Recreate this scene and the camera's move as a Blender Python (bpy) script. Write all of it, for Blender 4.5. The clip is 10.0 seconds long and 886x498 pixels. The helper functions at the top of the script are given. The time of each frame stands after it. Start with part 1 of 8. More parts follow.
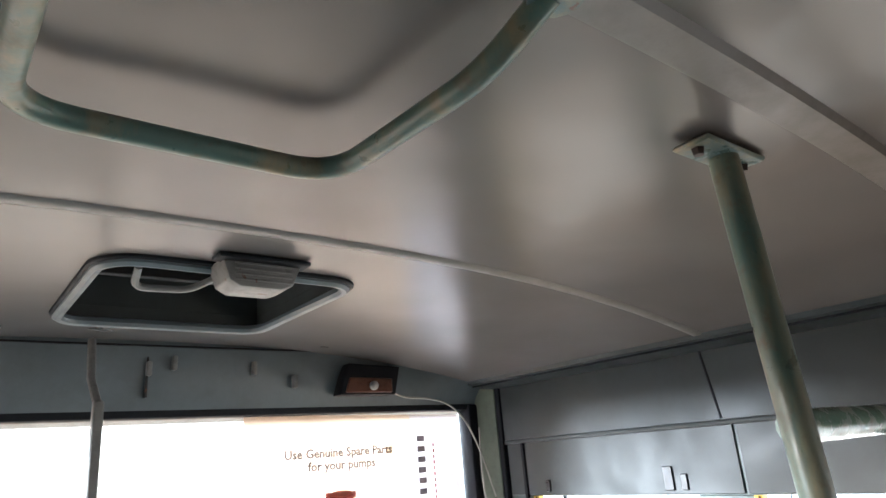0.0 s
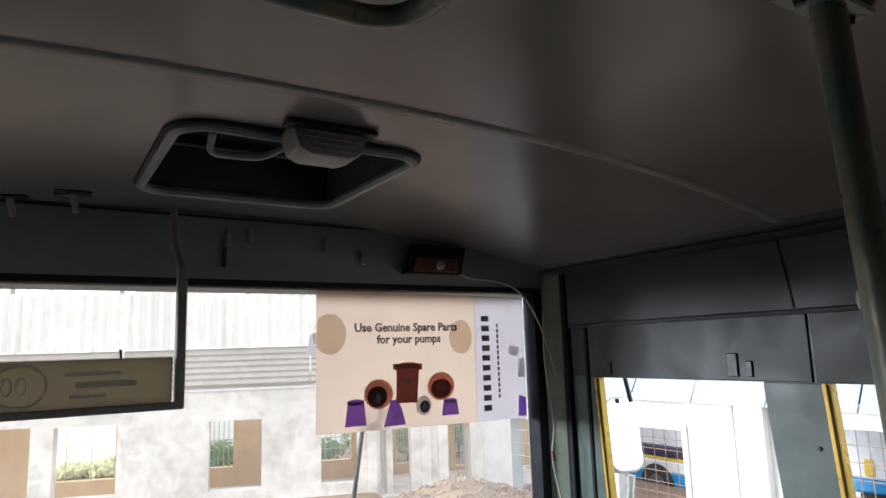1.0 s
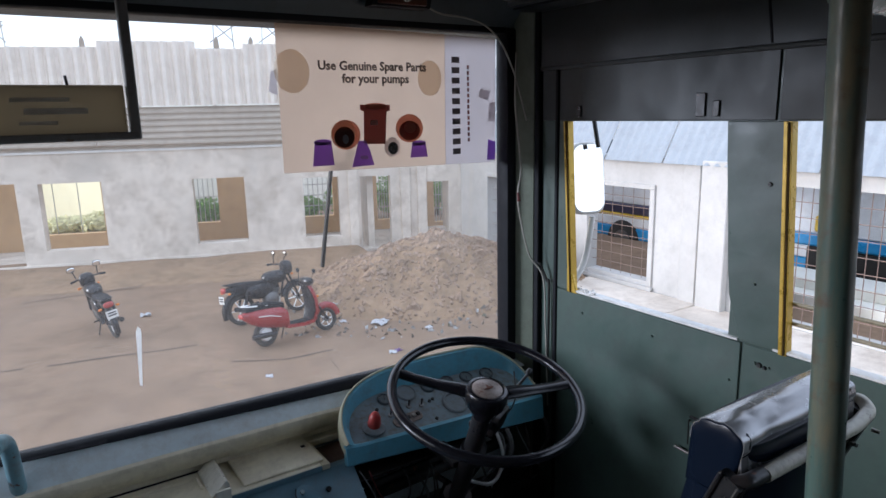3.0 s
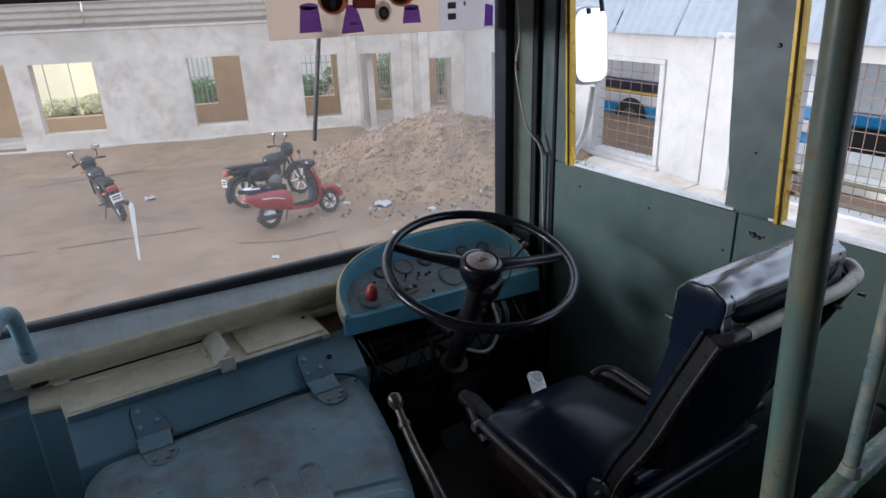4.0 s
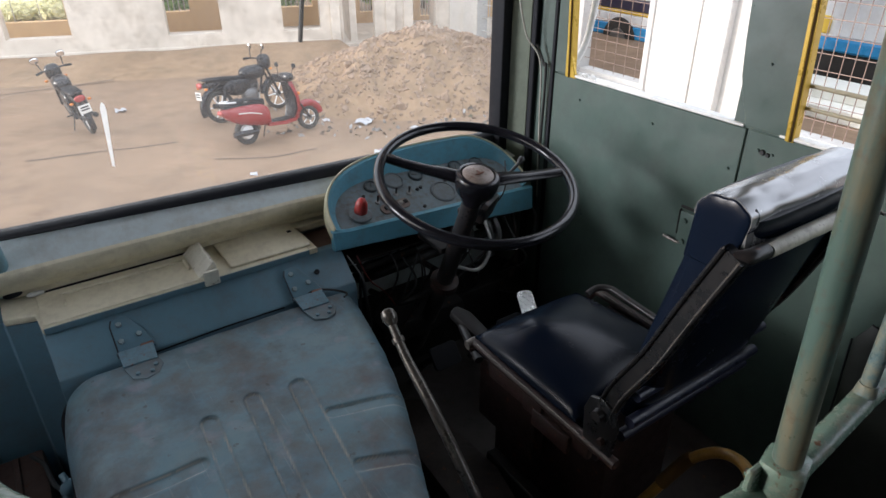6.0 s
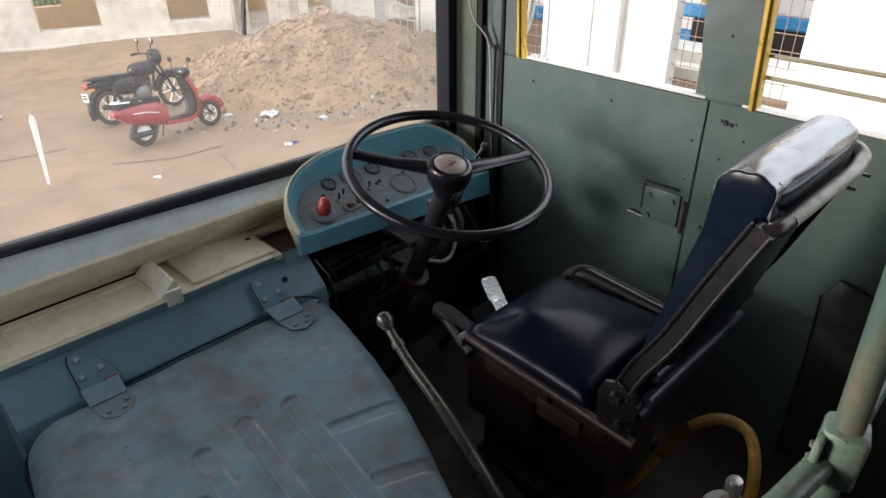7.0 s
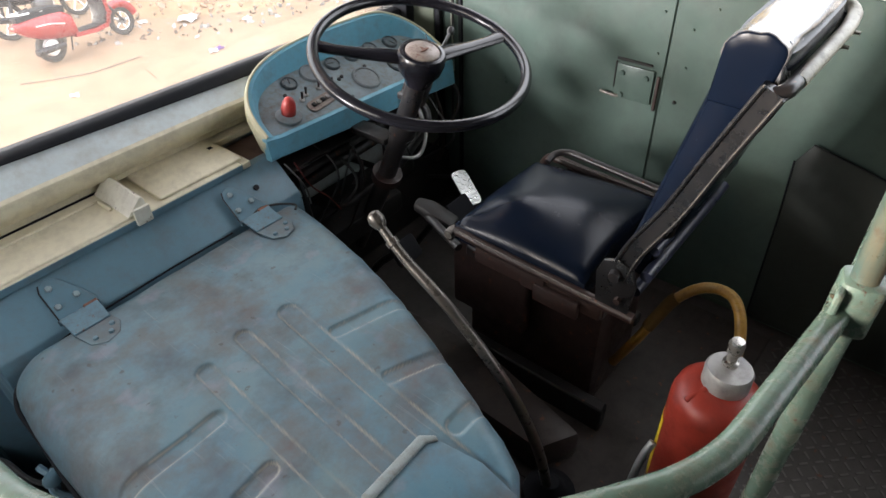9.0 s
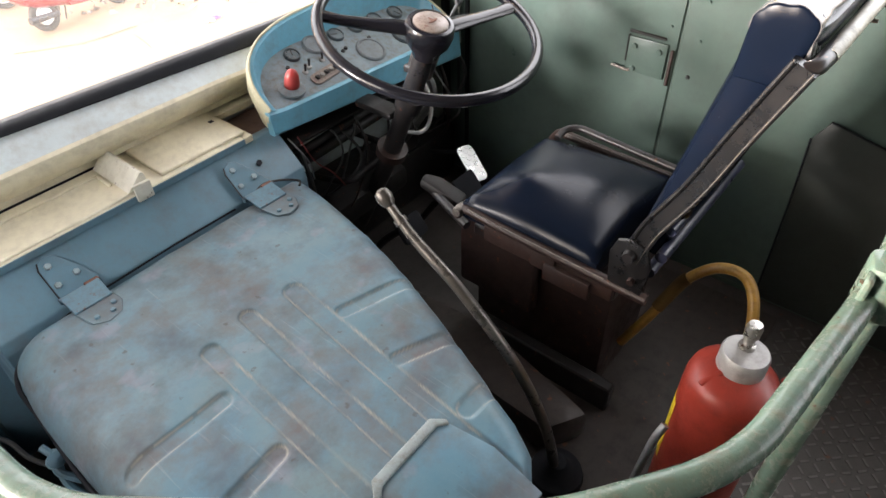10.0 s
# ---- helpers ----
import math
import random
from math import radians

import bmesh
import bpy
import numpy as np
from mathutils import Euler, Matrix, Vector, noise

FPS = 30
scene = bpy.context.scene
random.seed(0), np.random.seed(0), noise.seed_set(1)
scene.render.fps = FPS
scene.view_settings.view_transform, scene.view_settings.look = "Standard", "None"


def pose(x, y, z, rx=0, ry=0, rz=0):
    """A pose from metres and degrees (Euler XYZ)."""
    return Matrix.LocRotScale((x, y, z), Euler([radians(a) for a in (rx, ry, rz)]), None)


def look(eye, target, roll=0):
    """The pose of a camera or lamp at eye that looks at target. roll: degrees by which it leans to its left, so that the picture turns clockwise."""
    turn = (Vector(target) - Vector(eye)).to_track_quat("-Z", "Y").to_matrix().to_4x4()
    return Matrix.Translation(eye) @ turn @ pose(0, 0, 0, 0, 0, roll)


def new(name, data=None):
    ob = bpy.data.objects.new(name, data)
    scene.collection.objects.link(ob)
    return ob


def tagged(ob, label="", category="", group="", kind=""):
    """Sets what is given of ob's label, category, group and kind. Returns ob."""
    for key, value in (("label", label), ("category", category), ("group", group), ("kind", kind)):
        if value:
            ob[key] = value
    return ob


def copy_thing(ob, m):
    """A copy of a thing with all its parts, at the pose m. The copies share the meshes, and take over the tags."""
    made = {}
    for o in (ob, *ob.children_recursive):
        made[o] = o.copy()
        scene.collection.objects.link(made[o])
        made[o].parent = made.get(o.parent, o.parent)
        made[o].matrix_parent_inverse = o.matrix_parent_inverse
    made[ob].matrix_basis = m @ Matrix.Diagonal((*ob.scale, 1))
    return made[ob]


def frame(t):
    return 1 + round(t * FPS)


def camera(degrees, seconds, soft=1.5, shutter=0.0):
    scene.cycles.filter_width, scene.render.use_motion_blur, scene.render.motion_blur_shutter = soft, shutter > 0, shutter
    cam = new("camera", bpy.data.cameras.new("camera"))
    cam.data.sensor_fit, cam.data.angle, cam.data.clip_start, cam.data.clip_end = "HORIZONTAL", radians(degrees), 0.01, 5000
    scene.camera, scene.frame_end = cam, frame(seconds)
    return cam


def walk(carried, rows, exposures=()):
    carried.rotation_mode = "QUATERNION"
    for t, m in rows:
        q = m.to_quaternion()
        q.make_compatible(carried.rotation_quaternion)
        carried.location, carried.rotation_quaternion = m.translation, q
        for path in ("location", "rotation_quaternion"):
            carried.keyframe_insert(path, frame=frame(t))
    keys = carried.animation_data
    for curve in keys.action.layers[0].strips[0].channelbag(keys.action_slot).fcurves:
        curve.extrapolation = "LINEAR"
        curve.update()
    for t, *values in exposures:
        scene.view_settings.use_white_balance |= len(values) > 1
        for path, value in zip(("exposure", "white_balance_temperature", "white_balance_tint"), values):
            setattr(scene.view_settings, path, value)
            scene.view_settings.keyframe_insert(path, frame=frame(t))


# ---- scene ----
cam = camera(68.4, 10.0)
PATH = [
    (0, (0.231, 0.432, 1.639), (1.429, 1.916, 2.242), -4.6),
    (0.2, (0.248, 0.443, 1.635), (1.351, 2.015, 2.2), -3.6),
    (0.5, (0.237, 0.438, 1.614), (1.307, 2.069, 2.075), -3.0),
    (1, (0.24, 0.446, 1.603), (1.298, 2.119, 1.906), -1.8),
    (1.5, (0.245, 0.442, 1.593), (1.33, 2.117, 1.733), -1.2),
    (2, (0.257, 0.444, 1.577), (1.364, 2.109, 1.544), -0.9),
    (2.5, (0.268, 0.444, 1.556), (1.366, 2.101, 1.339), -0.9),
    (4, (0.312, 0.437, 1.505), (1.311, 1.996, 0.749), -2.0),
    (4.5, (0.321, 0.441, 1.489), (1.278, 1.972, 0.629), -1.7),
    (5, (0.312, 0.453, 1.475), (1.261, 1.953, 0.553), -1.3),
    (5.5, (0.329, 0.461, 1.462), (1.27, 1.946, 0.509), -0.4),
    (7, (0.213, 0.66, 1.45), (1.403, 1.909, 0.437), -0.7),
    (7.5, (0.178, 0.715, 1.446), (1.443, 1.87, 0.414), -1.0),
    (8, (0.157, 0.738, 1.44), (1.459, 1.843, 0.398), -2.1),
    (8.5, (0.148, 0.738, 1.433), (1.392, 1.794, 0.276), -2.1),
    (9, (0.16, 0.748, 1.416), (1.341, 1.755, 0.154), -1.9),
    (9.5, (0.171, 0.768, 1.406), (1.313, 1.754, 0.093), -2.0),
    (10, (0.169, 0.785, 1.404), (1.313, 1.755, 0.081), -1.5),
]

# exposure follows the phone's own metering
EXPOSURES = [(0.0, 3.68, 5500, 5), (0.3, 3.12, 5650, 6), (0.5, 2.45, 5850, 8), (1.0, 1.4, 5650, 9), (1.5, 1.05, 5500, 11), (2.0, 0.8, 5400, 12), (2.7, 0.66, 5400, 13), (4.0, 0.62, 5450, 13), (5.5, 1.05, 5800, 13), (7.0, 1.3, 6300, 11), (8.5, 1.82, 6300, 12), (9.0, 2.32, 6450, 13), (10.0, 2.87, 6700, 15)]
walk(cam, [(t, look(eye, target, roll)) for t, eye, target, roll in PATH], EXPOSURES)

# ---------------------------------------------------------------- light
SUN_EL, SUN_AZ = 7.5, -64.0          # degrees; azimuth from straight ahead, minus is to the left
world = bpy.data.worlds.new("sky")
scene.world = world
world.use_nodes = True
wn = world.node_tree.nodes
wl = world.node_tree.links
sky = wn.new("ShaderNodeTexSky")
sky.sky_type = "NISHITA"
sky.sun_disc = False
sky.sun_elevation = radians(SUN_EL)
sky.sun_rotation = radians(SUN_AZ)
sky.air_density, sky.dust_density, sky.ozone_density = 1.0, 3.0, 1.5
haze = wn.new("ShaderNodeMix")
haze.data_type = "RGBA"
haze.inputs[0].default_value = 0.50
haze.inputs[7].default_value = (12.0, 12.0, 12.0, 1)
wl.new(sky.outputs[0], haze.inputs[6])
wl.new(haze.outputs[2], wn["Background"].inputs[0])
wn["Background"].inputs[1].default_value = 0.15

sun_data = bpy.data.lights.new("sun", "SUN")
sun_data.energy, sun_data.angle, sun_data.color = 1.5, radians(15), (1.0, 0.975, 0.95)
sun = new("sun", sun_data)
el, az = radians(SUN_EL), radians(SUN_AZ)
sun.matrix_world = look((0, 0, 30), (-math.sin(az) * math.cos(el), -math.cos(az) * math.cos(el), 30 - math.sin(el)))


# ---------------------------------------------------------------- materials
def node_mat(name):
    m = bpy.data.materials.new(name)
    m.use_nodes = True
    return m, m.node_tree.nodes, m.node_tree.links, m.node_tree.nodes["Principled BSDF"]


def noise_at(n, l, vec, scale, detail=6.0, rough=0.6):
    t = n.new("ShaderNodeTexNoise")
    t.inputs["Scale"].default_value, t.inputs["Detail"].default_value, t.inputs["Roughness"].default_value = scale, detail, rough
    l.new(vec, t.inputs["Vector"])
    return t.outputs["Fac"]


def ramp(n, l, fac, lo, hi, a=0.0, b=1.0):
    r = n.new("ShaderNodeMapRange")
    r.inputs["From Min"].default_value, r.inputs["From Max"].default_value = lo, hi
    r.inputs["To Min"].default_value, r.inputs["To Max"].default_value = a, b
    l.new(fac, r.inputs["Value"])
    return r.outputs["Result"]


def blend(n, l, fac, a, b):
    m = n.new("ShaderNodeMix")
    m.data_type = "RGBA"
    for sock, v in ((0, fac), (6, a), (7, b)):
        if isinstance(v, (int, float)):
            m.inputs[sock].default_value = v
        elif isinstance(v, tuple):
            m.inputs[sock].default_value = (*v, 1)
        else:
            l.new(v, m.inputs[sock])
    return m.outputs[2]


def worn(name, base, dirt=(0.12, 0.09, 0.07), dirt_amount=0.5, rust=0.0, rough=0.5, metallic=0.0, scale=4.0, bump=0.15, fine=60.0, vary=0.12, coat=0.0, gloss_vary=1.0, dent=0.0):
    """A painted or plain surface with broad stains, fine grain, some rust spots and uneven gloss."""
    m, n, l, p = node_mat(name)
    vec = n.new("ShaderNodeTexCoord").outputs["Object"]
    rnd = n.new("ShaderNodeObjectInfo").outputs["Random"]
    broad = noise_at(n, l, vec, scale, 8.0, 0.65)
    mid = noise_at(n, l, vec, scale * 4.3, 8.0, 0.7)
    grain = noise_at(n, l, vec, fine, 4.0, 0.6)
    hsv = n.new("ShaderNodeHueSaturation")
    hsv.inputs["Color"].default_value = (*base, 1)
    l.new(ramp(n, l, broad, 0.3, 0.7, 1.0 - vary, 1.0 + vary), hsv.inputs["Value"])
    tone = blend(n, l, ramp(n, l, rnd, 0, 1, 0.0, 0.10), hsv.outputs[0], tuple(c * 0.8 for c in base))
    col = blend(n, l, ramp(n, l, mid, 0.48, 0.75, 0.0, dirt_amount), tone, dirt)
    col = blend(n, l, ramp(n, l, grain, 0.45, 0.85, 0.0, dirt_amount * 0.5), col, dirt)
    if rust > 0:
        spots = noise_at(n, l, vec, scale * 7.0, 5.0, 0.55)
        col = blend(n, l, ramp(n, l, spots, 0.66 - 0.08 * rust, 0.70, 0.0, 0.85), col, (0.13, 0.045, 0.02))
    l.new(col, p.inputs["Base Color"])
    l.new(ramp(n, l, mid, 0.3, 0.75, max(rough - 0.12 * gloss_vary, 0.04), min(rough + 0.2 * gloss_vary, 1.0)), p.inputs["Roughness"])
    p.inputs["Metallic"].default_value = metallic
    p.inputs["Coat Weight"].default_value = coat
    if bump > 0:
        b = n.new("ShaderNodeBump")
        b.inputs["Strength"].default_value, b.inputs["Distance"].default_value = bump, 0.004
        l.new(blend(n, l, 0.5, mid, grain), b.inputs["Height"])
        if dent > 0:
            d = n.new("ShaderNodeBump")
            d.inputs["Strength"].default_value, d.inputs["Distance"].default_value = dent, 0.05
            l.new(noise_at(n, l, vec, 3.2, 2.0, 0.5), d.inputs["Height"])
            l.new(d.outputs[0], b.inputs["Normal"])
        l.new(b.outputs[0], p.inputs["Normal"])
    return m


M = {}

M["blue"] = worn("blue_cab_paint", (0.135, 0.245, 0.312), (0.15, 0.14, 0.13), 0.5, 0.0, 0.42, 0.0, 3.0, 0.2)
M["hinge"] = worn("blue_hinge_paint", (0.105, 0.215, 0.285), (0.10, 0.075, 0.06), 0.6, 0.7, 0.45, 0.0, 9.0, 0.25)
M["dash"] = worn("sky_blue_dash_paint", (0.14, 0.385, 0.51), (0.15, 0.12, 0.10), 0.4, 0.0, 0.38, 0.0, 5.0, 0.12)
M["dash_panel"] = worn("dusty_blue_instrument_panel", (0.215, 0.275, 0.305), (0.16, 0.115, 0.08), 0.85, 0.0, 0.5, 0.0, 11.0, 0.2)
M["cream"] = worn("cream_dash_side_paint", (0.55, 0.52, 0.36), (0.2, 0.16, 0.1), 0.4, 0.0, 0.5, 0.0, 6.0, 0.1)
M["olive"] = worn("beige_ledge_paint", (0.80, 0.735, 0.56), (0.40, 0.335, 0.25), 0.5, 0.0, 0.45, 0.0, 3.5, 0.2)
M["strip"] = worn("grey_blue_front_panel_paint", (0.60, 0.665, 0.675), (0.40, 0.37, 0.32), 0.6, 0.0, 0.45, 0.0, 4.0, 0.15)
M["green"] = worn("green_side_panel_paint", (0.071, 0.106, 0.091), (0.040, 0.048, 0.037), 0.4, 0.0, 0.36, 0.0, 2.6, 0.15, 40.0, 0.16, 0.0, 0.8, 0.18)
M["grey"] = worn("grey_upper_panel_paint", (0.048, 0.054, 0.054), (0.030, 0.029, 0.028), 0.35, 0.0, 0.36, 0.0, 1.6, 0.1, 40.0, 0.14, 0.0, 0.6, 0.3)
M["grey"].node_tree.nodes["Principled BSDF"].inputs["Specular IOR Level"].default_value = 0.28
# lighter than the grey panels: veiling glare is put into this colour
M["header"] = worn("glare_lifted_blue_grey_paint", (0.15, 0.175, 0.19), (0.09, 0.09, 0.088), 0.4, 0.0, 0.4, 0.0, 1.6, 0.1, 40.0, 0.14)
M["bead"] = worn("grey_ceiling_strip", (0.16, 0.147, 0.138), (0.11, 0.095, 0.085), 0.4, 0.0, 0.4, 0.0, 5.0, 0.1)
M["rubber"] = worn("black_rubber_seal", (0.011, 0.012, 0.016), (0.04, 0.038, 0.036), 0.25, 0.0, 0.6, 0.0, 8.0, 0.15)
M["rubber"].node_tree.nodes["Principled BSDF"].inputs["Specular IOR Level"].default_value = 0.2
M["black"] = worn("black_painted_steel", (0.014, 0.014, 0.016), (0.055, 0.036, 0.026), 0.45, 0.25, 0.35, 0.0, 8.0, 0.2)
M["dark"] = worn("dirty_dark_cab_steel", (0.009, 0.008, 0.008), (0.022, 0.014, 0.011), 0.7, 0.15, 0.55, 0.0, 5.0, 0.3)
M["brown"] = worn("brown_rusty_seat_base", (0.030, 0.015, 0.012), (0.010, 0.007, 0.006), 0.6, 0.2, 0.5, 0.0, 6.0, 0.3)
M["floor"] = worn("dusty_chequer_plate", (0.062, 0.054, 0.049), (0.024, 0.019, 0.017), 0.6, 0.1, 0.5, 0.2, 4.0, 0.2)
M["grimy"] = worn("grimy_brown_floor_plate", (0.040, 0.030, 0.026), (0.015, 0.011, 0.010), 0.7, 0.1, 0.5, 0.1, 6.0, 0.3)
M["step"] = worn("worn_brown_step_plate", (0.12, 0.075, 0.06), (0.05, 0.035, 0.03), 0.6, 0.3, 0.5, 0.2, 5.0, 0.2)
M["pipe"] = worn("green_grey_pipe_paint", (0.165, 0.245, 0.195), (0.18, 0.125, 0.075), 0.85, 0.15, 0.24, 0.0, 7.0, 0.55, 70.0, 0.25)
M["pipe_blue"] = worn("blue_green_pipe_paint", (0.10, 0.155, 0.16), (0.30, 0.235, 0.12), 0.9, 0.05, 0.30, 0.0, 6.0, 0.2, 60.0, 0.25)
M["vinyl"] = worn("navy_seat_vinyl", (0.004, 0.0074, 0.0165), (0.020, 0.011, 0.010), 0.10, 0.0, 0.24, 0.0, 2.0, 0.03, 180.0, 0.12, 0.0, 0.3)
M["vinyl"].node_tree.nodes["Principled BSDF"].inputs["Specular IOR Level"].default_value = 0.18
M["silver"] = worn("glossy_silver_seat_vinyl", (0.32, 0.315, 0.32), (0.17, 0.165, 0.165), 0.3, 0.0, 0.24, 0.6, 5.0, 0.15, 30.0, 0.08, 0.0, 0.4)
M["bar_white"] = worn("cream_painted_bar", (0.56, 0.53, 0.43), (0.14, 0.10, 0.08), 0.6, 0.4, 0.4, 0.0, 9.0, 0.15)
M["bar_blue"] = worn("dark_blue_painted_bar", (0.016, 0.019, 0.040), (0.02, 0.02, 0.02), 0.4, 0.1, 0.35, 0.0, 8.0, 0.1)
M["bakelite"] = worn("black_glossy_wheel_plastic", (0.010, 0.010, 0.014), (0.035, 0.030, 0.028), 0.12, 0.0, 0.20, 0.0, 9.0, 0.03, 120.0, 0.1, 0.0, 0.4)
M["badge"] = worn("scuffed_grey_horn_cap", (0.30, 0.25, 0.22), (0.08, 0.03, 0.02), 0.7, 0.9, 0.45, 0.2, 16.0, 0.15)
M["steel"] = worn("worn_bright_steel", (0.46, 0.44, 0.41), (0.12, 0.09, 0.07), 0.5, 0.1, 0.30, 0.85, 10.0, 0.1)
M["alu"] = worn("bright_aluminium", (0.90, 0.90, 0.90), (0.6, 0.6, 0.6), 0.25, 0.0, 0.35, 0.0, 10.0, 0.1)
M["polished"] = worn("polished_aluminium_plate", (0.92, 0.92, 0.92), (0.7, 0.7, 0.7), 0.2, 0.0, 0.30, 1.0, 10.0, 0.1)
M["dull_alu"] = worn("dull_grey_cap_metal", (0.36, 0.355, 0.345), (0.16, 0.14, 0.13), 0.5, 0.0, 0.42, 0.4, 12.0, 0.1)
# near-black green for the shadow sheet on the side wall
M["wall_shade"] = worn("black_green_shade", (0.020, 0.025, 0.021), (0.03, 0.032, 0.027), 0.4, 0.0, 0.5, 0.0, 6.0, 0.2)
M["post_paint"] = worn("pale_green_grey_post_paint", (0.19, 0.22, 0.17), (0.09, 0.09, 0.07), 0.45, 0.0, 0.45, 0.0, 4.0, 0.1)
M["yard_white"] = worn("fresh_whitewash", (0.88, 0.87, 0.80), (0.7, 0.66, 0.5), 0.3, 0.0, 0.9, 0.0, 0.8, 0.1, 9.0, 0.05)
M["cream_wash"] = worn("pale_yellow_wall_wash", (0.90, 0.86, 0.60), (0.78, 0.70, 0.42), 0.4, 0.0, 0.9, 0.0, 0.8, 0.1, 9.0, 0.05)
M["stop_pale"] = worn("pale_worn_stop_paint", (0.82, 0.79, 0.68), (0.40, 0.34, 0.25), 0.4, 0.1, 0.4, 0.0, 9.0, 0.1)
M["gauge_rim"] = worn("dark_blue_gauge_rim", (0.05, 0.07, 0.08), (0.12, 0.09, 0.07), 0.5, 0.0, 0.3, 0.0, 20.0, 0.0)
M["tread"] = worn("scuffed_plate_treads", (0.14, 0.13, 0.12), (0.05, 0.04, 0.035), 0.5, 0.1, 0.35, 0.5, 6.0, 0.1)
M["rail_blue"] = worn("light_blue_rail_paint", (0.20, 0.36, 0.42), (0.20, 0.16, 0.11), 0.5, 0.2, 0.35, 0.0, 8.0, 0.3)
M["wing"] = worn("cream_white_wing_plaster", (0.53, 0.515, 0.49), (0.36, 0.35, 0.33), 0.5, 0.0, 0.9, 0.0, 0.7, 0.3, 9.0, 0.14)
M["wing_sheet"] = worn("blue_grey_roof_sheet", (0.33, 0.36, 0.39), (0.22, 0.23, 0.24), 0.4, 0.0, 0.5, 0.2, 1.2, 0.1, 14.0, 0.08)
M["bolt_paint"] = worn("pale_blue_bolt_paint", (0.30, 0.38, 0.41), (0.12, 0.09, 0.07), 0.4, 0.2, 0.3, 0.0, 20.0, 0.1)
M["seat_black"] = worn("black_seat_enamel", (0.010, 0.010, 0.011), (0.035, 0.028, 0.024), 0.3, 0.0, 0.28, 0.0, 5.0, 0.15, 60.0, 0.12, 0.0, 0.4)
M["tongue_edge"] = worn("rubbed_pale_blue_edge", (0.30, 0.35, 0.35), (0.16, 0.13, 0.10), 0.7, 0.0, 0.4, 0.0, 22.0, 0.2)
M["worn_edge"] = worn("bare_worn_steel_edge", (0.20, 0.18, 0.16), (0.02, 0.018, 0.017), 0.95, 0.0, 0.35, 0.4, 26.0, 0.2)
M["lever_steel"] = worn("dull_lever_steel", (0.15, 0.135, 0.12), (0.09, 0.075, 0.06), 0.5, 0.0, 0.30, 0.5, 5.0, 0.03)
M["red"] = worn("red_cylinder_enamel", (0.31, 0.036, 0.022), (0.12, 0.02, 0.018), 0.5, 0.0, 0.40, 0.0, 6.0, 0.08)
M["yellow"] = worn("yellow_label", (0.80, 0.60, 0.03), (0.4, 0.3, 0.1), 0.3, 0.0, 0.5, 0.0, 10.0, 0.0)
M["hose"] = worn("yellow_brown_hose", (0.34, 0.19, 0.035), (0.09, 0.045, 0.015), 0.7, 0.0, 0.35, 0.0, 16.0, 0.1)
M["channel"] = worn("golden_window_channel", (0.58, 0.38, 0.05), (0.34, 0.21, 0.05), 0.3, 0.0, 0.3, 0.3, 5.0, 0.03, 30.0)
M["felt"] = worn("dark_brown_felt", (0.10, 0.055, 0.01), (0.05, 0.03, 0.01), 0.5, 0.0, 0.9, 0.0, 20.0, 0.1)
M["guard"] = worn("tan_guard_bar_paint", (0.36, 0.31, 0.20), (0.16, 0.12, 0.08), 0.5, 0.1, 0.4, 0.0, 14.0, 0.1)
M["white"] = worn("chalky_white_paint", (0.78, 0.77, 0.74), (0.4, 0.37, 0.33), 0.4, 0.0, 0.5, 0.0, 8.0, 0.1)
M["board_mark"] = worn("faded_pale_board_paint", (0.62, 0.57, 0.47), (0.36, 0.31, 0.25), 0.7, 0.0, 0.6, 0.0, 30.0, 0.0)
M["bracket"] = worn("grey_bracket_paint", (0.22, 0.215, 0.21), (0.09, 0.08, 0.07), 0.5, 0.1, 0.45, 0.0, 8.0, 0.1)
M["copper"] = worn("rusty_lamp_reflector", (0.17, 0.075, 0.05), (0.06, 0.025, 0.018), 0.7, 0.5, 0.35, 0.4, 14.0, 0.2)
M["wire"] = worn("pale_wire_sheath", (0.42, 0.41, 0.36), (0.2, 0.18, 0.14), 0.4, 0.0, 0.5, 0.0, 20.0, 0.0)
M["wire_dark"] = worn("black_wire_sheath", (0.02, 0.02, 0.02), (0.06, 0.05, 0.04), 0.4, 0.0, 0.5, 0.0, 20.0, 0.0)
M["red_wire"] = worn("red_wire_sheath", (0.12, 0.012, 0.010), (0.06, 0.015, 0.015), 0.4, 0.0, 0.5, 0.0, 20.0, 0.0)
M["gauge"] = worn("pale_dusty_gauge_face", (0.15, 0.185, 0.20), (0.14, 0.11, 0.09), 0.6, 0.0, 0.2, 0.0, 20.0, 0.0)
M["blank"] = worn("grey_blanking_plate", (0.19, 0.22, 0.24), (0.15, 0.12, 0.10), 0.6, 0.0, 0.5, 0.0, 20.0, 0.05)
M["plaster"] = worn("bare_cement_plaster", (0.69, 0.62, 0.535), (0.42, 0.35, 0.28), 0.85, 0.0, 0.9, 0.0, 0.55, 0.3, 5.0, 0.28)
M["room"] = worn("ochre_room_plaster", (0.66, 0.44, 0.23), (0.44, 0.30, 0.17), 0.5, 0.0, 0.9, 0.0, 0.8, 0.2, 9.0, 0.1)
M["sheet"] = worn("pale_corrugated_sheet", (0.80, 0.735, 0.655), (0.50, 0.44, 0.38), 0.4, 0.0, 0.55, 0.0, 1.2, 0.1, 14.0, 0.12)
M["shutter"] = worn("grey_brown_corrugated_sheet", (0.40, 0.345, 0.28), (0.24, 0.20, 0.16), 0.5, 0.0, 0.7, 0.0, 1.2, 0.1, 14.0, 0.08)
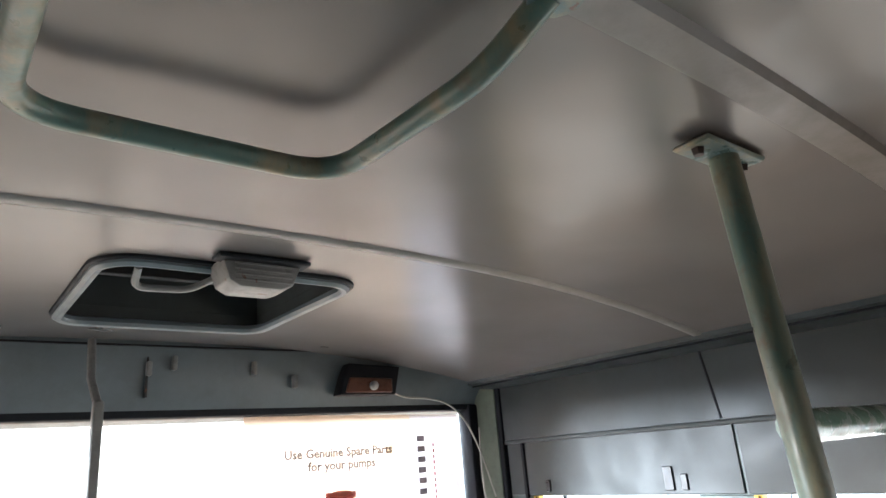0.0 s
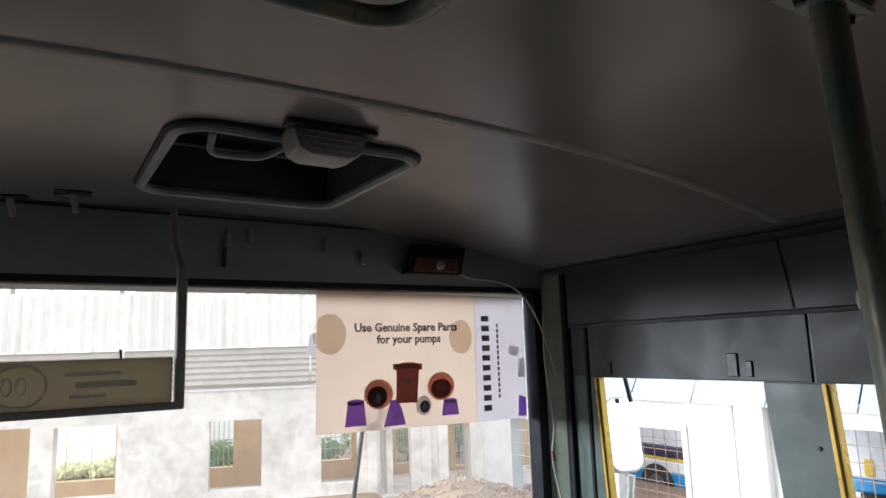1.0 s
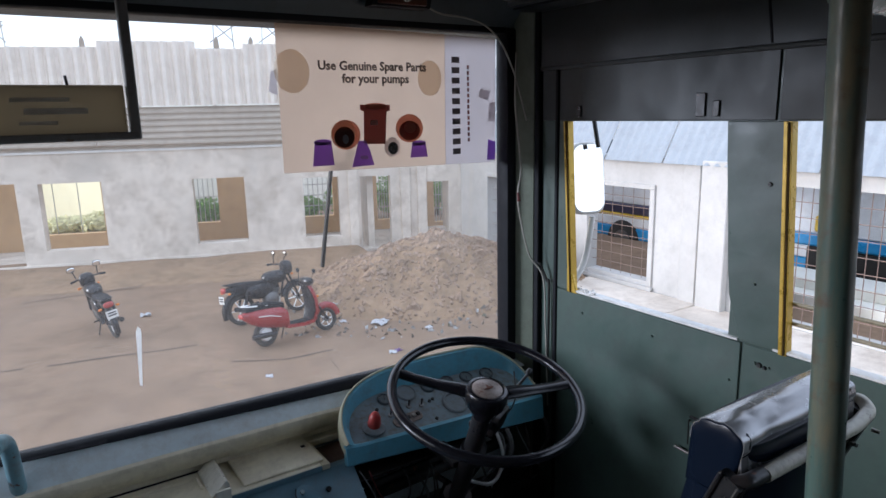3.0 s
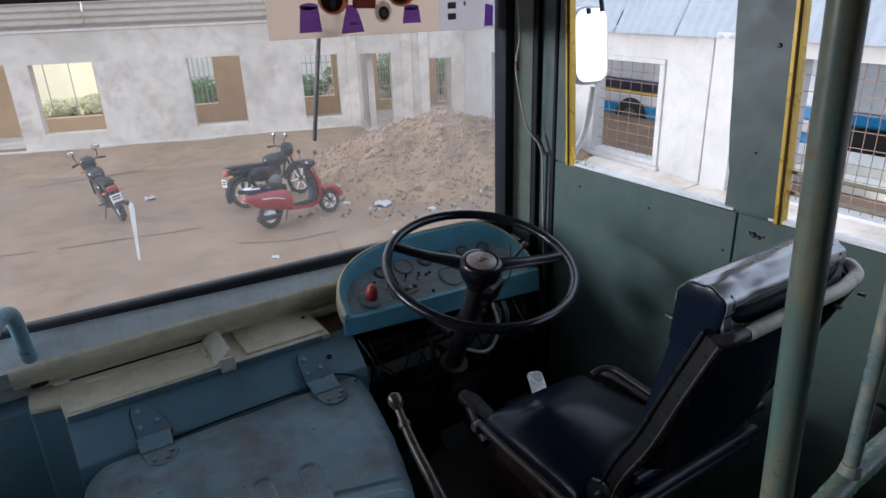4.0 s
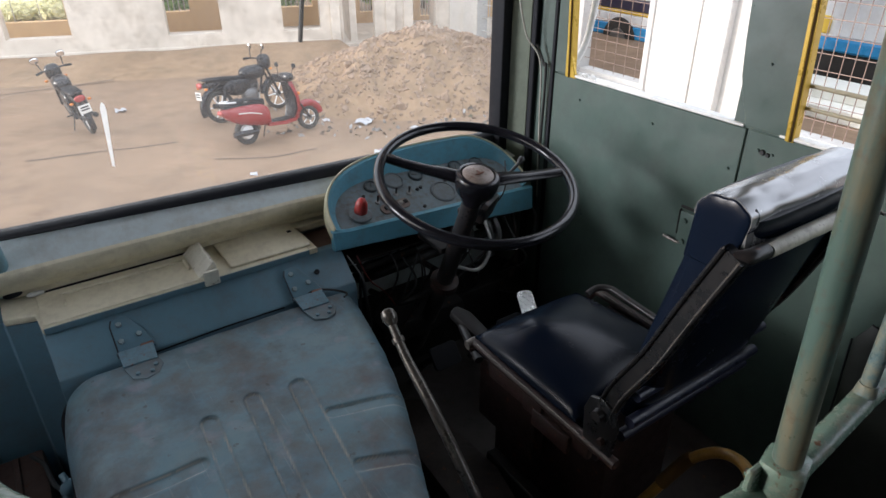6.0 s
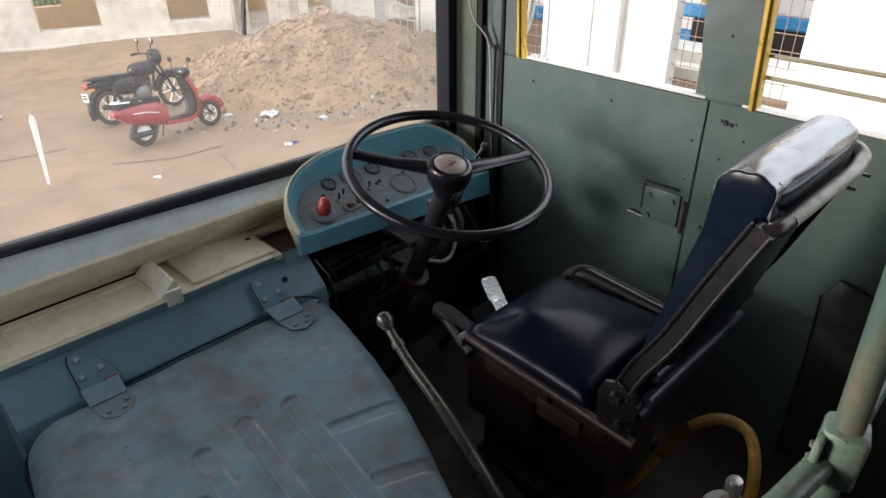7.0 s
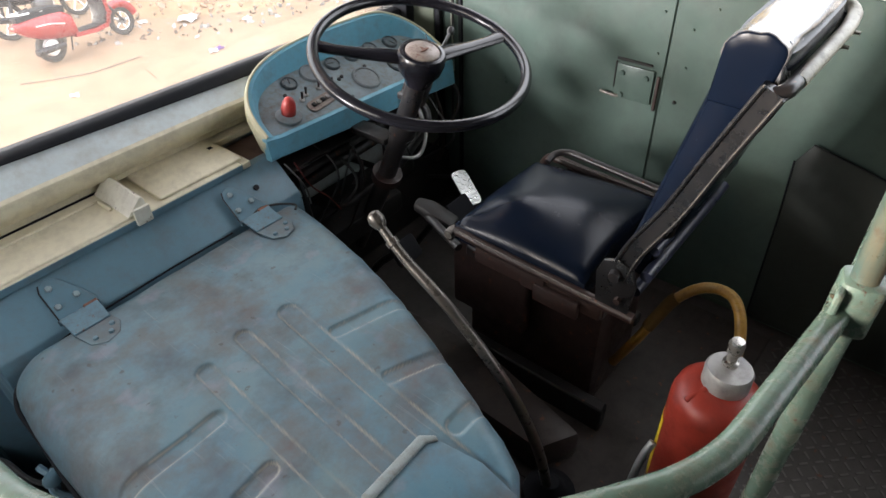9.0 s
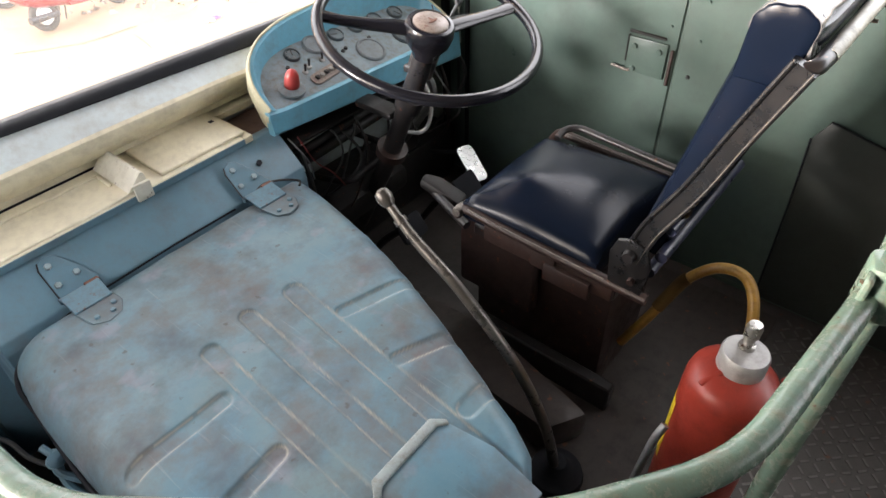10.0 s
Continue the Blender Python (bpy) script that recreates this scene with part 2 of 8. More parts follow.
M["grille"] = worn("painted_window_bars", (0.50, 0.49, 0.45), (0.2, 0.15, 0.12), 0.5, 0.2, 0.5, 0.2, 9.0, 0.05)
M["grille_dark"] = worn("rusty_window_bars", (0.24, 0.17, 0.14), (0.12, 0.07, 0.05), 0.5, 0.4, 0.5, 0.2, 9.0, 0.05)
M["dirt"] = worn("pinkish_dirt_ground", (0.262, 0.176, 0.112), (0.160, 0.104, 0.066), 0.7, 0.0, 0.95, 0.0, 0.55, 0.7, 7.0, 0.2)
M["rubble"] = worn("brown_rubble_soil", (0.32, 0.215, 0.128), (0.15, 0.097, 0.058), 0.75, 0.0, 0.95, 0.0, 1.3, 1.0, 12.0, 0.25)
M["stone"] = worn("pale_broken_stone", (0.33, 0.235, 0.165), (0.13, 0.088, 0.06), 0.7, 0.0, 0.9, 0.0, 2.0, 0.5, 14.0, 0.3)
M["litter"] = worn("white_plastic_litter", (0.50, 0.50, 0.52), (0.3, 0.28, 0.26), 0.5, 0.0, 0.5, 0.0, 9.0, 0.1)
M["tyre"] = worn("dusty_tyre_rubber", (0.028, 0.027, 0.026), (0.12, 0.095, 0.07), 0.4, 0.0, 0.8, 0.0, 12.0, 0.2)
M["bike_black"] = worn("black_bike_enamel", (0.012, 0.012, 0.016), (0.03, 0.025, 0.022), 0.25, 0.0, 0.25, 0.0, 8.0, 0.0)
M["scooter_red"] = worn("red_scooter_enamel", (0.27, 0.011, 0.013), (0.15, 0.02, 0.02), 0.25, 0.0, 0.25, 0.0, 6.0, 0.0, 60.0, 0.1, 0.5)
M["engine"] = worn("grey_cast_engine", (0.20, 0.20, 0.20), (0.06, 0.05, 0.05), 0.5, 0.0, 0.45, 0.7, 12.0, 0.2)
M["bus_white"] = worn("white_bus_paint", (0.80, 0.81, 0.82), (0.45, 0.43, 0.40), 0.3, 0.0, 0.35, 0.0, 1.0, 0.0)
M["bus_blue"] = worn("bright_blue_bus_paint", (0.03, 0.27, 0.58), (0.03, 0.15, 0.3), 0.3, 0.0, 0.35, 0.0, 1.0, 0.0)
M["bus_yellow"] = worn("yellow_bus_stripe", (0.75, 0.50, 0.04), (0.4, 0.3, 0.08), 0.3, 0.0, 0.4, 0.0, 1.0, 0.0)
M["bus_glass"] = worn("dark_bus_window_tint", (0.02, 0.025, 0.03), (0.05, 0.05, 0.05), 0.2, 0.0, 0.12, 0.0, 1.0, 0.0)
M["navy_band"] = worn("dark_navy_bus_band", (0.035, 0.03, 0.07), (0.05, 0.04, 0.05), 0.3, 0.0, 0.35, 0.0, 1.0, 0.0)
M["bark"] = worn("grey_brown_bark", (0.14, 0.10, 0.07), (0.06, 0.045, 0.03), 0.6, 0.0, 0.9, 0.0, 3.0, 0.5)
def leaf_mat(name, colour):
    """Thin leaves that glow when lit from behind."""
    m, n, l, p = node_mat(name)
    isl = n.new("ShaderNodeNewGeometry").outputs["Random Per Island"]
    col = blend(n, l, isl, tuple(c * 0.6 for c in colour), colour)
    l.new(col, p.inputs["Base Color"])
    p.inputs["Roughness"].default_value = 0.55
    tr = n.new("ShaderNodeBsdfTranslucent")
    l.new(col, tr.inputs[0])
    mx = n.new("ShaderNodeMixShader")
    mx.inputs[0].default_value = 0.5
    l.new(p.outputs[0], mx.inputs[1])
    l.new(tr.outputs[0], mx.inputs[2])
    l.new(mx.outputs[0], n["Material Output"].inputs[0])
    return m


M["leaf"] = leaf_mat("bright_green_leaf", (0.22, 0.36, 0.10))
M["leaf_yellow"] = leaf_mat("yellow_green_leaf", (0.95, 0.93, 0.62))
M["shell"] = worn("red_bus_outer_paint", (0.40, 0.05, 0.03), (0.2, 0.06, 0.04), 0.3, 0.0, 0.4, 0.0, 1.0, 0.0)
M["ink"] = worn("dark_printed_ink", (0.03, 0.03, 0.035), (0.1, 0.1, 0.1), 0.2, 0.0, 0.6, 0.0, 20.0, 0.0)


def laminate_mat(name):
    """Soft, cloudy brown-grey laminate with an even gloss."""
    m, n, l, p = node_mat(name)
    vec = n.new("ShaderNodeTexCoord").outputs["Object"]
    cloud = noise_at(n, l, vec, 1.7, 2.0, 0.45)
    haze_ = noise_at(n, l, vec, 5.0, 2.0, 0.5)
    col = blend(n, l, ramp(n, l, cloud, 0.15, 0.85), (0.135, 0.131, 0.125), (0.20, 0.180, 0.172))
    col = blend(n, l, ramp(n, l, haze_, 0.2, 0.8, 0.0, 0.5), col, (0.14, 0.120, 0.113))
    grime = noise_at(n, l, vec, 3.4, 1.0, 0.4)
    col = blend(n, l, ramp(n, l, grime, 0.25, 0.75, 0.0, 0.7), col, (0.095, 0.086, 0.08))
    l.new(col, p.inputs["Base Color"])
    p.inputs["Roughness"].default_value = 0.26
    p.inputs["Specular IOR Level"].default_value = 0.28
    b = n.new("ShaderNodeBump")
    b.inputs["Strength"].default_value, b.inputs["Distance"].default_value = 0.20, 0.02
    l.new(haze_, b.inputs["Height"])
    l.new(b.outputs[0], p.inputs["Normal"])
    return m


M["ceiling"] = laminate_mat("brown_grey_ceiling_laminate")


def pole_mat(name):
    """Teal paint rubbed through to tan and olive in long streaks."""
    m, n, l, p = node_mat(name)
    vec = n.new("ShaderNodeTexCoord").outputs["Object"]
    mp = n.new("ShaderNodeMapping")
    mp.inputs["Scale"].default_value = (22.0, 22.0, 4.0)
    l.new(vec, mp.inputs["Vector"])
    streak = noise_at(n, l, mp.outputs[0], 1.0, 8.0, 0.65)
    fine = noise_at(n, l, vec, 45.0, 5.0, 0.6)
    col = blend(n, l, ramp(n, l, streak, 0.47, 0.68, 0.0, 0.75), (0.085, 0.138, 0.118), (0.24, 0.175, 0.095))
    col = blend(n, l, ramp(n, l, fine, 0.55, 0.75, 0.0, 0.7), col, (0.12, 0.075, 0.04))
    l.new(col, p.inputs["Base Color"])
    l.new(ramp(n, l, fine, 0.3, 0.7, 0.25, 0.5), p.inputs["Roughness"])
    b = n.new("ShaderNodeBump")
    b.inputs["Strength"].default_value, b.inputs["Distance"].default_value = 0.25, 0.002
    l.new(fine, b.inputs["Height"])
    l.new(b.outputs[0], p.inputs["Normal"])
    return m


M["pole"] = pole_mat("rubbed_teal_pole_paint")


def debris_mat(name):
    """Mixed scraps: grey, white, brown and a little green."""
    m, n, l, p = node_mat(name)
    isl = n.new("ShaderNodeNewGeometry").outputs["Random Per Island"]
    cr = n.new("ShaderNodeValToRGB")
    cr.color_ramp.interpolation = "CONSTANT"
    stops = ((0.0, (0.22, 0.20, 0.18)), (0.3, (0.12, 0.09, 0.07)), (0.62, (0.32, 0.31, 0.30)), (0.86, (0.13, 0.12, 0.08)), (0.94, (0.50, 0.50, 0.50)))
    while len(cr.color_ramp.elements) < len(stops):
        cr.color_ramp.elements.new(0.5)
    for e_, (pos, c) in zip(cr.color_ramp.elements, stops):
        e_.position, e_.color = pos, (*c, 1)
    l.new(isl, cr.inputs[0])
    l.new(cr.outputs[0], p.inputs["Base Color"])
    p.inputs["Roughness"].default_value = 0.8
    return m


M["debris"] = debris_mat("mixed_scraps")


def cover_mat(name):
    """Old blue-grey enamel: faded patches, brown grime, worn ribs, painted edge glints and small chips."""
    m, n, l, p = node_mat(name)
    vec = n.new("ShaderNodeTexCoord").outputs["Object"]
    fade = noise_at(n, l, vec, 4.2, 7.0, 0.66)
    col = blend(n, l, ramp(n, l, fade, 0.36, 0.64), (0.085, 0.190, 0.255), (0.150, 0.225, 0.25))
    wear = n.new("ShaderNodeAttribute")
    wear.attribute_name = "wear"
    grime = noise_at(n, l, vec, 7.0, 10.0, 0.68)
    both = n.new("ShaderNodeMath")
    both.operation = "MULTIPLY_ADD"
    l.new(wear.outputs["Fac"], both.inputs[0])
    both.inputs[1].default_value = 0.035
    l.new(grime, both.inputs[2])
    col = blend(n, l, ramp(n, l, both.outputs[0], 0.45, 0.68, 0.0, 0.78), col, (0.135, 0.098, 0.085))
    smudge = noise_at(n, l, vec, 10.0, 5.0, 0.6)
    col = blend(n, l, ramp(n, l, smudge, 0.50, 0.70, 0.0, 0.6), col, (0.055, 0.070, 0.085))
    lilac = noise_at(n, l, vec, 13.0, 4.0, 0.5)
    col = blend(n, l, ramp(n, l, lilac, 0.60, 0.72, 0.0, 0.45), col, (0.27, 0.25, 0.30))
    chips = noise_at(n, l, vec, 42.0, 3.0, 0.5)
    col = blend(n, l, ramp(n, l, chips, 0.70, 0.75, 0.0, 0.6), col, (0.07, 0.06, 0.055))
    # pale groove edges: rubbed paint, with the light on them put into the colour
    rub_glint = n.new("ShaderNodeAttribute")
    rub_glint.attribute_name = "rub_glint"
    patchy = n.new("ShaderNodeMath")
    patchy.operation = "MULTIPLY"
    l.new(rub_glint.outputs["Fac"], patchy.inputs[0])
    l.new(ramp(n, l, noise_at(n, l, vec, 16.0, 4.0, 0.6), 0.32, 0.54, 0.25, 0.95), patchy.inputs[1])
    col = blend(n, l, patchy.outputs[0], col, (0.36, 0.34, 0.29))
    scr = n.new("ShaderNodeMapping")
    scr.inputs["Scale"].default_value = (160.0, 7.0, 20.0)
    scr.inputs["Rotation"].default_value = (0, 0, 0.5)
    l.new(vec, scr.inputs["Vector"])
    lines = noise_at(n, l, scr.outputs[0], 1.0, 3.0, 0.5)
    col = blend(n, l, ramp(n, l, lines, 0.66, 0.72, 0.0, 0.14), col, (0.36, 0.40, 0.41))
    l.new(col, p.inputs["Base Color"])
    l.new(ramp(n, l, grime, 0.35, 0.7, 0.40, 0.70), p.inputs["Roughness"])
    b = n.new("ShaderNodeBump")
    b.inputs["Strength"].default_value, b.inputs["Distance"].default_value = 0.25, 0.003
    l.new(grime, b.inputs["Height"])
    l.new(b.outputs[0], p.inputs["Normal"])
    return m


M["cover"] = cover_mat("blue_grey_cover_paint")


def glass_mat(name, tint, haze_amount, rough=0.02):
    """Clear pane with a thin film of dust on it."""
    m, n, l, p = node_mat(name)
    out = n["Material Output"]
    vec = n.new("ShaderNodeTexCoord").outputs["Object"]
    clear = n.new("ShaderNodeBsdfTransparent")
    clear.inputs[0].default_value = (*tint, 1)
    gloss = n.new("ShaderNodeBsdfGlossy")
    gloss.inputs["Roughness"].default_value = rough
    fres = n.new("ShaderNodeFresnel")
    fres.inputs["IOR"].default_value = 1.35
    m1 = n.new("ShaderNodeMixShader")
    l.new(fres.outputs[0], m1.inputs[0])
    l.new(clear.outputs[0], m1.inputs[1])
    l.new(gloss.outputs[0], m1.inputs[2])
    dust = n.new("ShaderNodeBsdfTranslucent")
    dust.inputs[0].default_value = (0.82, 0.81, 0.79, 1)
    m2 = n.new("ShaderNodeMixShader")
    streak = noise_at(n, l, vec, 5.0, 8.0, 0.7)
    l.new(ramp(n, l, streak, 0.25, 0.8, haze_amount * 0.5, haze_amount * 1.5), m2.inputs[0])
    l.new(m1.outputs[0], m2.inputs[1])
    l.new(dust.outputs[0], m2.inputs[2])
    l.new(m2.outputs[0], out.inputs[0])
    return m


M["glass"] = glass_mat("dusty_windscreen_glass", (0.97, 0.98, 0.98), 0.035)
M["lens"] = glass_mat("gauge_cover_glass", (0.9, 0.9, 0.9), 0.05, 0.08)


def lens_mat(name, colour):
    m, n, l, p = node_mat(name)
    p.inputs["Base Color"].default_value = (*colour, 1)
    p.inputs["Roughness"].default_value = 0.38
    p.inputs["Subsurface Weight"].default_value = 0.3
    return m


M["red_lens"] = lens_mat("red_lens_plastic", (0.36, 0.05, 0.045))
M["amber"] = lens_mat("amber_lens_plastic", (0.6, 0.2, 0.02))

m, n, l, p = node_mat("mirror_glass")
p.inputs["Base Color"].default_value, p.inputs["Metallic"].default_value, p.inputs["Roughness"].default_value = (0.9, 0.9, 0.9, 1), 1.0, 0.03
M["mirror"] = m


def paper_mat(name, colour):
    """Thin printed paper that light shines through."""
    m, n, l, p = node_mat(name)
    vec = n.new("ShaderNodeTexCoord").outputs["Object"]
    col = blend(n, l, ramp(n, l, noise_at(n, l, vec, 4.0), 0.35, 0.75, 0.0, 0.55), colour, tuple(c * 0.86 for c in colour))
    l.new(col, p.inputs["Base Color"])
    p.inputs["Roughness"].default_value = 0.45
    tr = n.new("ShaderNodeBsdfTranslucent")
    l.new(col, tr.inputs[0])
    mx = n.new("ShaderNodeMixShader")
    mx.inputs[0].default_value = 0.88
    l.new(p.outputs[0], mx.inputs[1])
    l.new(tr.outputs[0], mx.inputs[2])
    l.new(mx.outputs[0], n["Material Output"].inputs[0])
    return m


M["paper"] = paper_mat("pinkish_white_poster_paper", (0.81, 0.715, 0.63))
M["paper_strip"] = paper_mat("white_poster_strip_paper", (0.74, 0.71, 0.72))
M["pale_ink"] = paper_mat("pale_brown_printed_ink", (0.93, 0.87, 0.79))
M["salmon"] = paper_mat("salmon_printed_ink", (0.68, 0.42, 0.34))
M["violet"] = paper_mat("violet_printed_ink", (0.46, 0.30, 0.70))
M["maroon"] = paper_mat("maroon_printed_ink", (0.36, 0.18, 0.165))
M["faded_ink"] = paper_mat("faded_dark_printed_ink", (0.27, 0.245, 0.24))
M["board"] = paper_mat("grey_brown_route_board", (0.33, 0.29, 0.22))
M["chalk"] = paper_mat("chalky_white_smear", (0.95, 0.95, 0.94))


# ---------------------------------------------------------------- mesh helpers
def mesh_from(name, bm, material, smooth=None):
    bmesh.ops.recalc_face_normals(bm, faces=bm.faces)
    me = bpy.data.meshes.new(name)
    bm.to_mesh(me)
    bm.free()
    if smooth is not None:
        me.polygons.foreach_set("use_smooth", [True] * len(me.polygons))
        me.set_sharp_from_angle(angle=radians(smooth))
    me.materials.append(material if not isinstance(material, str) else M[material])
    return me


def part(name, bm, material, parent=None, label="", smooth=40):
    ob = new(name, mesh_from(name, bm, material, smooth))
    if parent is not None:
        ob.parent = parent
    if label:
        tagged(ob, label)
    return ob


def thing(name, label, category, m=None, group=""):
    ob = new(name)
    ob.empty_display_size = 0.05
    if m is not None:
        ob.matrix_world = m
    return tagged(ob, label, category, group)


def solid(name, bm, material, label, category, group="", kind="", smooth=40):
    return tagged(part(name, bm, material, None, "", smooth), label, category, group, kind)


def structure(name, bm, material, label, category, smooth=40):
    return solid(name, bm, material, label, category, "", "structure", smooth)


def bevel(bm, edges, width, segments=2):
    bmesh.ops.bevel(bm, geom=list(edges), offset=width, segments=segments, affect="EDGES", profile=0.5, clamp_overlap=True)


def box(lo, hi, bev=0.0, seg=2, bm=None, m=None):
    """An axis-aligned block between two corners, its edges rounded by bev."""
    own = bmesh.new()
    c = [(a + b) / 2 for a, b in zip(lo, hi)]
    s = [abs(b - a) for a, b in zip(lo, hi)]
    bmesh.ops.create_cube(own, size=1.0, matrix=Matrix.LocRotScale(c, None, s))
    if bev > 0:
        bevel(own, own.edges, min(bev, min(s) * 0.49), seg)
    if m is not None:
        own.transform(m)
    return join(bm, own)


def join(bm, own):
    if bm is None:
        return own
    me = bpy.data.meshes.new("tmp")
    own.to_mesh(me)
    own.free()
    bm.from_mesh(me)
    bpy.data.meshes.remove(me)
    return bm


def cyl(a, b, r, r2=None, n=16, bm=None, bev=0.0):
    """A cylinder or cone from point a to point b."""
    a, b = Vector(a), Vector(b)
    own = bmesh.new()
    d = b - a
    m = Matrix.Translation((a + b) / 2) @ d.to_track_quat("Z", "Y").to_matrix().to_4x4()
    bmesh.ops.create_cone(own, cap_ends=True, segments=n, radius1=r, radius2=r if r2 is None else r2, depth=d.length, matrix=m)
    if bev > 0:
        bevel(own, [e for e in own.edges if any(len(f.verts) > 4 for f in e.link_faces)], bev, 2)
    return join(bm, own)


def fillet(pts, r, n=6):
    """A path with its corners rounded."""
    pts = [Vector(p) for p in pts]
    out = [pts[0]]
    for i in range(1, len(pts) - 1):
        p, q, s = pts[i - 1], pts[i], pts[i + 1]
        k = min(r, (p - q).length * 0.48, (s - q).length * 0.48)
        a, c = q + (p - q).normalized() * k, q + (s - q).normalized() * k
        for j in range(n + 1):
            t = j / n
            out.append(a * (1 - t) ** 2 + q * 2 * t * (1 - t) + c * t ** 2)
    out.append(pts[-1])
    return out


def tube(pts, r, n=12, bm=None, closed=False, radii=None):
    """A round bar along a path."""
    pts = [Vector(p) for p in pts]
    own = bmesh.new()
    count = len(pts)
    rings = []
    prev = None
    for i, p in enumerate(pts):
        if closed:
            d = pts[(i + 1) % count] - pts[i - 1]
        else:
            d = pts[min(i + 1, count - 1)] - pts[max(i - 1, 0)]
        d.normalize()
        if prev is None:
            side = d.orthogonal().normalized()
        else:
            side = (prev - d * prev.dot(d)).normalized()
        prev = side
        up = d.cross(side)
        rr = r if radii is None else radii[i]
        rings.append([own.verts.new(p + (side * math.cos(a) + up * math.sin(a)) * rr) for a in (2 * math.pi * k / n for k in range(n))])
    for i in range(count if closed else count - 1):
        r0, r1 = rings[i], rings[(i + 1) % count]
        shift = 0
        if closed and i == count - 1:
            shift = min(range(n), key=lambda s: (r0[0].co - r1[s].co).length)
        for k in range(n):
            own.faces.new((r0[k], r0[(k + 1) % n], r1[(k + 1 + shift) % n], r1[(k + shift) % n]))
    if not closed:
        own.faces.new(list(reversed(rings[0])))
        own.faces.new(rings[-1])
    return join(bm, own)


def prism(pts, depth, bm=None, m=None, bev=0.0, seg=2):
    """A polygon of (x, y) points made depth thick along z, then placed by m."""
    own = bmesh.new()
    lo = [own.verts.new((x, y, 0)) for x, y in pts]
    hi = [own.verts.new((x, y, depth)) for x, y in pts]
    own.faces.new(list(reversed(lo)))
    own.faces.new(hi)
    k = len(pts)
    for i in range(k):
        own.faces.new((lo[i], lo[(i + 1) % k], hi[(i + 1) % k], hi[i]))
    bmesh.ops.recalc_face_normals(own, faces=own.faces)
    if bev > 0:
        bevel(own, own.edges, bev, seg)
    if m is not None:
        own.transform(m)
    return join(bm, own)


def lathe(profile, n=32, bm=None, m=None):
    """A turned body from (radius, z) points."""
    own = bmesh.new()
    rings = [[own.verts.new((r * math.cos(2 * math.pi * k / n), r * math.sin(2 * math.pi * k / n), z)) for k in range(n)] for r, z in profile]
    for r0, r1 in zip(rings, rings[1:]):
        for k in range(n):
            own.faces.new((r0[k], r0[(k + 1) % n], r1[(k + 1) % n], r1[k]))
    own.faces.new(list(reversed(rings[0])))
    own.faces.new(rings[-1])
    if m is not None:
        own.transform(m)
    return join(bm, own)


def loft(loops, bm=None, cap=True, closed=True):
    """A skin over rings of points with equal counts."""
    own = bmesh.new()
    rings = [[own.verts.new(p) for p in ring] for ring in loops]
    k = len(rings[0])
    for r0, r1 in zip(rings, rings[1:]):
        for i in range(k if closed else k - 1):
            own.faces.new((r0[i], r0[(i + 1) % k], r1[(i + 1) % k], r1[i]))
    if cap and closed:
        own.faces.new(list(reversed(rings[0])))
        own.faces.new(rings[-1])
    return join(bm, own)


def round_rect(x0, y0, x1, y1, r, n=5):
    out = []
    for cx, cy, a0 in ((x1 - r, y1 - r, 0), (x0 + r, y1 - r, 90), (x0 + r, y0 + r, 180), (x1 - r, y0 + r, 270)):
        for k in range(n + 1):
            a = radians(a0 + 90 * k / n)
            out.append((cx + r * math.cos(a), cy + r * math.sin(a)))
    return out


def blob(c, s, bm=None, m_=None, n1=14, n2=9, power=0.75):
    """A soft swollen block."""
    own = bmesh.new()
    rings = []
    f = lambda q: (abs(q) ** power) * (1 if q >= 0 else -1)
    for i in range(1, n2):
        th = math.pi * i / n2
        rings.append([own.verts.new((c[0] + s[0] * f(math.sin(th)) * f(math.cos(ph)), c[1] + s[1] * f(math.sin(th)) * f(math.sin(ph)), c[2] + s[2] * f(math.cos(th)))) for ph in (2 * math.pi * k / n1 for k in range(n1))])
    for r0, r1 in zip(rings, rings[1:]):
        for k in range(n1):
            own.faces.new((r0[k], r0[(k + 1) % n1], r1[(k + 1) % n1], r1[k]))
    own.faces.new(rings[0])
    own.faces.new(list(reversed(rings[-1])))
    if m_ is not None:
        own.transform(m_)
    return join(bm, own)


def frame_m(origin, x_axis, z_axis):
    """A pose with its x and z axes along the given directions."""
    z = Vector(z_axis).normalized()
    x = Vector(x_axis)
    x = (x - z * x.dot(z)).normalized()
    y = z.cross(x)
    m = Matrix((x, y, z)).transposed().to_4x4()
    return Matrix.Translation(origin) @ m


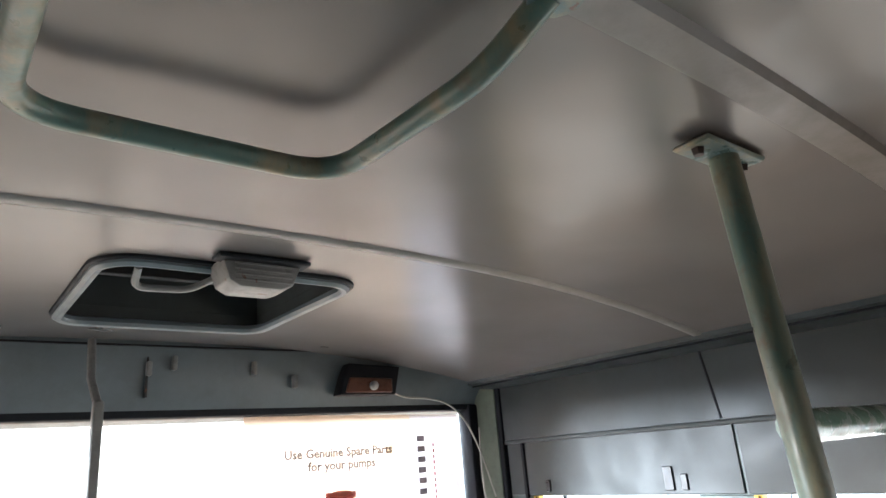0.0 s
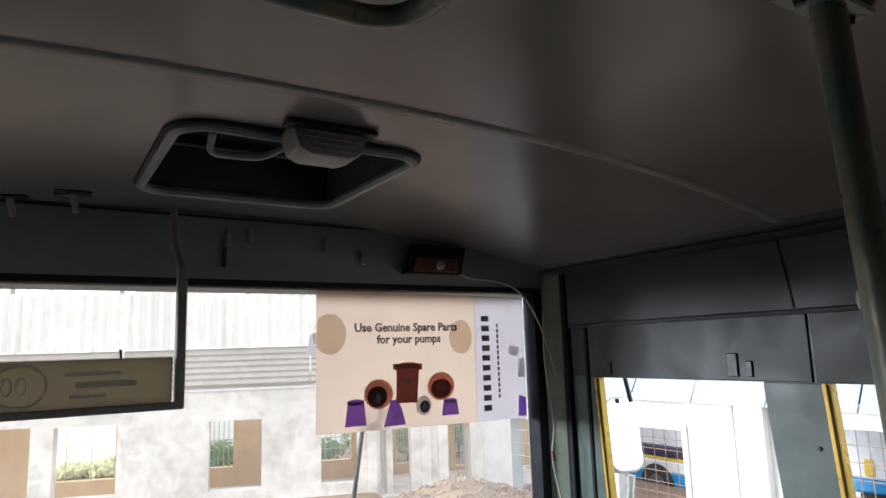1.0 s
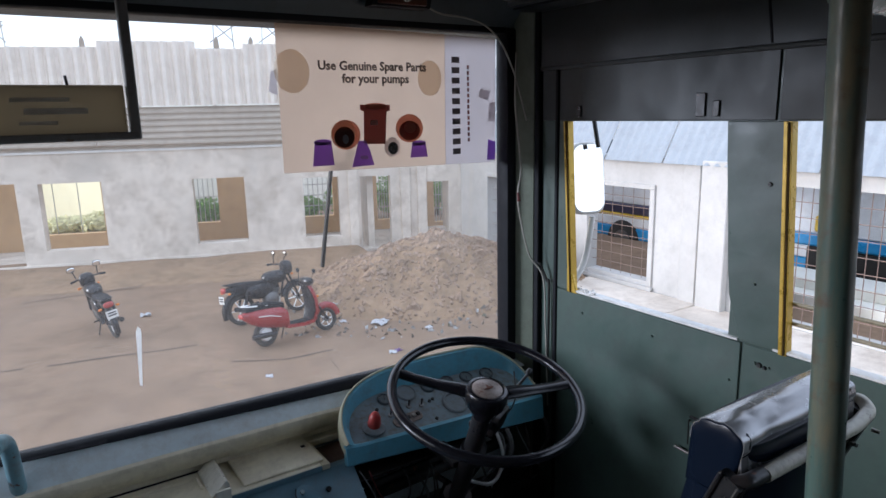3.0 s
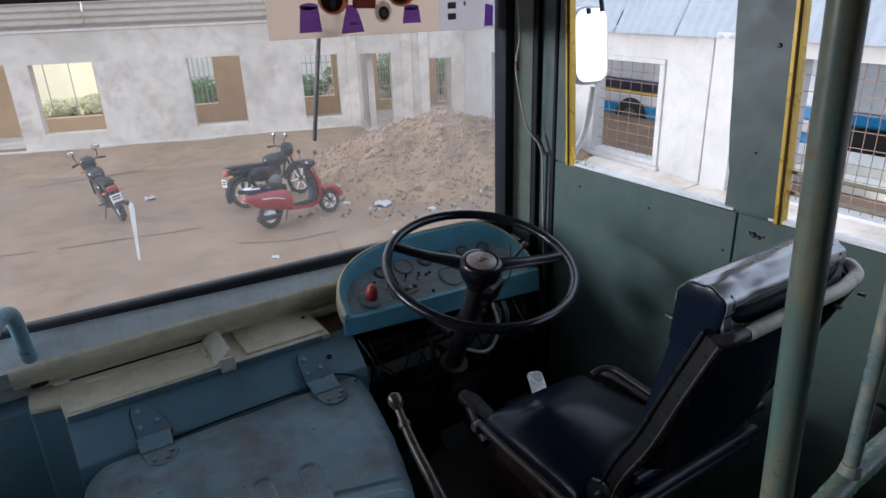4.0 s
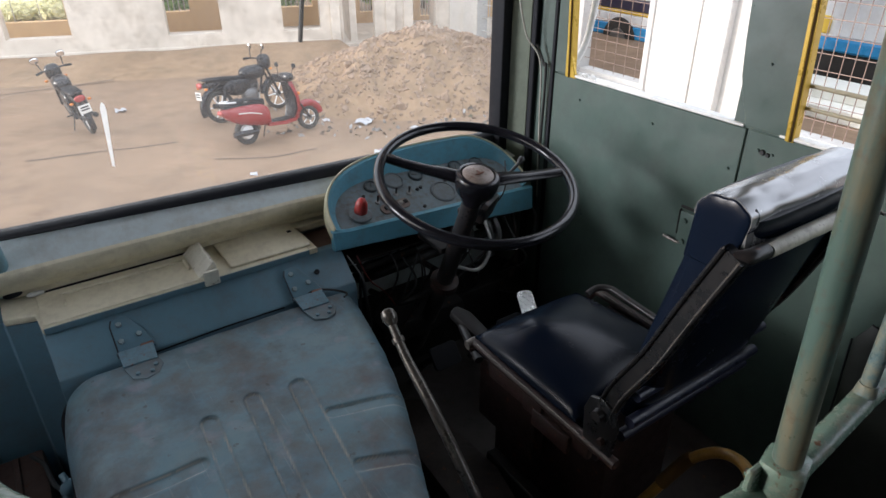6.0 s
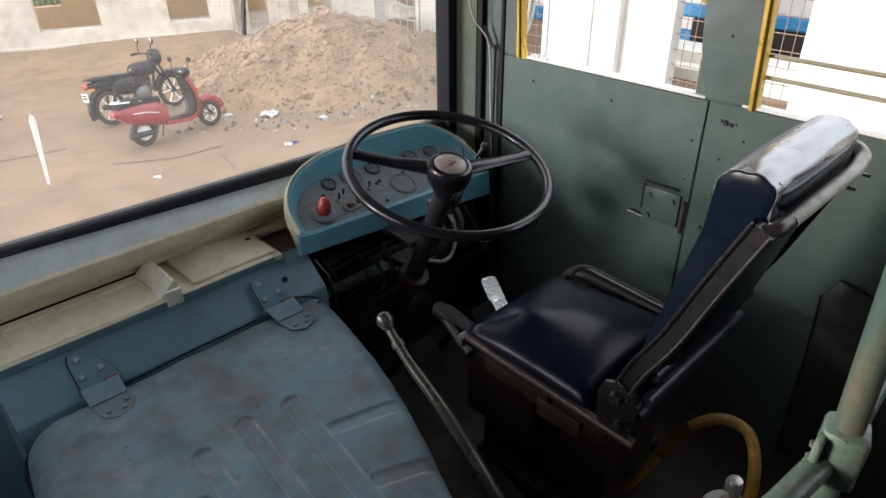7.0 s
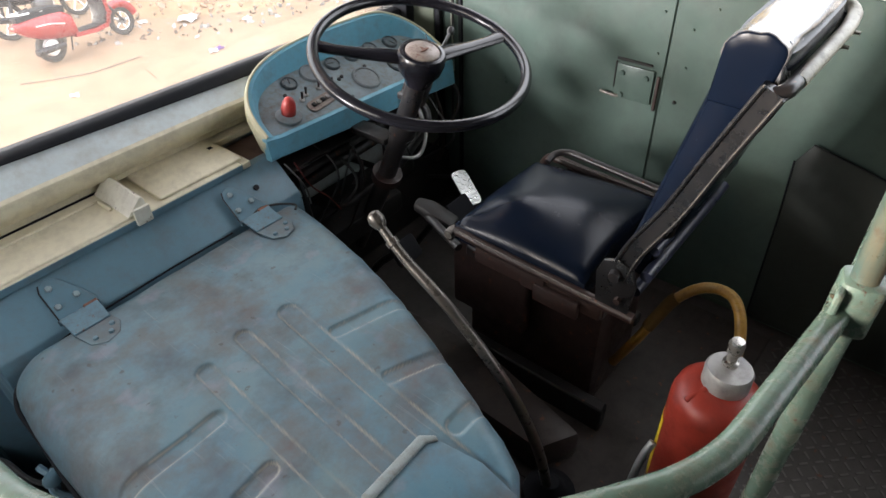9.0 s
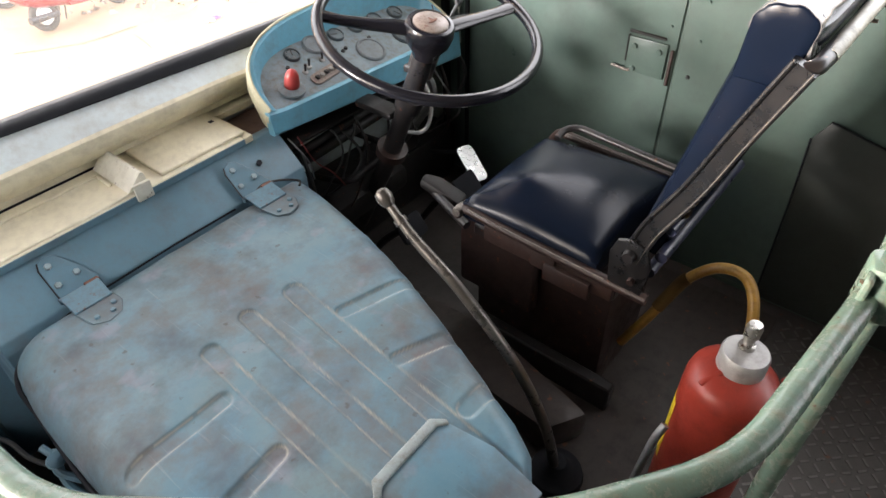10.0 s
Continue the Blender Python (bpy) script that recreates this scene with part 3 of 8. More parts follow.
def wall_with_holes(u0, u1, z0, z1, holes, thick):
    """An upright slab in the x-z plane, y from 0 to thick, with rectangular openings (u0, z0, u1, z1)."""
    us = sorted({u0, u1, *(h[0] for h in holes), *(h[2] for h in holes)})
    zs = sorted({z0, z1, *(h[1] for h in holes), *(h[3] for h in holes)})
    us = [u for u in us if u0 <= u <= u1]
    zs = [z for z in zs if z0 <= z <= z1]
    own = bmesh.new()
    grid = {}

    def vert(i, k, y):
        key = (i, k, y)
        if key not in grid:
            grid[key] = own.verts.new((us[i], y, zs[k]))
        return grid[key]

    def full(i, k):
        if not (0 <= i < len(us) - 1 and 0 <= k < len(zs) - 1):
            return False
        cu, cz = (us[i] + us[i + 1]) / 2, (zs[k] + zs[k + 1]) / 2
        return not any(h[0] < cu < h[2] and h[1] < cz < h[3] for h in holes)

    for i in range(len(us) - 1):
        for k in range(len(zs) - 1):
            if not full(i, k):
                continue
            for y in (0, thick):
                own.faces.new((vert(i, k, y), vert(i + 1, k, y), vert(i + 1, k + 1, y), vert(i, k + 1, y)))
            for di, dk, a, b in ((-1, 0, (i, k), (i, k + 1)), (1, 0, (i + 1, k), (i + 1, k + 1)), (0, -1, (i, k), (i + 1, k)), (0, 1, (i, k + 1), (i + 1, k + 1))):
                if not full(i + di, k + dk):
                    own.faces.new((vert(*a, 0), vert(*b, 0), vert(*b, thick), vert(*a, thick)))
    return own


def text_mesh(body, size, m, material, parent, name="lettering"):
    cu = bpy.data.curves.new(name, "FONT")
    cu.body, cu.size, cu.align_x, cu.align_y, cu.extrude = body, size, "CENTER", "CENTER", 0.0003
    cu.resolution_u = 2
    cu.offset = 0.0011
    tmp = bpy.data.objects.new("tmp", cu)
    scene.collection.objects.link(tmp)
    me = bpy.data.meshes.new_from_object(tmp.evaluated_get(bpy.context.evaluated_depsgraph_get()))
    bpy.data.objects.remove(tmp)
    bpy.data.curves.remove(cu)
    me.name = name
    me.materials.clear()
    me.materials.append(M[material])
    me.transform(m)
    ob = new(name, me)
    ob.parent = parent
    return ob


# ---------------------------------------------------------------- the cab's shell
RW = 1.79            # inner face of the right side
LW = -0.60           # inner face of the left side
WS = 2.24            # windscreen plane
REAR = -4.2
MID = 0.60


def roof_z(x):
    return 1.968 - 0.112 * (abs(x - MID) / 1.15) ** 2.4


# floor of chequer plate
floor_bm = box((LW, REAR, -0.05), (RW, 2.3, 0.0))
floor = structure("floor", floor_bm, "floor", "dusty dark chequer plate floor of the driver's cab", "floor")
own = bmesh.new()
for i in range(30):
    for k in range(23):
        x, y = 0.93 + i * 0.028, 0.22 + k * 0.028
        turn = 45 if (i + k) % 2 else -45
        box((-0.011, -0.0028, 0.0), (0.011, 0.0028, 0.0016), 0, 1, own, pose(x, y, 0.0, 0, 0, turn))
tread = part("tread", own, "tread", floor, "worn raised treads of the plate", None)
tagged(tread, kind="stuff")

piece_bm = box((0.93, 0.865, 0.0), (1.74, 1.36, 0.004), 0.002, 1)
floor_plate = part("floor_plate", piece_bm, "grimy", floor, "smooth dark brown plate beside the seat")

# ceiling with the ventilator's opening
HX0, HX1, HY0, HY1 = 0.420, 0.845, 1.475, 1.935
xs = sorted({LW + 0.04 + k * (RW - 0.03 - LW - 0.04) / 28 for k in range(29)} | {HX0, HX1})
ys = [REAR, -2.0, 0.0, 0.68, 1.29, HY0, HY1, 2.2]
own = bmesh.new()
for lay in (0.0, 0.03):
    g = [[own.verts.new((x, y, roof_z(x) + lay)) for y in ys] for x in xs]
    for i in range(len(xs) - 1):
        for k in range(len(ys) - 1):
            if HX0 <= (xs[i] + xs[i + 1]) / 2 <= HX1 and HY0 <= (ys[k] + ys[k + 1]) / 2 <= HY1:
                continue
            own.faces.new((g[i][k], g[i + 1][k], g[i + 1][k + 1], g[i][k + 1]))
structure("ceiling", own, "ceiling", "glossy brown-grey laminate ceiling panels of the bus", "ceiling", 60)


def ceiling_strip(y0, y1, drop):
    own = bmesh.new()
    sx = [LW + 0.05 + k * (RW - LW - 0.1) / 24 for k in range(25)]
    for x0, x1 in zip(sx, sx[1:]):
        a = [own.verts.new(v) for v in ((x0, y0, roof_z(x0)), (x0, y0 + 0.006, roof_z(x0) - drop), (x0, y1 - 0.006, roof_z(x0) - drop), (x0, y1, roof_z(x0)))]
        b = [own.verts.new(v) for v in ((x1, y0, roof_z(x1)), (x1, y0 + 0.006, roof_z(x1) - drop), (x1, y1 - 0.006, roof_z(x1) - drop), (x1, y1, roof_z(x1)))]
        for j in range(3):
            own.faces.new((a[j], a[j + 1], b[j + 1], b[j]))
    bmesh.ops.remove_doubles(own, verts=own.verts, dist=0.0005)
    return structure("trim", own, "bead", "raised grey metal strip across the ceiling joint", "trim")


ceiling_strip(1.270, 1.300, 0.004)
ceiling_strip(0.655, 0.705, 0.008)

# cove between side panel and ceiling
for sx, inner in ((1, RW), (-1, LW)):
    own = loft([[(inner - sx * 0.11, y, roof_z(inner - sx * 0.11) - 0.001), (inner - sx * 0.105, y, roof_z(inner - sx * 0.11) - 0.012),
                 (inner - sx * 0.06, y, 1.853), (inner + sx * 0.0, y, 1.84), (inner + sx * 0.02, y, 1.85), (inner, y, 1.93)] for y in (REAR, 2.17)])
    structure("trim", own, "grey", "grey cove strip where ceiling meets the side panel", "trim")
    own = box((inner - sx * 0.085, REAR, 1.852), (inner - sx * 0.075, 2.16, 1.861))
    structure("trim", own, "rubber", "thin black joint line along the ceiling edge", "trim")

# right side: driver's window, passenger window and those behind
W1Y0, W1Y1, W2Y0, W2Y1 = 1.385, 2.0, 0.36, 1.262
SILL, TOP = 0.945, 1.497
holes = [(W1Y0, SILL, W1Y1, TOP), (W2Y0, SILL, W2Y1, TOP)]
y = 0.24
while y - 0.95 > REAR:
    holes.append((y - 0.95, SILL, y, TOP))
    y -= 1.07
own = wall_with_holes(REAR, 2.11, -0.3, 1.90, holes, 0.018)
own.transform(Matrix(((0, 1, 0, RW), (1, 0, 0, 0), (0, 0, 1, 0), (0, 0, 0, 1))))
wall_right = structure("wall_right", own, "green", "dull green painted steel side panel below grey window band", "wall")


def piece(name, bm, material, parent, label=""):
    return part(name, bm, material, parent, label)


# raised sheets on the side panel
piece("panel", box((RW - 0.006, 1.345, 0.02), (RW - 0.0005, 2.02, SILL - 0.004), 0.002, 1), "green", wall_right, "green lower sheet of the driver's door")
piece("panel", box((RW - 0.006, REAR, 0.02), (RW - 0.0005, 1.337, SILL - 0.004), 0.002, 1), "green", wall_right)
piece("panel", box((RW - 0.006, 1.300, TOP + 0.002), (RW - 0.0005, 2.10, 1.664), 0.002, 1), "grey", wall_right, "grey sheet over the driver's window")
piece("panel", box((RW - 0.006, REAR, TOP + 0.002), (RW - 0.0005, 1.292, 1.664), 0.002, 1), "grey", wall_right)
piece("panel", box((RW - 0.010, REAR, 1.670), (RW - 0.0005, 2.11, 1.85), 0.002, 1), "grey", wall_right, "grey upper cant panel")
piece("seam_strip", box((RW - 0.013, REAR, 1.658), (RW - 0.0005, 2.11, 1.671), 0.003, 2), "grey", wall_right)
piece("seam_strip", prism([(1.318, 1.674), (1.324, 1.674), (1.350, 1.848), (1.344, 1.848)], 0.004, None, Matrix(((0, 0, 1, RW - 0.0125), (1, 0, 0, 0), (0, 1, 0, 0), (0, 0, 0, 1))), 0.001, 1), "rubber", wall_right, "dark joint between upper panels")
# pillar between the windows, flaring at its foot
prof = [(1.246, SILL), (1.352, SILL), (1.358, 0.97), (1.372, 1.005), (1.388, 1.06), (1.397, 1.14), (1.405, 1.25), (1.418, 1.40), (1.424, TOP), (1.276, TOP)]
piece("pillar", prism(prof, 0.026, None, Matrix(((0, 0, 1, RW - 0.006), (1, 0, 0, 0), (0, 1, 0, 0), (0, 0, 0, 1))), 0.002, 1), "green", wall_right, "green window pillar with a flared foot")
prof = [(1.968, SILL), (2.02, SILL), (2.02, TOP), (1.999, TOP)]
piece("pillar", prism(prof, 0.026, None, Matrix(((0, 0, 1, RW - 0.006), (1, 0, 0, 0), (0, 1, 0, 0), (0, 0, 0, 1))), 0.002, 1), "green", wall_right)
# sills coloured white to carry the sky's light on their tops
for y0, y1 in ((1.354, 1.95), (W2Y0, W2Y1)):
    piece("sill", box((RW - 0.0075, y0, SILL - 0.003), (RW + 0.026, y1, SILL + 0.005), 0.003, 2), "white", wall_right, "window sill painted white for the skylight on its top")
# golden channels of the sliding shutters, leaning with the body
LEAN = Matrix.Translation((0, 0, TOP)) @ Matrix(((1, 0, 0, 0), (0, 1, 0.060, 0), (0, 0, 1, 0), (0, 0, 0, 1))) @ Matrix.Translation((0, 0, -TOP))
for yc in (1.990, 1.270):
    own = bmesh.new()
    for d0, d1, x0, x1 in ((-0.011, -0.008, -0.008, 0.016), (-0.011, 0.010, -0.0085, -0.006), (0.007, 0.010, -0.008, 0.016), (-0.002, 0.002, -0.012, 0.012)):
        box((RW + x0, yc + d0, SILL - 0.006), (RW + x1, yc + d1, TOP), 0.001, 1, own)
    own.transform(LEAN)
    ch = solid("window_channel", own, "channel", "golden yellow shutter guide channel at the window edge", "window channel", "shutter channels")
    own = box((RW - 0.0135, yc - 0.0065, SILL - 0.004), (RW - 0.0088, yc - 0.0035, TOP - 0.002), 0.001, 1)
    own.transform(LEAN)
    part("felt", own, "felt", ch, "dark brown felt in the groove")
own = prism([(1.925, SILL - 0.006), (1.972, SILL - 0.006), (1.974, SILL + 0.075), (1.955, SILL + 0.070)], 0.012, None, Matrix(((0, 0, 1, RW - 0.008), (1, 0, 0, 0), (0, 1, 0, 0), (0, 0, 0, 1))), 0.002, 1)
solid("channel_foot", own, "channel", "flared golden foot of the window channel", "window channel", "shutter channels")

# guard bars across the passenger window
for zb in (1.016, 1.066):
    gb = thing("guard_bar", "thin tan painted guard bar across the bus window", "guard bar", None, "window guard bars")
    part("rod", tube([(RW + 0.020, W2Y1 - 0.004, zb), (RW + 0.020, (W2Y0 + W2Y1) / 2, zb - 0.002), (RW + 0.020, W2Y0 - 0.01, zb)], 0.0052, 10), "guard", gb)
    for ye in (W2Y1 - 0.006, W2Y0 + 0.006):
        part("end_lug", box((RW + 0.014, ye - 0.006, zb - 0.010), (RW + 0.026, ye + 0.006, zb + 0.010), 0.002, 1), "guard", gb)
# black shutter catches over the windows
for yc, s in ((1.93, 0.7), (1.50, 1.2), (1.455, 0.8), (1.16, 0.7)):
    r = thing("shutter_catch", "small black steel shutter catch over the window", "catch", None, "shutter catches")
    part("plate", box((RW - 0.012, yc - 0.012 * s, TOP + 0.012), (RW - 0.006, yc + 0.012 * s, TOP + 0.012 + 0.05 * s), 0.002, 1), "black", r)
    
# bolts and holes on the side panel
for yb, zb, rb in ((1.291, 0.896, 0.008), (1.277, 0.893, 0.006), (1.303, 0.898, 0.005), (1.266, 0.897, 0.0035), (1.29, 0.80, 0.004), (1.29, 0.70, 0.004), (1.37, 0.83, 0.004), (1.37, 0.72, 0.004), (1.30, 0.60, 0.006), (1.24, 0.86, 0.004), (1.90, 0.88, 0.004), (1.62, 0.88, 0.004), (1.05, 0.88, 0.004), (1.30, 1.35, 0.006), (1.32, 1.10, 0.004)):
    piece("bolt", cyl((RW - 0.006, yb, zb), (RW - 0.011, yb, zb), rb, rb * 0.7, 10), "black" if rb > 0.005 else "green", wall_right)

# driver's door latch
latch = thing("door_latch", "green painted steel door latch plate with bolts", "latch")
part("plate", box((RW - 0.014, 1.365, 0.575), (RW - 0.006, 1.475, 0.672), 0.003, 2), "green", latch)
part("slot", box((RW - 0.013, 1.375, 0.680), (RW - 0.0065, 1.478, 0.688), 0.002, 1), "dark", latch, "dark rusty slot over the plate")
part("handle", tube(fillet([(RW - 0.012, 1.452, 0.582), (RW - 0.020, 1.465, 0.578), (RW - 0.020, 1.512, 0.582)], 0.01), 0.0045, 8), "worn_edge", latch, "short steel latch handle")
part("side_bar", box((RW - 0.012, 1.349, 0.56), (RW - 0.0055, 1.358, 0.66), 0.002, 1), "brown", latch, "rust-brown edge")
part("left_edge", box((RW - 0.0145, 1.475, 0.60), (RW - 0.006, 1.479, 0.675), 0.001, 1), "dark", latch)
for yb, zb in ((1.455, 0.648), (1.385, 0.648), (1.452, 0.585)):
    part("bolt", cyl((RW - 0.014, yb, zb), (RW - 0.020, yb, zb), 0.0085, 0.007, 6), "green", latch)

# dark sheet shaped as the shadow low on the side, behind the driver
own = prism([(0.950, 0.02), (0.958, 0.36), (0.968, 0.545), (0.941, 0.598), (0.82, 0.572), (0.40, 0.47), (0.40, 0.02)], 0.012, None, Matrix(((0, 0, 1, RW - 0.02), (1, 0, 0, 0), (0, 1, 0, 0), (0, 0, 0, 1))), 0.004, 2)
wall_shade = solid("kick_panel", own, "wall_shade", "dull black-green sheet standing in for a shadow low on the side wall", "panel")
part("beading", tube([(RW - 0.019, 0.941, 0.600), (RW - 0.019, 0.82, 0.574), (RW - 0.019, 0.40, 0.472)], 0.0025, 8), "rubber", wall_shade)
part("beading", tube([(RW - 0.019, 0.951, 0.02), (RW - 0.019, 0.960, 0.36), (RW - 0.019, 0.970, 0.545)], 0.0025, 8), "rubber", wall_shade)

# left side with the open door window
own = wall_with_holes(REAR, 2.28, -0.6, 1.90, [(1.42, 0.92, 2.12, 1.70)], 0.045)
own.transform(Matrix(((0, 1, 0, LW - 0.045), (1, 0, 0, 0), (0, 0, 1, 0), (0, 0, 0, 1))))
structure("wall_left", own, "green", "green side panel with an open window by the step", "wall")
structure("wall_rear", box((LW, REAR - 0.04, -0.05), (RW, REAR, 1.95)), "grey", "plain grey rear wall closing the bus", "wall")
# outer roof skin and outer flanks
own = bmesh.new()
sx = [LW - 0.06 + k * (RW - LW + 0.12) / 24 for k in range(25)]
loops = [[(x, yy, roof_z(min(max(x, LW), RW)) + 0.09 + (0 if 0 < k < 24 else -0.1)) for k, x in enumerate(sx)] for yy in (REAR - 0.05, 1.2)]
loft(loops, own, False, False)
structure("roof", own, "shell", "red outer roof skin of the bus", "roof")

# front: header, panel over the windscreen, lower bulkhead
own = bmesh.new()
loops = []
for x in [LW + k * (RW - 0.05 - LW) / 20 for k in range(21)]:
    zt = roof_z(x) + 0.004
    loops.append([(x, 2.185, 1.825), (x, 2.15, zt), (x, 2.17, zt + 0.06), (x, 2.30, zt + 0.06), (x, 2.30, 1.775), (x, 2.2, 1.79)])
loft(loops, own)
wall_front = structure("wall_front", own, "header", "grey front panel above the windscreen", "wall")
piece("joint", box((LW + 0.1, 2.142, 1.953), (1.2, 2.15, 1.957)), "rubber", wall_front)
piece("seam_strip", box((0.655, 2.160, 1.83), (0.66, 2.185, 1.945), 0.001, 1), "black", wall_front)
for xb, zb in ((0.72, 1.915), (0.93, 1.905), (0.66, 1.90), (1.05, 1.87)):
    piece("stud", box((xb - 0.006, 2.148, zb - 0.018), (xb + 0.006, 2.17, zb + 0.018), 0.003, 2), "bracket", wall_front)


def seal_z(x):
    return 0.748 - 0.047 * x


def seal_top(x):
    return 0.744 - 0.028 * x


# rubber of the windscreen, following its sloping lower edge
seal = thing("window_seal", "black rubber seal round the windscreen", "seal")
part("top_seal", box((LW, 2.195, 1.782), (1.73, 2.245, 1.826), 0.008, 2), "rubber", seal)
loops = [[(x, 2.215, seal_z(x) - 0.014), (x, 2.209, seal_z(x) - 0.006), (x, 2.216, seal_top(x) - 0.004), (x, 2.228, seal_top(x)), (x, 2.26, seal_top(x)), (x, 2.26, seal_z(x) - 0.014)] for x in (LW, 0.4, 1.0, 1.735)]
part("bottom_seal", loft(loops), "rubber", seal)
part("side_seal", box((1.703, 2.185, 0.62), (1.744, 2.25, 1.80), 0.008, 2), "rubber", seal)
part("side_seal", box((LW - 0.02, 2.20, 0.72), (LW + 0.03, 2.25, 1.80), 0.008, 2), "rubber", seal)
pane = new("pane", mesh_from("pane", box((LW, WS, 0.60), (1.72, WS + 0.005, 1.80)), "glass"))
pane.visible_shadow = False
window_1 = tagged(thing("window_1", "dusty flat windscreen pane of the bus", "window"), kind="structure")
pane.parent = window_1
tagged(pane, "clear pane with a film of dust")

# corner post between windscreen and driver's window
own = loft([[(1.738, 2.19, z), (1.752, 2.165, z), (1.772, 2.13, z), (1.80, 2.125, z), (1.84, 2.2, z), (1.76, 2.26, z)] for z in (-0.05, 1.9)])
post = structure("corner_post", own, "post_paint", "pale green-grey corner post beside the windscreen", "post")
piece("joint", box((1.772, 2.105, 0.0), (1.80, 2.128, 1.85), 0.003, 1), "rubber", post)
piece("edge_trim", box((1.778, 2.02, 0.0), (1.789, 2.035, 1.66), 0.003, 1), "rubber", post)

# bulkhead under the windscreen and the beige ledge
loops = []
for x in (LW, 0.15, 0.60, 0.94, 1.35, 1.76):
    s = seal_z(x)
    low = min(0.667, s - 0.040)
    loops.append([(x, 2.235, -0.1), (x, 2.235, 0.585), (x, 2.222, 0.60), (x, 2.190, 0.606), (x, 2.156, low - 0.004), (x, 2.163, low + 0.002), (x, 2.190, low + 0.6 * (s - 0.010 - low)), (x, 2.212, s - 0.010), (x, 2.27, s - 0.010), (x, 2.27, -0.1)])
bulk = structure("bulkhead", loft(loops), "strip", "grey-blue front bulkhead under the windscreen", "wall")
loops = []
for x in (0.15, 0.5, 0.95, 1.08):
    low = min(0.667, seal_z(x) - 0.040)
    loops.append([(x, 2.205, 0.588), (x, 2.176, 0.606), (x, 2.158, 0.632), (x, 2.150, low - 0.010), (x, 2.153, low - 0.002), (x, 2.162, low + 0.003), (x, 2.180, low)])
piece("rail_foot", box((0.2, 2.198, 0.5785), (1.06, 2.2215, 0.599)), "olive", bulk)
piece("rail", loft(loops), "olive", bulk, "beige lip along the bulkhead")

# ---------------------------------------------------------------- ledge and engine cover
ledge = structure("dash_ledge", prism([(0.172, 2.122), (0.238, 2.104), (0.243, 2.03), (0.905, 2.03), (0.905, 2.232), (0.172, 2.232)], 0.02, None, pose(0, 0, 0.552), 0.004, 2), "olive", "beige painted ledge under the windscreen", "ledge")
piece("tray", box((0.247, 2.036, 0.571), (0.615, 2.192, 0.577), 0.003, 1), "olive", ledge)
piece("tray_lip", box((0.30, 2.150, 0.576), (0.60, 2.158, 0.583), 0.002, 1), "olive", ledge)
piece("tray_end", box((0.30, 2.095, 0.576), (0.307, 2.150, 0.584), 0.002, 1), "olive", ledge)
piece("tray_end", box((0.592, 2.095, 0.576), (0.60, 2.150, 0.584), 0.002, 1), "olive", ledge)
piece("back_joint", box((0.24, 2.1945, 0.574), (0.62, 2.1967, 0.5785)), "rubber", ledge)
piece("raised_plate", box((0.690, 2.046, 0.571), (0.918, 2.200, 0.5805), 0.005, 3), "olive", ledge)
piece("hole", box((0.889, 2.140, 0.5807), (0.901, 2.152, 0.5815)), "rubber", ledge)
# square cut-out beside the instrument pod
piece("cutout_rim", box((0.9055, 2.03, 0.553), (0.930, 2.1745, 0.5705), 0.002, 1), "olive", ledge)
piece("cutout_back", box((0.9055, 2.175, 0.553), (1.06, 2.232, 0.5715), 0.002, 1), "olive", ledge)
piece("cutout_floor", box((0.9305, 2.035, 0.536), (1.05, 2.174, 0.546)), "step", ledge, "rusty brown floor of the cut-out")

piece("putty", blob((0.250, 2.186, 0.583), (0.020, 0.007, 0.006)), "white", ledge, "dab of white putty")

stop = thing("bonnet_stop", "pale folded metal stop on the beige ledge", "stop block")
part("wedge", prism([(0.604, 0.5775), (0.608, 0.580), (0.642, 0.611), (0.648, 0.611), (0.652, 0.602), (0.653, 0.5775)], 0.152, None, Matrix(((1, 0, 0, 0), (0, 0, 1, 2.038), (0, 1, 0, 0), (0, 0, 0, 1))), 0.002, 2), "stop_pale", stop, "sloping pale face")
part("hook", box((0.612, 2.0165, 0.558), (0.651, 2.0255, 0.600), 0.003, 2), "stop_pale", stop)

own = prism([(1.938, 0.448), (1.946, 0.475), (2.034, 0.553), (2.06, 0.553), (2.06, 0.30), (1.938, 0.30)], 0.757, None, Matrix(((0, 0, 1, 0.243), (1, 0, 0, 0), (0, 1, 0, 0), (0, 0, 0, 1))), 0.004, 2)
hinge_wall = structure("hinge_panel", own, "blue", "blue sloping panel behind the engine cover", "panel")
piece("hole", cyl((0.905, 1.992, 0.516), (0.905, 1.9885, 0.520), 0.007, None, 12), "rubber", hinge_wall)
piece("edge_strip", box((0.247, 2.0272, 0.5545), (0.904, 2.0294, 0.5700)), "blue", hinge_wall)
# chamfered blue corner and the panel left of the cover
own = prism([(0.0555, 2.232), (0.0555, 2.153), (0.168, 2.150), (0.174, 2.126), (0.238, 2.108), (0.2425, 2.04), (0.2425, 2.232)], 0.55, None, pose(0, 0, 0.0), 0.004, 2)
structure("corner_panel", own, "blue", "dark blue chamfered panel at the end of the ledge", "panel")
structure("side_panel", box((LW, 2.15, 0.0), (0.055, 2.232, 0.60), 0.004, 1), "blue", "blue lower front panel beside the step well", "panel")
structure("side_panel", box((0.232, 0.99, 0.0), (0.250, 1.93, 0.334), 0.004, 1), "blue", "blue side panel of the engine box", "panel")


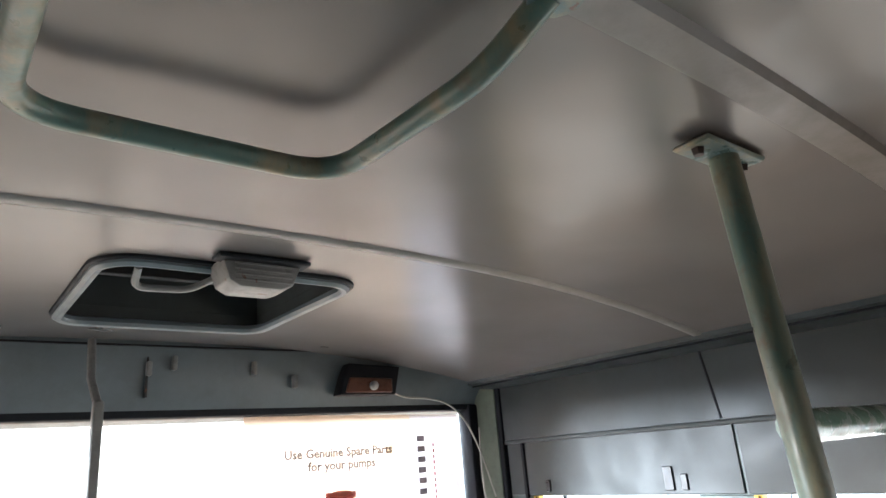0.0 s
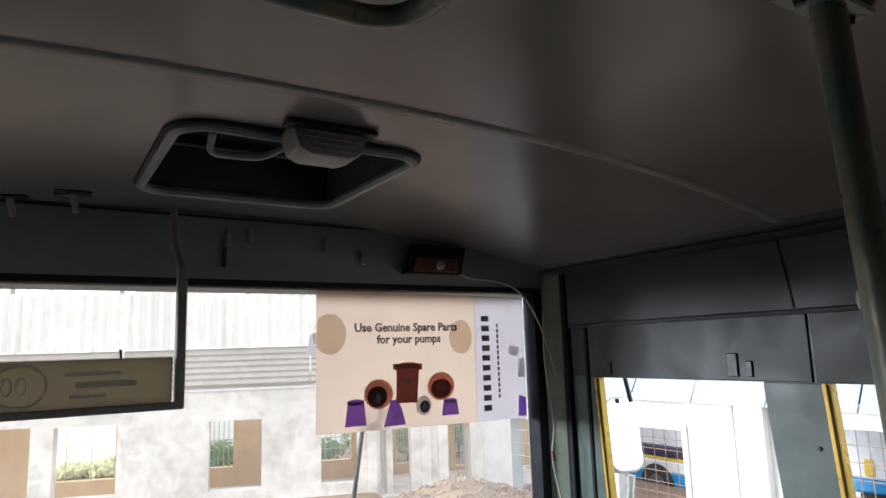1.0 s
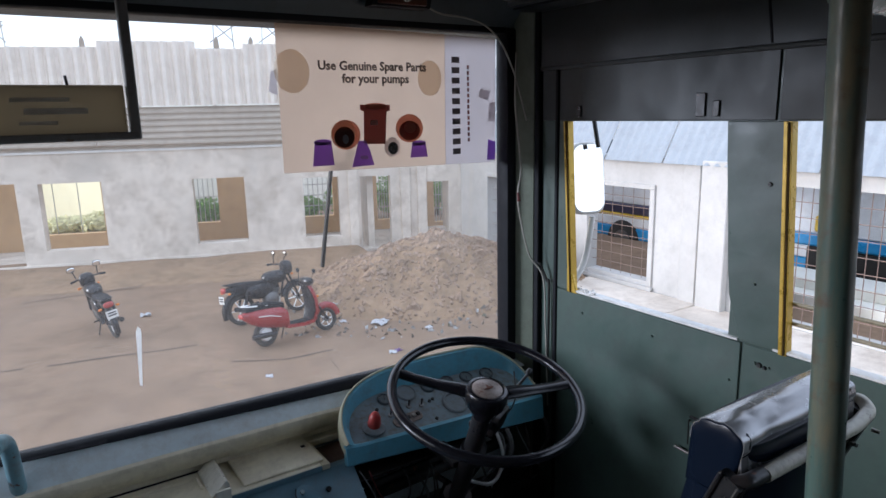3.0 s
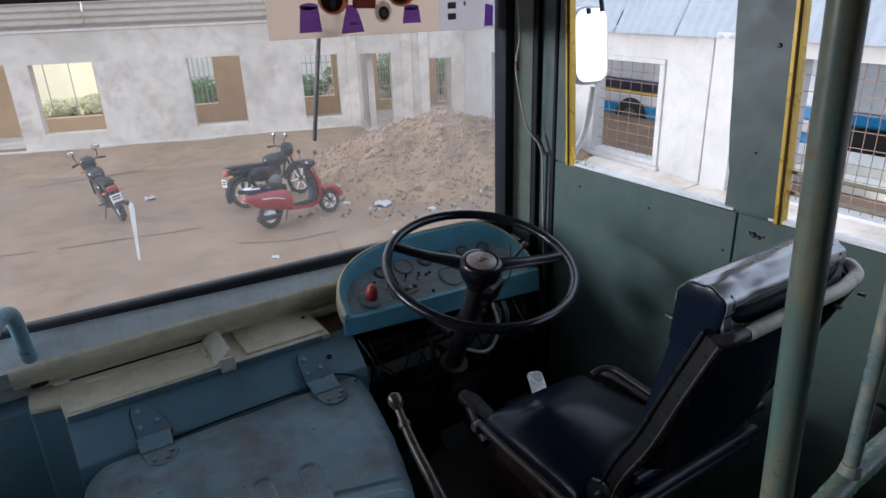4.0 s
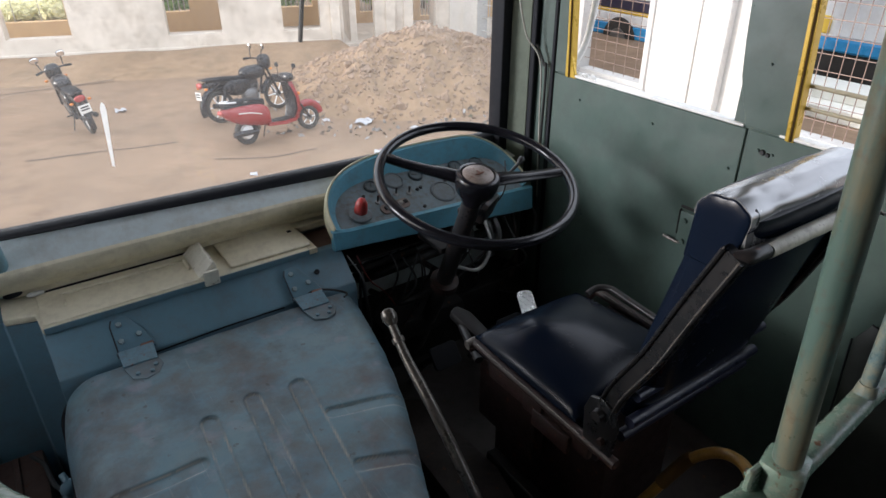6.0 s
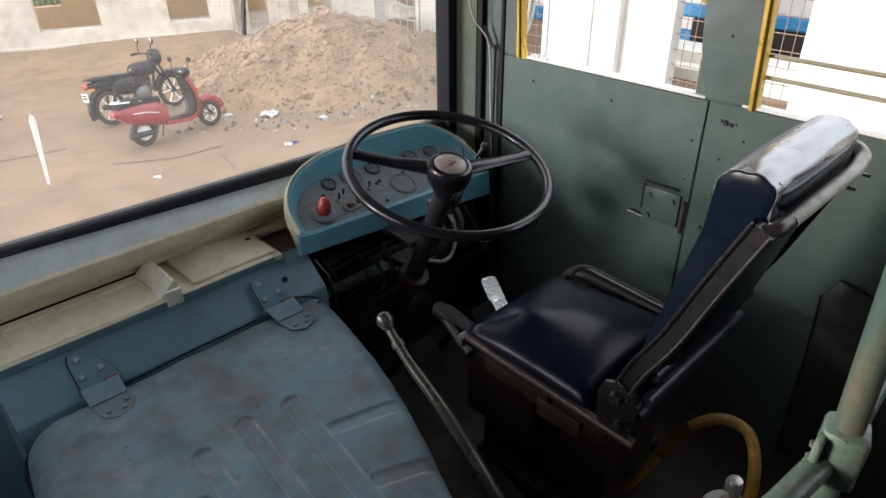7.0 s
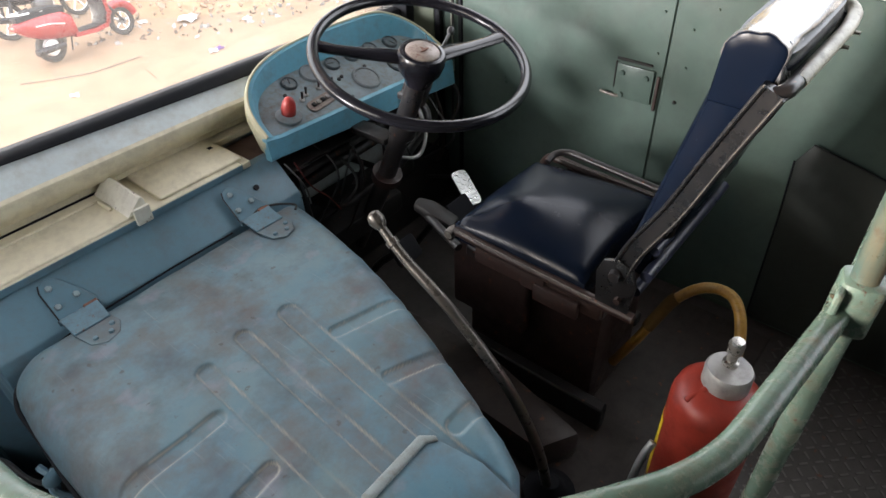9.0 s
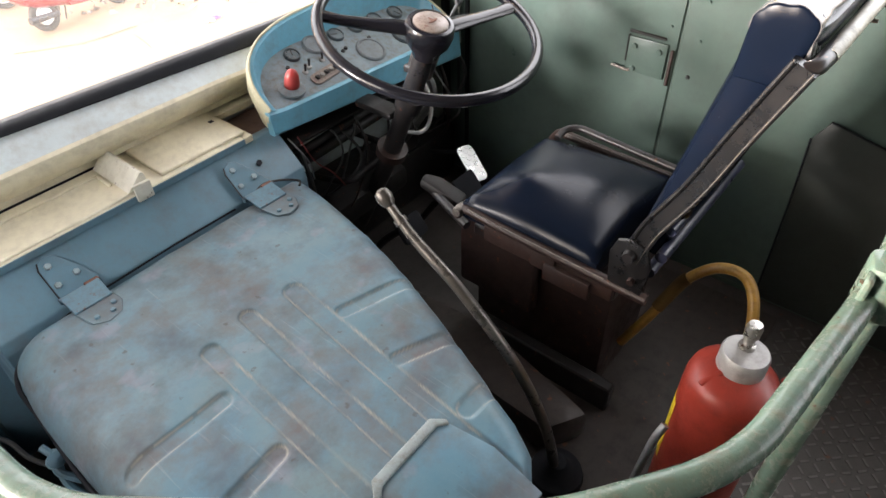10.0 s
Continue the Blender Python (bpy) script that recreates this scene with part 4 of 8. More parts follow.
def cover_left(y):
    return 0.217 + 0.03 * max(0.0, (1.15 - y) / 0.2) ** 2 + 0.022 * max(0.0, (y - 1.72) / 0.2) ** 2


EDGE_R = [(0.93, 0.47), (0.965, 0.55), (1.00, 0.615), (1.046, 0.683), (1.101, 0.721), (1.199, 0.760), (1.358, 0.826), (1.485, 0.873), (1.634, 0.918), (1.838, 0.957), (1.95, 0.970)]


def cover_right(y):
    for (y0, x0), (y1, x1) in zip(EDGE_R, EDGE_R[1:]):
        if y <= y1:
            t = (y - y0) / (y1 - y0)
            return x0 + (x1 - x0) * t + 0.004 * noise.noise(Vector((y * 14.0, 0.5, 0.0)))
    return EDGE_R[-1][1]


# grooves pressed into the lid
RIBS = [((0.482, 1.610), (0.450, 1.05), 0.019), ((0.581, 1.628), (0.535, 1.05), 0.019), ((0.682, 1.612), (0.622, 1.05), 0.023),
        ((0.432, 1.506), (0.262, 1.506), 0.017), ((0.424, 1.353), (0.290, 1.340), 0.017),
        ((0.705, 1.494), (0.845, 1.450), 0.017), ((0.685, 1.333), (0.795, 1.287), 0.017), ((0.676, 1.172), (0.728, 1.170), 0.019)]


def rib_height(x, y):
    best = 0.0
    p = Vector((x, y))
    for a, b, w in RIBS:
        a, b = Vector(a), Vector(b)
        t = min(1.0, max(0.0, (p - a).dot(b - a) / (b - a).length_squared))
        d = (p - (a + (b - a) * t)).length
        k = min(1.0, max(0.0, (w + 0.003 - d) / 0.008))
        best = max(best, k * k * (3 - 2 * k))
    return best


NY, NX, CY0, CY1 = 300, 230, 0.94, 1.925
own = bmesh.new()
wear_layer = own.verts.layers.float.new("wear")
rub_glint_layer = own.verts.layers.float.new("rub_glint")
rows = []
for k in range(NY + 1):
    y = CY0 + (CY1 - CY0) * k / NY
    x0, x1 = cover_left(y), cover_right(y)
    row = []
    for i in range(NX + 1):
        x = x0 + (x1 - x0) * i / NX
        z = 0.488
        for e, rr in ((x - x0, 0.085), (x1 - x, 0.045), (y - CY0, 0.06), (CY1 - y, 0.03)):
            if e < rr:
                z -= rr - math.sqrt(max(0.0, rr * rr - (rr - e) ** 2))
        z = max(z, 0.40)
        rib = rib_height(x, y)
        z -= 0.0046 * rib
        z += 0.0040 * noise.noise(Vector((x * 5.0, y * 5.0, 1.7))) + 0.0018 * noise.noise(Vector((x * 17.0, y * 17.0, 4.2)))
        v = own.verts.new((x, y, z))
        v[wear_layer] = rib
        # mask of the groove edges that are coloured as worn and lit
        v[rub_glint_layer] = max(0.0, 1.0 - abs(rib - 0.72) / 0.45) if rib < 0.999 else 0.0
        v[rub_glint_layer] *= 0.35 + 0.65 * (noise.noise(Vector((x * 30.0, y * 8.0, 2.0))) > -0.1)
        row.append(v)
    rows.append(row)
for r0, r1 in zip(rows, rows[1:]):
    for i in range(NX):
        own.faces.new((r0[i], r0[i + 1], r1[i + 1], r1[i]))
rim = [*rows[0], *[r[-1] for r in rows[1:]], *reversed(rows[-1][:-1]), *reversed([r[0] for r in rows[1:-1]])]
low = [own.verts.new((v.co.x, v.co.y, 0.335)) for v in rim]
for i in range(len(rim)):
    j = (i + 1) % len(rim)
    own.faces.new((rim[i], low[i], low[j], rim[j]))
cover = thing("engine_cover", "worn blue-grey pressed steel engine cover with ribs and dusty stains", "engine cover")
part("lid", own, "cover", cover, "dented blue-grey lid with pressed ribs", 50)
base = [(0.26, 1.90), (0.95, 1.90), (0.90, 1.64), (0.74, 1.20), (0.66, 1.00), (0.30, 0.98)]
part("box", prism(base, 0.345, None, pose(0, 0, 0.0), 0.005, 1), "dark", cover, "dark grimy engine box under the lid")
loops = [(0.42, 1.934, 0.472), (0.30, 1.932, 0.452), (0.245, 1.925, 0.425), (0.226, 1.89, 0.41), (0.222, 1.80, 0.385), (0.214, 1.72, 0.352), (0.21, 1.60, 0.345), (0.21, 1.30, 0.342)]
part("rubber_cord", tube(fillet(loops, 0.04), 0.0045, 8), "rubber", cover, "black rubber sealing cord")
loops = [(0.44, 1.934, 0.475), (0.62, 1.934, 0.480), (0.78, 1.934, 0.478)]
part("rubber_cord", tube(loops, 0.0022, 8), "rubber", cover)
loops = [(0.835, 1.93, 0.49), (0.87, 1.94, 0.498), (0.92, 1.93, 0.486), (0.955, 1.905, 0.475), (0.93, 1.88, 0.484)]
part("rubber_cord", tube(fillet(loops, 0.03), 0.003, 6), "wire_dark", cover)
# latch tongue at the rear of the lid
pts = [(0.0, 0.0), (0.135, 0.002), (0.152, -0.018), (0.165, -0.10), (0.150, -0.20), (-0.01, -0.20), (-0.020, -0.02)]
own = prism(pts, 0.007, None, frame_m((0.478, 1.192, 0.493), (1, 0.0, 0), (0, -0.05, 1)), 0.003, 2)
part("latch_tongue", own, "cover", cover, "bent latch plate")
part("tongue_rim", prism([(-0.006, 0.0), (0.0, 0.008), (0.136, 0.010), (0.154, -0.012), (0.150, -0.022), (0.134, -0.009), (0.004, -0.011), (-0.012, -0.024), (-0.020, -0.016)], 0.009, None, frame_m((0.478, 1.192, 0.4955), (1, 0.0, 0), (0, -0.05, 1)), 0.0035, 3), "tongue_edge", cover, "rolled rim of the latch plate")


def hinge(x, dy):
    """A strap hinge: bolted leaf on the panel, a folded strap and a thin leaf on the lid."""
    h = thing("hinge", "rusty blue bolted hinge between panel and engine cover", "hinge", Matrix.Translation((x, dy, 0)), "cover hinges")
    nrm = Vector((0, -0.078, 0.088)).normalized()
    fm = frame_m(Vector((0, 1.944, 0.4762)) + nrm * 0.0035, (1, 0, 0), nrm)
    part("wall_leaf", prism([(-0.036, 0.0), (0.044, 0.0), (0.046, 0.022), (0.030, 0.056), (0.004, 0.098), (-0.014, 0.104), (-0.030, 0.096), (-0.036, 0.080)], 0.0035, None, fm, 0.001, 1), "blue", h)
    part("leaf_edge", tube([fm @ Vector(v) for v in ((-0.037, 0.004, 0.002), (-0.037, 0.082, 0.002), (-0.031, 0.097, 0.002))], 0.0016, 6), "black", h, "dark joint beside the leaf")
    for bx, by in ((-0.018, 0.082), (0.018, 0.046), (-0.024, 0.040)):
        part("bolt", cyl(fm @ Vector((bx, by, 0.0035)), fm @ Vector((bx, by, 0.010)), 0.0078, 0.0062, 6), "bolt_paint", h)
    part("pin", cyl((-0.042, 1.940, 0.492), (0.044, 1.940, 0.492), 0.0065, None, 12), "hinge", h, "rusty hinge pin")
    part("rust_patch", box((0.012, 1.934, 0.4955), (0.042, 1.947, 0.5010), 0.002, 1), "copper", h, "rust-brown weld")
    strap = prism([(-0.040, 0.0), (0.040, 0.0), (0.036, -0.058), (-0.040, -0.056)], 0.0045, None, frame_m((0, 1.938, 0.4975), (1, 0, 0), (0, -0.12, 1)), 0.0015, 1)
    part("fold", strap, "hinge", h, "folded hinge strap")
    fl = frame_m((-0.004, 1.885, 0.4885), (1, 0, 0), (0, -0.03, 1))
    part("cover_leaf", prism([(-0.036, 0.0), (0.042, 0.0), (0.046, -0.030), (0.030, -0.058), (0.0, -0.066), (-0.026, -0.050)], 0.0035, None, fl, 0.001, 1), "cover", h)
    for bx, by in ((-0.012, -0.040), (0.018, -0.046), (0.030, -0.026)):
        part("bolt", cyl(fl @ Vector((bx, by, 0.003)), fl @ Vector((bx, by, 0.008)), 0.006, 0.005, 6), "blue", h)
    return h


hinge(0.412, 0.006)
hinge(0.846, -0.012)

# tied cloth and loose cable at the left of the cover
own = tube(fillet([(0.196, 1.79, 0.352), (0.205, 1.76, 0.335), (0.19, 1.73, 0.30), (0.205, 1.70, 0.26)], 0.02), 0.007, 8)
tube(fillet([(0.214, 1.77, 0.345), (0.188, 1.745, 0.325), (0.215, 1.72, 0.29)], 0.02), 0.008, 8, own)
lathe([(0.004, -0.012), (0.015, -0.008), (0.016, 0.006), (0.004, 0.013)], 10, own, pose(0.2, 1.755, 0.338, 40, 20, 0))
solid("tied_cord", own, "blue", "knotted blue-grey cord beside the engine cover", "cord")
own = tube(fillet([(0.14, 1.95, 0.30), (0.165, 1.90, 0.305), (0.172, 1.82, 0.31), (0.19, 1.76, 0.33)], 0.04), 0.005, 8)
solid("cable", own, "wire_dark", "thin black cable along the engine box", "cable")
# step plate in the step well
step = solid("step_plate", box((-0.30, 1.66, 0.02), (0.15, 2.13, 0.17), 0.008, 2), "step", "worn brown ribbed step plate by the engine box", "step")
for k in range(9):
    part("rib", box((-0.28 + 0.045 * k, 1.67, 0.1702), (-0.265 + 0.045 * k, 2.12, 0.176), 0.002, 1), "step", step)

# ---------------------------------------------------------------- instrument pod
pod = thing("instrument_pod", "sky-blue painted instrument pod with dusty gauges", "dashboard")
OUT = [(0.967, 2.000, 0.624), (0.972, 2.045, 0.648), (0.990, 2.092, 0.672), (1.025, 2.135, 0.696), (1.075, 2.165, 0.716), (1.14, 2.183, 0.730), (1.22, 2.19, 0.738), (1.34, 2.19, 0.742), (1.46, 2.19, 0.738), (1.56, 2.188, 0.730), (1.63, 2.175, 0.705), (1.675, 2.14, 0.675), (1.69, 2.08, 0.645), (1.695, 2.00, 0.60)]


def smooth_path(pts, n):
    pts = [Vector(p) for p in pts]
    out = []
    for i in range(len(pts) - 1):
        p0, p1, p2, p3 = pts[max(i - 1, 0)], pts[i], pts[i + 1], pts[min(i + 2, len(pts) - 1)]
        for k in range(n):
            t = k / n
            out.append(0.5 * (2 * p1 + (p2 - p0) * t + (2 * p0 - 5 * p1 + 4 * p2 - p3) * t * t + (3 * p1 - p0 - 3 * p2 + p3) * t ** 3))
    out.append(pts[-1])
    return out


def panel_z(x, y):
    return 0.612 + (y - 2.0) * 0.45 - 0.05 * (x - 0.97)


path = smooth_path(OUT, 4)
cx, cy = 1.33, 1.99
rings = [[], [], [], [], [], []]
for v in path:
    out = Vector((v.x - cx, (v.y - cy) * 2.2, 0)).normalized()
    inn = lambda d: Vector((v.x, v.y, 0)) - out * d
    bz = 0.560 - 0.09 * (v.x - 0.97)
    q = inn(0.030)
    rings[0].append(Vector((v.x, v.y, bz)) - out * 0.012)
    rings[1].append(Vector((v.x, v.y, v.z - 0.030)) + out * 0.004)
    rings[2].append(Vector((v.x, v.y, v.z - 0.006)))
    rings[3].append(Vector((*inn(0.008).xy, v.z)))
    rings[4].append(Vector((*inn(0.020).xy, v.z - 0.004)))
    rings[5].append(Vector((q.x, max(q.y, 2.004), min(panel_z(q.x, max(q.y, 2.004)), v.z - 0.01))))
part("hood", loft(rings[3:6], None, False, False), "dash", pod, "sky-blue rounded hood rim")
part("skirt", loft(rings[0:4], None, False, False), "cream", pod, "cream painted outer side")
part("piping", tube([v + Vector((0, 0, 0.001)) for v in rings[3]], 0.0035, 8), "cream", pod, "pale edge piping")
own = bmesh.new()
inner = [own.verts.new(v) for v in rings[5]]
a, b = rings[5][0], rings[5][-1]
front = [own.verts.new((b.x + (a.x - b.x) * k / 12, 2.004, panel_z(b.x + (a.x - b.x) * k / 12, 2.004))) for k in range(1, 12)]
own.faces.new(inner + front)
part("panel", own, "dash_panel", pod, "dusty blue-grey instrument panel")
own = bmesh.new()
loops = []
for k in range(15):
    x = 0.966 + (1.70 - 0.966) * k / 14
    bz = 0.560 - 0.09 * (x - 0.97)
    tz = panel_z(x, 2.0) + 0.004
    if k == 0:
        tz += 0.006
    loops.append([(x, 2.012, tz - 0.002), (x, 2.002, tz), (x, 1.995, tz - 0.005), (x, 1.988, bz + 0.006), (x, 1.994, bz), (x, 2.012, bz)])
part("front_lip", loft(loops), "dash", pod, "sky-blue front lip")
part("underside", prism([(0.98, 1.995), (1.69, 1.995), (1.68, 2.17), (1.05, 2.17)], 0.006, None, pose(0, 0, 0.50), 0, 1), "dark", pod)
pn = Vector((0.05, -0.45, 1)).normalized()


def on_panel(x, y, up=0.0):
    return Vector((x, y, panel_z(x, y))) + pn * up


def gauge(x, y, r, mat, needle=True):
    fm = frame_m(on_panel(x, y), (1, 0, 0.05), pn)
    g = part("gauge", lathe([(r * 1.08, -0.002), (r * 1.08, 0.005), (r, 0.008), (r * 0.90, 0.008), (r * 0.86, 0.004), (0.001, 0.004)], 28, None, fm), "gauge_rim" if needle else "blank", pod)
    part("dial", lathe([(r * 0.85, 0.0042), (r * 0.84, 0.0055), (0.001, 0.0055)], 28, None, fm), mat, g)
    if needle:
        part("needle", box((-0.0012, -r * 0.15, 0.0056), (0.0012, r * 0.72, 0.0068), 0, 1, None, fm @ pose(0, 0, 0, 0, 0, 55 * (x - 1.2) * 10)), "ink", g)
        for k in range(9):
            ang = radians(-130 + 260 * k / 8)
            part("tick", box((-0.0006, r * 0.66, 0.0056), (0.0006, r * 0.80, 0.0062), 0, 1, None, fm @ Matrix.Rotation(ang, 4, "Z")), "ink", g)


gauge(1.160, 2.128, 0.021, "gauge")
gauge(1.243, 2.133, 0.031, "blank", False)
gauge(1.326, 2.137, 0.022, "gauge")
gauge(1.404, 2.140, 0.022, "gauge")
gauge(1.482, 2.140, 0.022, "gauge")
gauge(1.565, 2.136, 0.023, "gauge")
gauge(1.378, 2.056, 0.040, "blank", False)
gauge(1.52, 2.06, 0.036, "gauge")
# switches, fuse plate and screws
for x, y in ((1.172, 2.080), (1.222, 2.084), (1.150, 2.070), (1.265, 2.078)):
    sfm = frame_m(on_panel(x, y), (1, 0, 0), pn)
    s = part("switch", lathe([(0.008, 0), (0.008, 0.004), (0.005, 0.006), (0.001, 0.006)], 12, None, sfm), "dull_alu", pod)
    part("toggle", cyl(sfm @ Vector((0, 0, 0.005)), sfm @ Vector((0.002, 0.008, 0.022)), 0.0025, 0.004, 8), "black", s)
fm = frame_m(on_panel(1.195, 2.043), (1, 0.12, 0.02), pn)
plate = part("fuse_plate", prism(round_rect(-0.052, -0.018, 0.052, 0.018, 0.015), 0.005, None, fm, 0.001, 1), "badge", pod, "grimy plate of push switches")
for k in range(5):
    part("button", box((-0.04 + k * 0.018, -0.006, 0.005), (-0.028 + k * 0.018, 0.007, 0.012), 0.002, 1, None, fm), "steel" if k % 2 else "black", plate)
for x, y in ((1.41, 2.093), (1.30, 2.085), (1.315, 2.09), (1.12, 2.10), (1.285, 2.02)):
    part("screw", cyl(on_panel(x, y), on_panel(x, y, 0.004), 0.006, 0.005, 10), "black", pod)
# red warning lamp
lamp = part("warning_lamp", lathe([(0.034, 0), (0.034, 0.006), (0.026, 0.012), (0.020, 0.014), (0.001, 0.014)], 28, None, frame_m(on_panel(1.076, 2.040), (1, 0, 0), (0.02, -0.25, 1))), "blank", pod, "dusty lamp base")
part("lens", lathe([(0.019, 0.013), (0.0195, 0.025), (0.017, 0.045), (0.011, 0.057), (0.004, 0.062), (0.001, 0.0625)], 24, None, frame_m(on_panel(1.076, 2.040), (1, 0, 0), (0.02, -0.25, 1))), "red_lens", lamp, "red domed lens")

# ---------------------------------------------------------------- steering wheel
wc = Vector((1.263, 1.735, 0.799))
wth, wph = 0.256, -0.102
wn_ = Vector((math.sin(wph) * math.sin(wth), -math.sin(wth) * math.cos(wph), math.cos(wth)))
wm = frame_m(wc, (1, 0, 0), wn_)
wheel = thing("steering_wheel", "glossy black two-spoke bus steering wheel on its column", "steering wheel")
part("rim", tube([wm @ Vector((0.253 * math.cos(a), 0.253 * math.sin(a), 0)) for a in (2 * math.pi * k / 64 for k in range(64))], 0.0135, 14, None, True), "bakelite", wheel)
part("hub", lathe([(0.030, -0.075), (0.038, -0.055), (0.052, -0.035), (0.058, -0.012), (0.058, 0.006), (0.054, 0.014), (0.046, 0.016), (0.043, 0.011), (0.001, 0.011)], 36, None, wm), "bakelite", wheel)
cap = part("horn_cap", lathe([(0.041, 0.010), (0.041, 0.016), (0.036, 0.020), (0.001, 0.022)], 32, None, wm), "badge", wheel, "scuffed pale horn cap with rust")
own = prism([(-0.016, -0.006), (-0.004, -0.002), (0.0, 0.010), (0.004, -0.002), (0.016, -0.006), (0.006, -0.010), (-0.006, -0.010)], 0.003, None, wm @ pose(0, 0, 0.021), 0.001, 1)
part("emblem", own, "copper", cap, "rusty remains of an emblem")


def spoke(ax, ay):
    d = Vector((ax, ay, 0)).normalized()
    side = Vector((-d.y, d.x, 0))
    rings = []
    for t, w, h, z in ((0.03, 0.026, 0.012, -0.008), (0.08, 0.024, 0.012, -0.006), (0.14, 0.019, 0.011, -0.008), (0.20, 0.017, 0.010, -0.006), (0.25, 0.021, 0.009, 0.0)):
        c = d * t + Vector((0, 0, z))
        rings.append([wm @ (c + side * (w * math.cos(a)) + Vector((0, 0, h * math.sin(a)))) for a in (2 * math.pi * k / 12 for k in range(12))])
    return part("spoke", loft(rings), "bakelite", wheel)


spoke(-0.161, 0.173)
spoke(0.228, -0.062)
axis = -wn_
col_end = wc + axis * 0.80 + Vector((0.0, 0.16, 0.0))
part("column", tube([wc + axis * 0.03, wc + axis * 0.12 + Vector((0, 0.01, 0)), wc + axis * 0.45 + Vector((0, 0.07, 0)), col_end], 0.026, 16), "black", wheel, "black steering column")
part("collar", tube([wc + axis * 0.20 + Vector((0, 0.02, 0)), wc + axis * 0.24 + Vector((0, 0.028, 0))], 0.036, 16), "black", wheel)
part("collar", tube([wc + axis * 0.40 + Vector((0, 0.060, 0)), wc + axis * 0.425 + Vector((0, 0.064, 0))], 0.044, 16), "brown", wheel, "dull clamp ring on the column")
part("column_bracket", box((1.235, 1.86, 0.525), (1.29, 1.99, 0.545), 0.006, 2), "dark", wheel)
stalk = thing("indicator_switch", "black indicator switch box with stalk on the column", "switch")
part("box", box((1.31, 1.80, 0.63), (1.40, 1.87, 0.70), 0.008, 2, None, Matrix.Translation((1.355, 1.835, 0.665)) @ pose(0, 0, 0, 20, 0, 30) @ Matrix.Translation((-1.355, -1.835, -0.665))), "black", stalk)
part("clamp", box((1.275, 1.79, 0.655), (1.33, 1.84, 0.675), 0.004, 1), "black", stalk)
part("lever", tube(fillet([(1.38, 1.82, 0.70), (1.44, 1.82, 0.74), (1.50, 1.84, 0.76)], 0.03), 0.005, 8), "black", stalk)
part("knob", lathe([(0.004, -0.014), (0.010, -0.006), (0.010, 0.008), (0.004, 0.014)], 12, None, pose(1.505, 1.842, 0.762, 0, 70, 20)), "black", stalk)
for k in range(5):
    part("rib", box((1.335 + 0.012 * k, 1.80, 0.705), (1.341 + 0.012 * k, 1.85, 0.711), 0.001, 1), "engine", stalk)

# wires and pipes under the pod
random.seed(5)
for k in range(16):
    x = 1.02 + 0.045 * k + random.uniform(-0.02, 0.02)
    pts = [(x, 2.10, 0.55), (x + random.uniform(-0.05, 0.06), random.uniform(1.92, 2.05), 0.42 + random.uniform(-0.05, 0.06)), (x + random.uniform(-0.10, 0.10), random.uniform(1.95, 2.1), 0.28 + random.uniform(-0.08, 0.05)), (x + random.uniform(-0.05, 0.08), 2.2, 0.12)]
    own = tube(fillet(pts, 0.08, 8), random.choice((0.003, 0.004, 0.006, 0.011)), 8)
    solid("wiring", own, random.choice(("wire_dark", "wire_dark", "black", "engine", "brown")), "loose wire hanging under the instrument pod", "wire", "wires under the pod")
for pts, mat in (([(1.03, 1.99, 0.53), (1.05, 1.96, 0.45), (1.10, 1.96, 0.40), (1.13, 1.95, 0.34)], "red_wire"), ([(1.00, 1.99, 0.54), (1.03, 1.955, 0.47), (1.045, 1.97, 0.40)], "engine"), ([(1.30, 1.90, 0.45), (1.40, 1.88, 0.40), (1.46, 1.90, 0.47), (1.47, 1.98, 0.56)], "dull_alu"), ([(1.50, 1.98, 0.55), (1.53, 1.93, 0.62), (1.57, 1.99, 0.70)], "wire_dark")):
    solid("wiring", tube(fillet(pts, 0.05, 8), 0.006 if mat == "dull_alu" else 0.0022, 8), mat, "loose coloured wire hanging under the instrument pod", "wire", "wires under the pod")
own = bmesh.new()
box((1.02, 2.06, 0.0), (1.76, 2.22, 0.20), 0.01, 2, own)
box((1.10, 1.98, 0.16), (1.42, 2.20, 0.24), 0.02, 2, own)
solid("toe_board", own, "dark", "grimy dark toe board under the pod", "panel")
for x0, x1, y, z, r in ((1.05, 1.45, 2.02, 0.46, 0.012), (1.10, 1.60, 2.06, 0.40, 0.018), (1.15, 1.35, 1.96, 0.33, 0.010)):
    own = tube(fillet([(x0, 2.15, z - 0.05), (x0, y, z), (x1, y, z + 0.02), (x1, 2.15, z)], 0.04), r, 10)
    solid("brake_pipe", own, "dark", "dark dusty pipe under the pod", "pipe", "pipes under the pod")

# pedals
acc = thing("accelerator_pedal", "bright aluminium chequered accelerator pedal", "pedal")
pm = frame_m((1.600, 1.865, 0.195), (1, -0.48, 0.10), (-0.22, -0.36, 0.90))
part("plate", prism(round_rect(-0.028, -0.070, 0.028, 0.070, 0.018), 0.006, None, pm, 0.001, 1), "polished", acc)
for i in range(4):
    for k in range(9):
        part("tread", box((-0.0065, -0.0016, 0.006), (0.0065, 0.0016, 0.0085), 0.0006, 1, None, pm @ pose(-0.018 + 0.012 * i, -0.058 + 0.0145 * k, 0, 0, 0, 45 if (i + k) % 2 else -45)), "polished", acc)
part("rod", tube([pm @ Vector((0, 0.05, -0.002)), (1.62, 2.05, 0.16)], 0.007, 8), "black", acc)
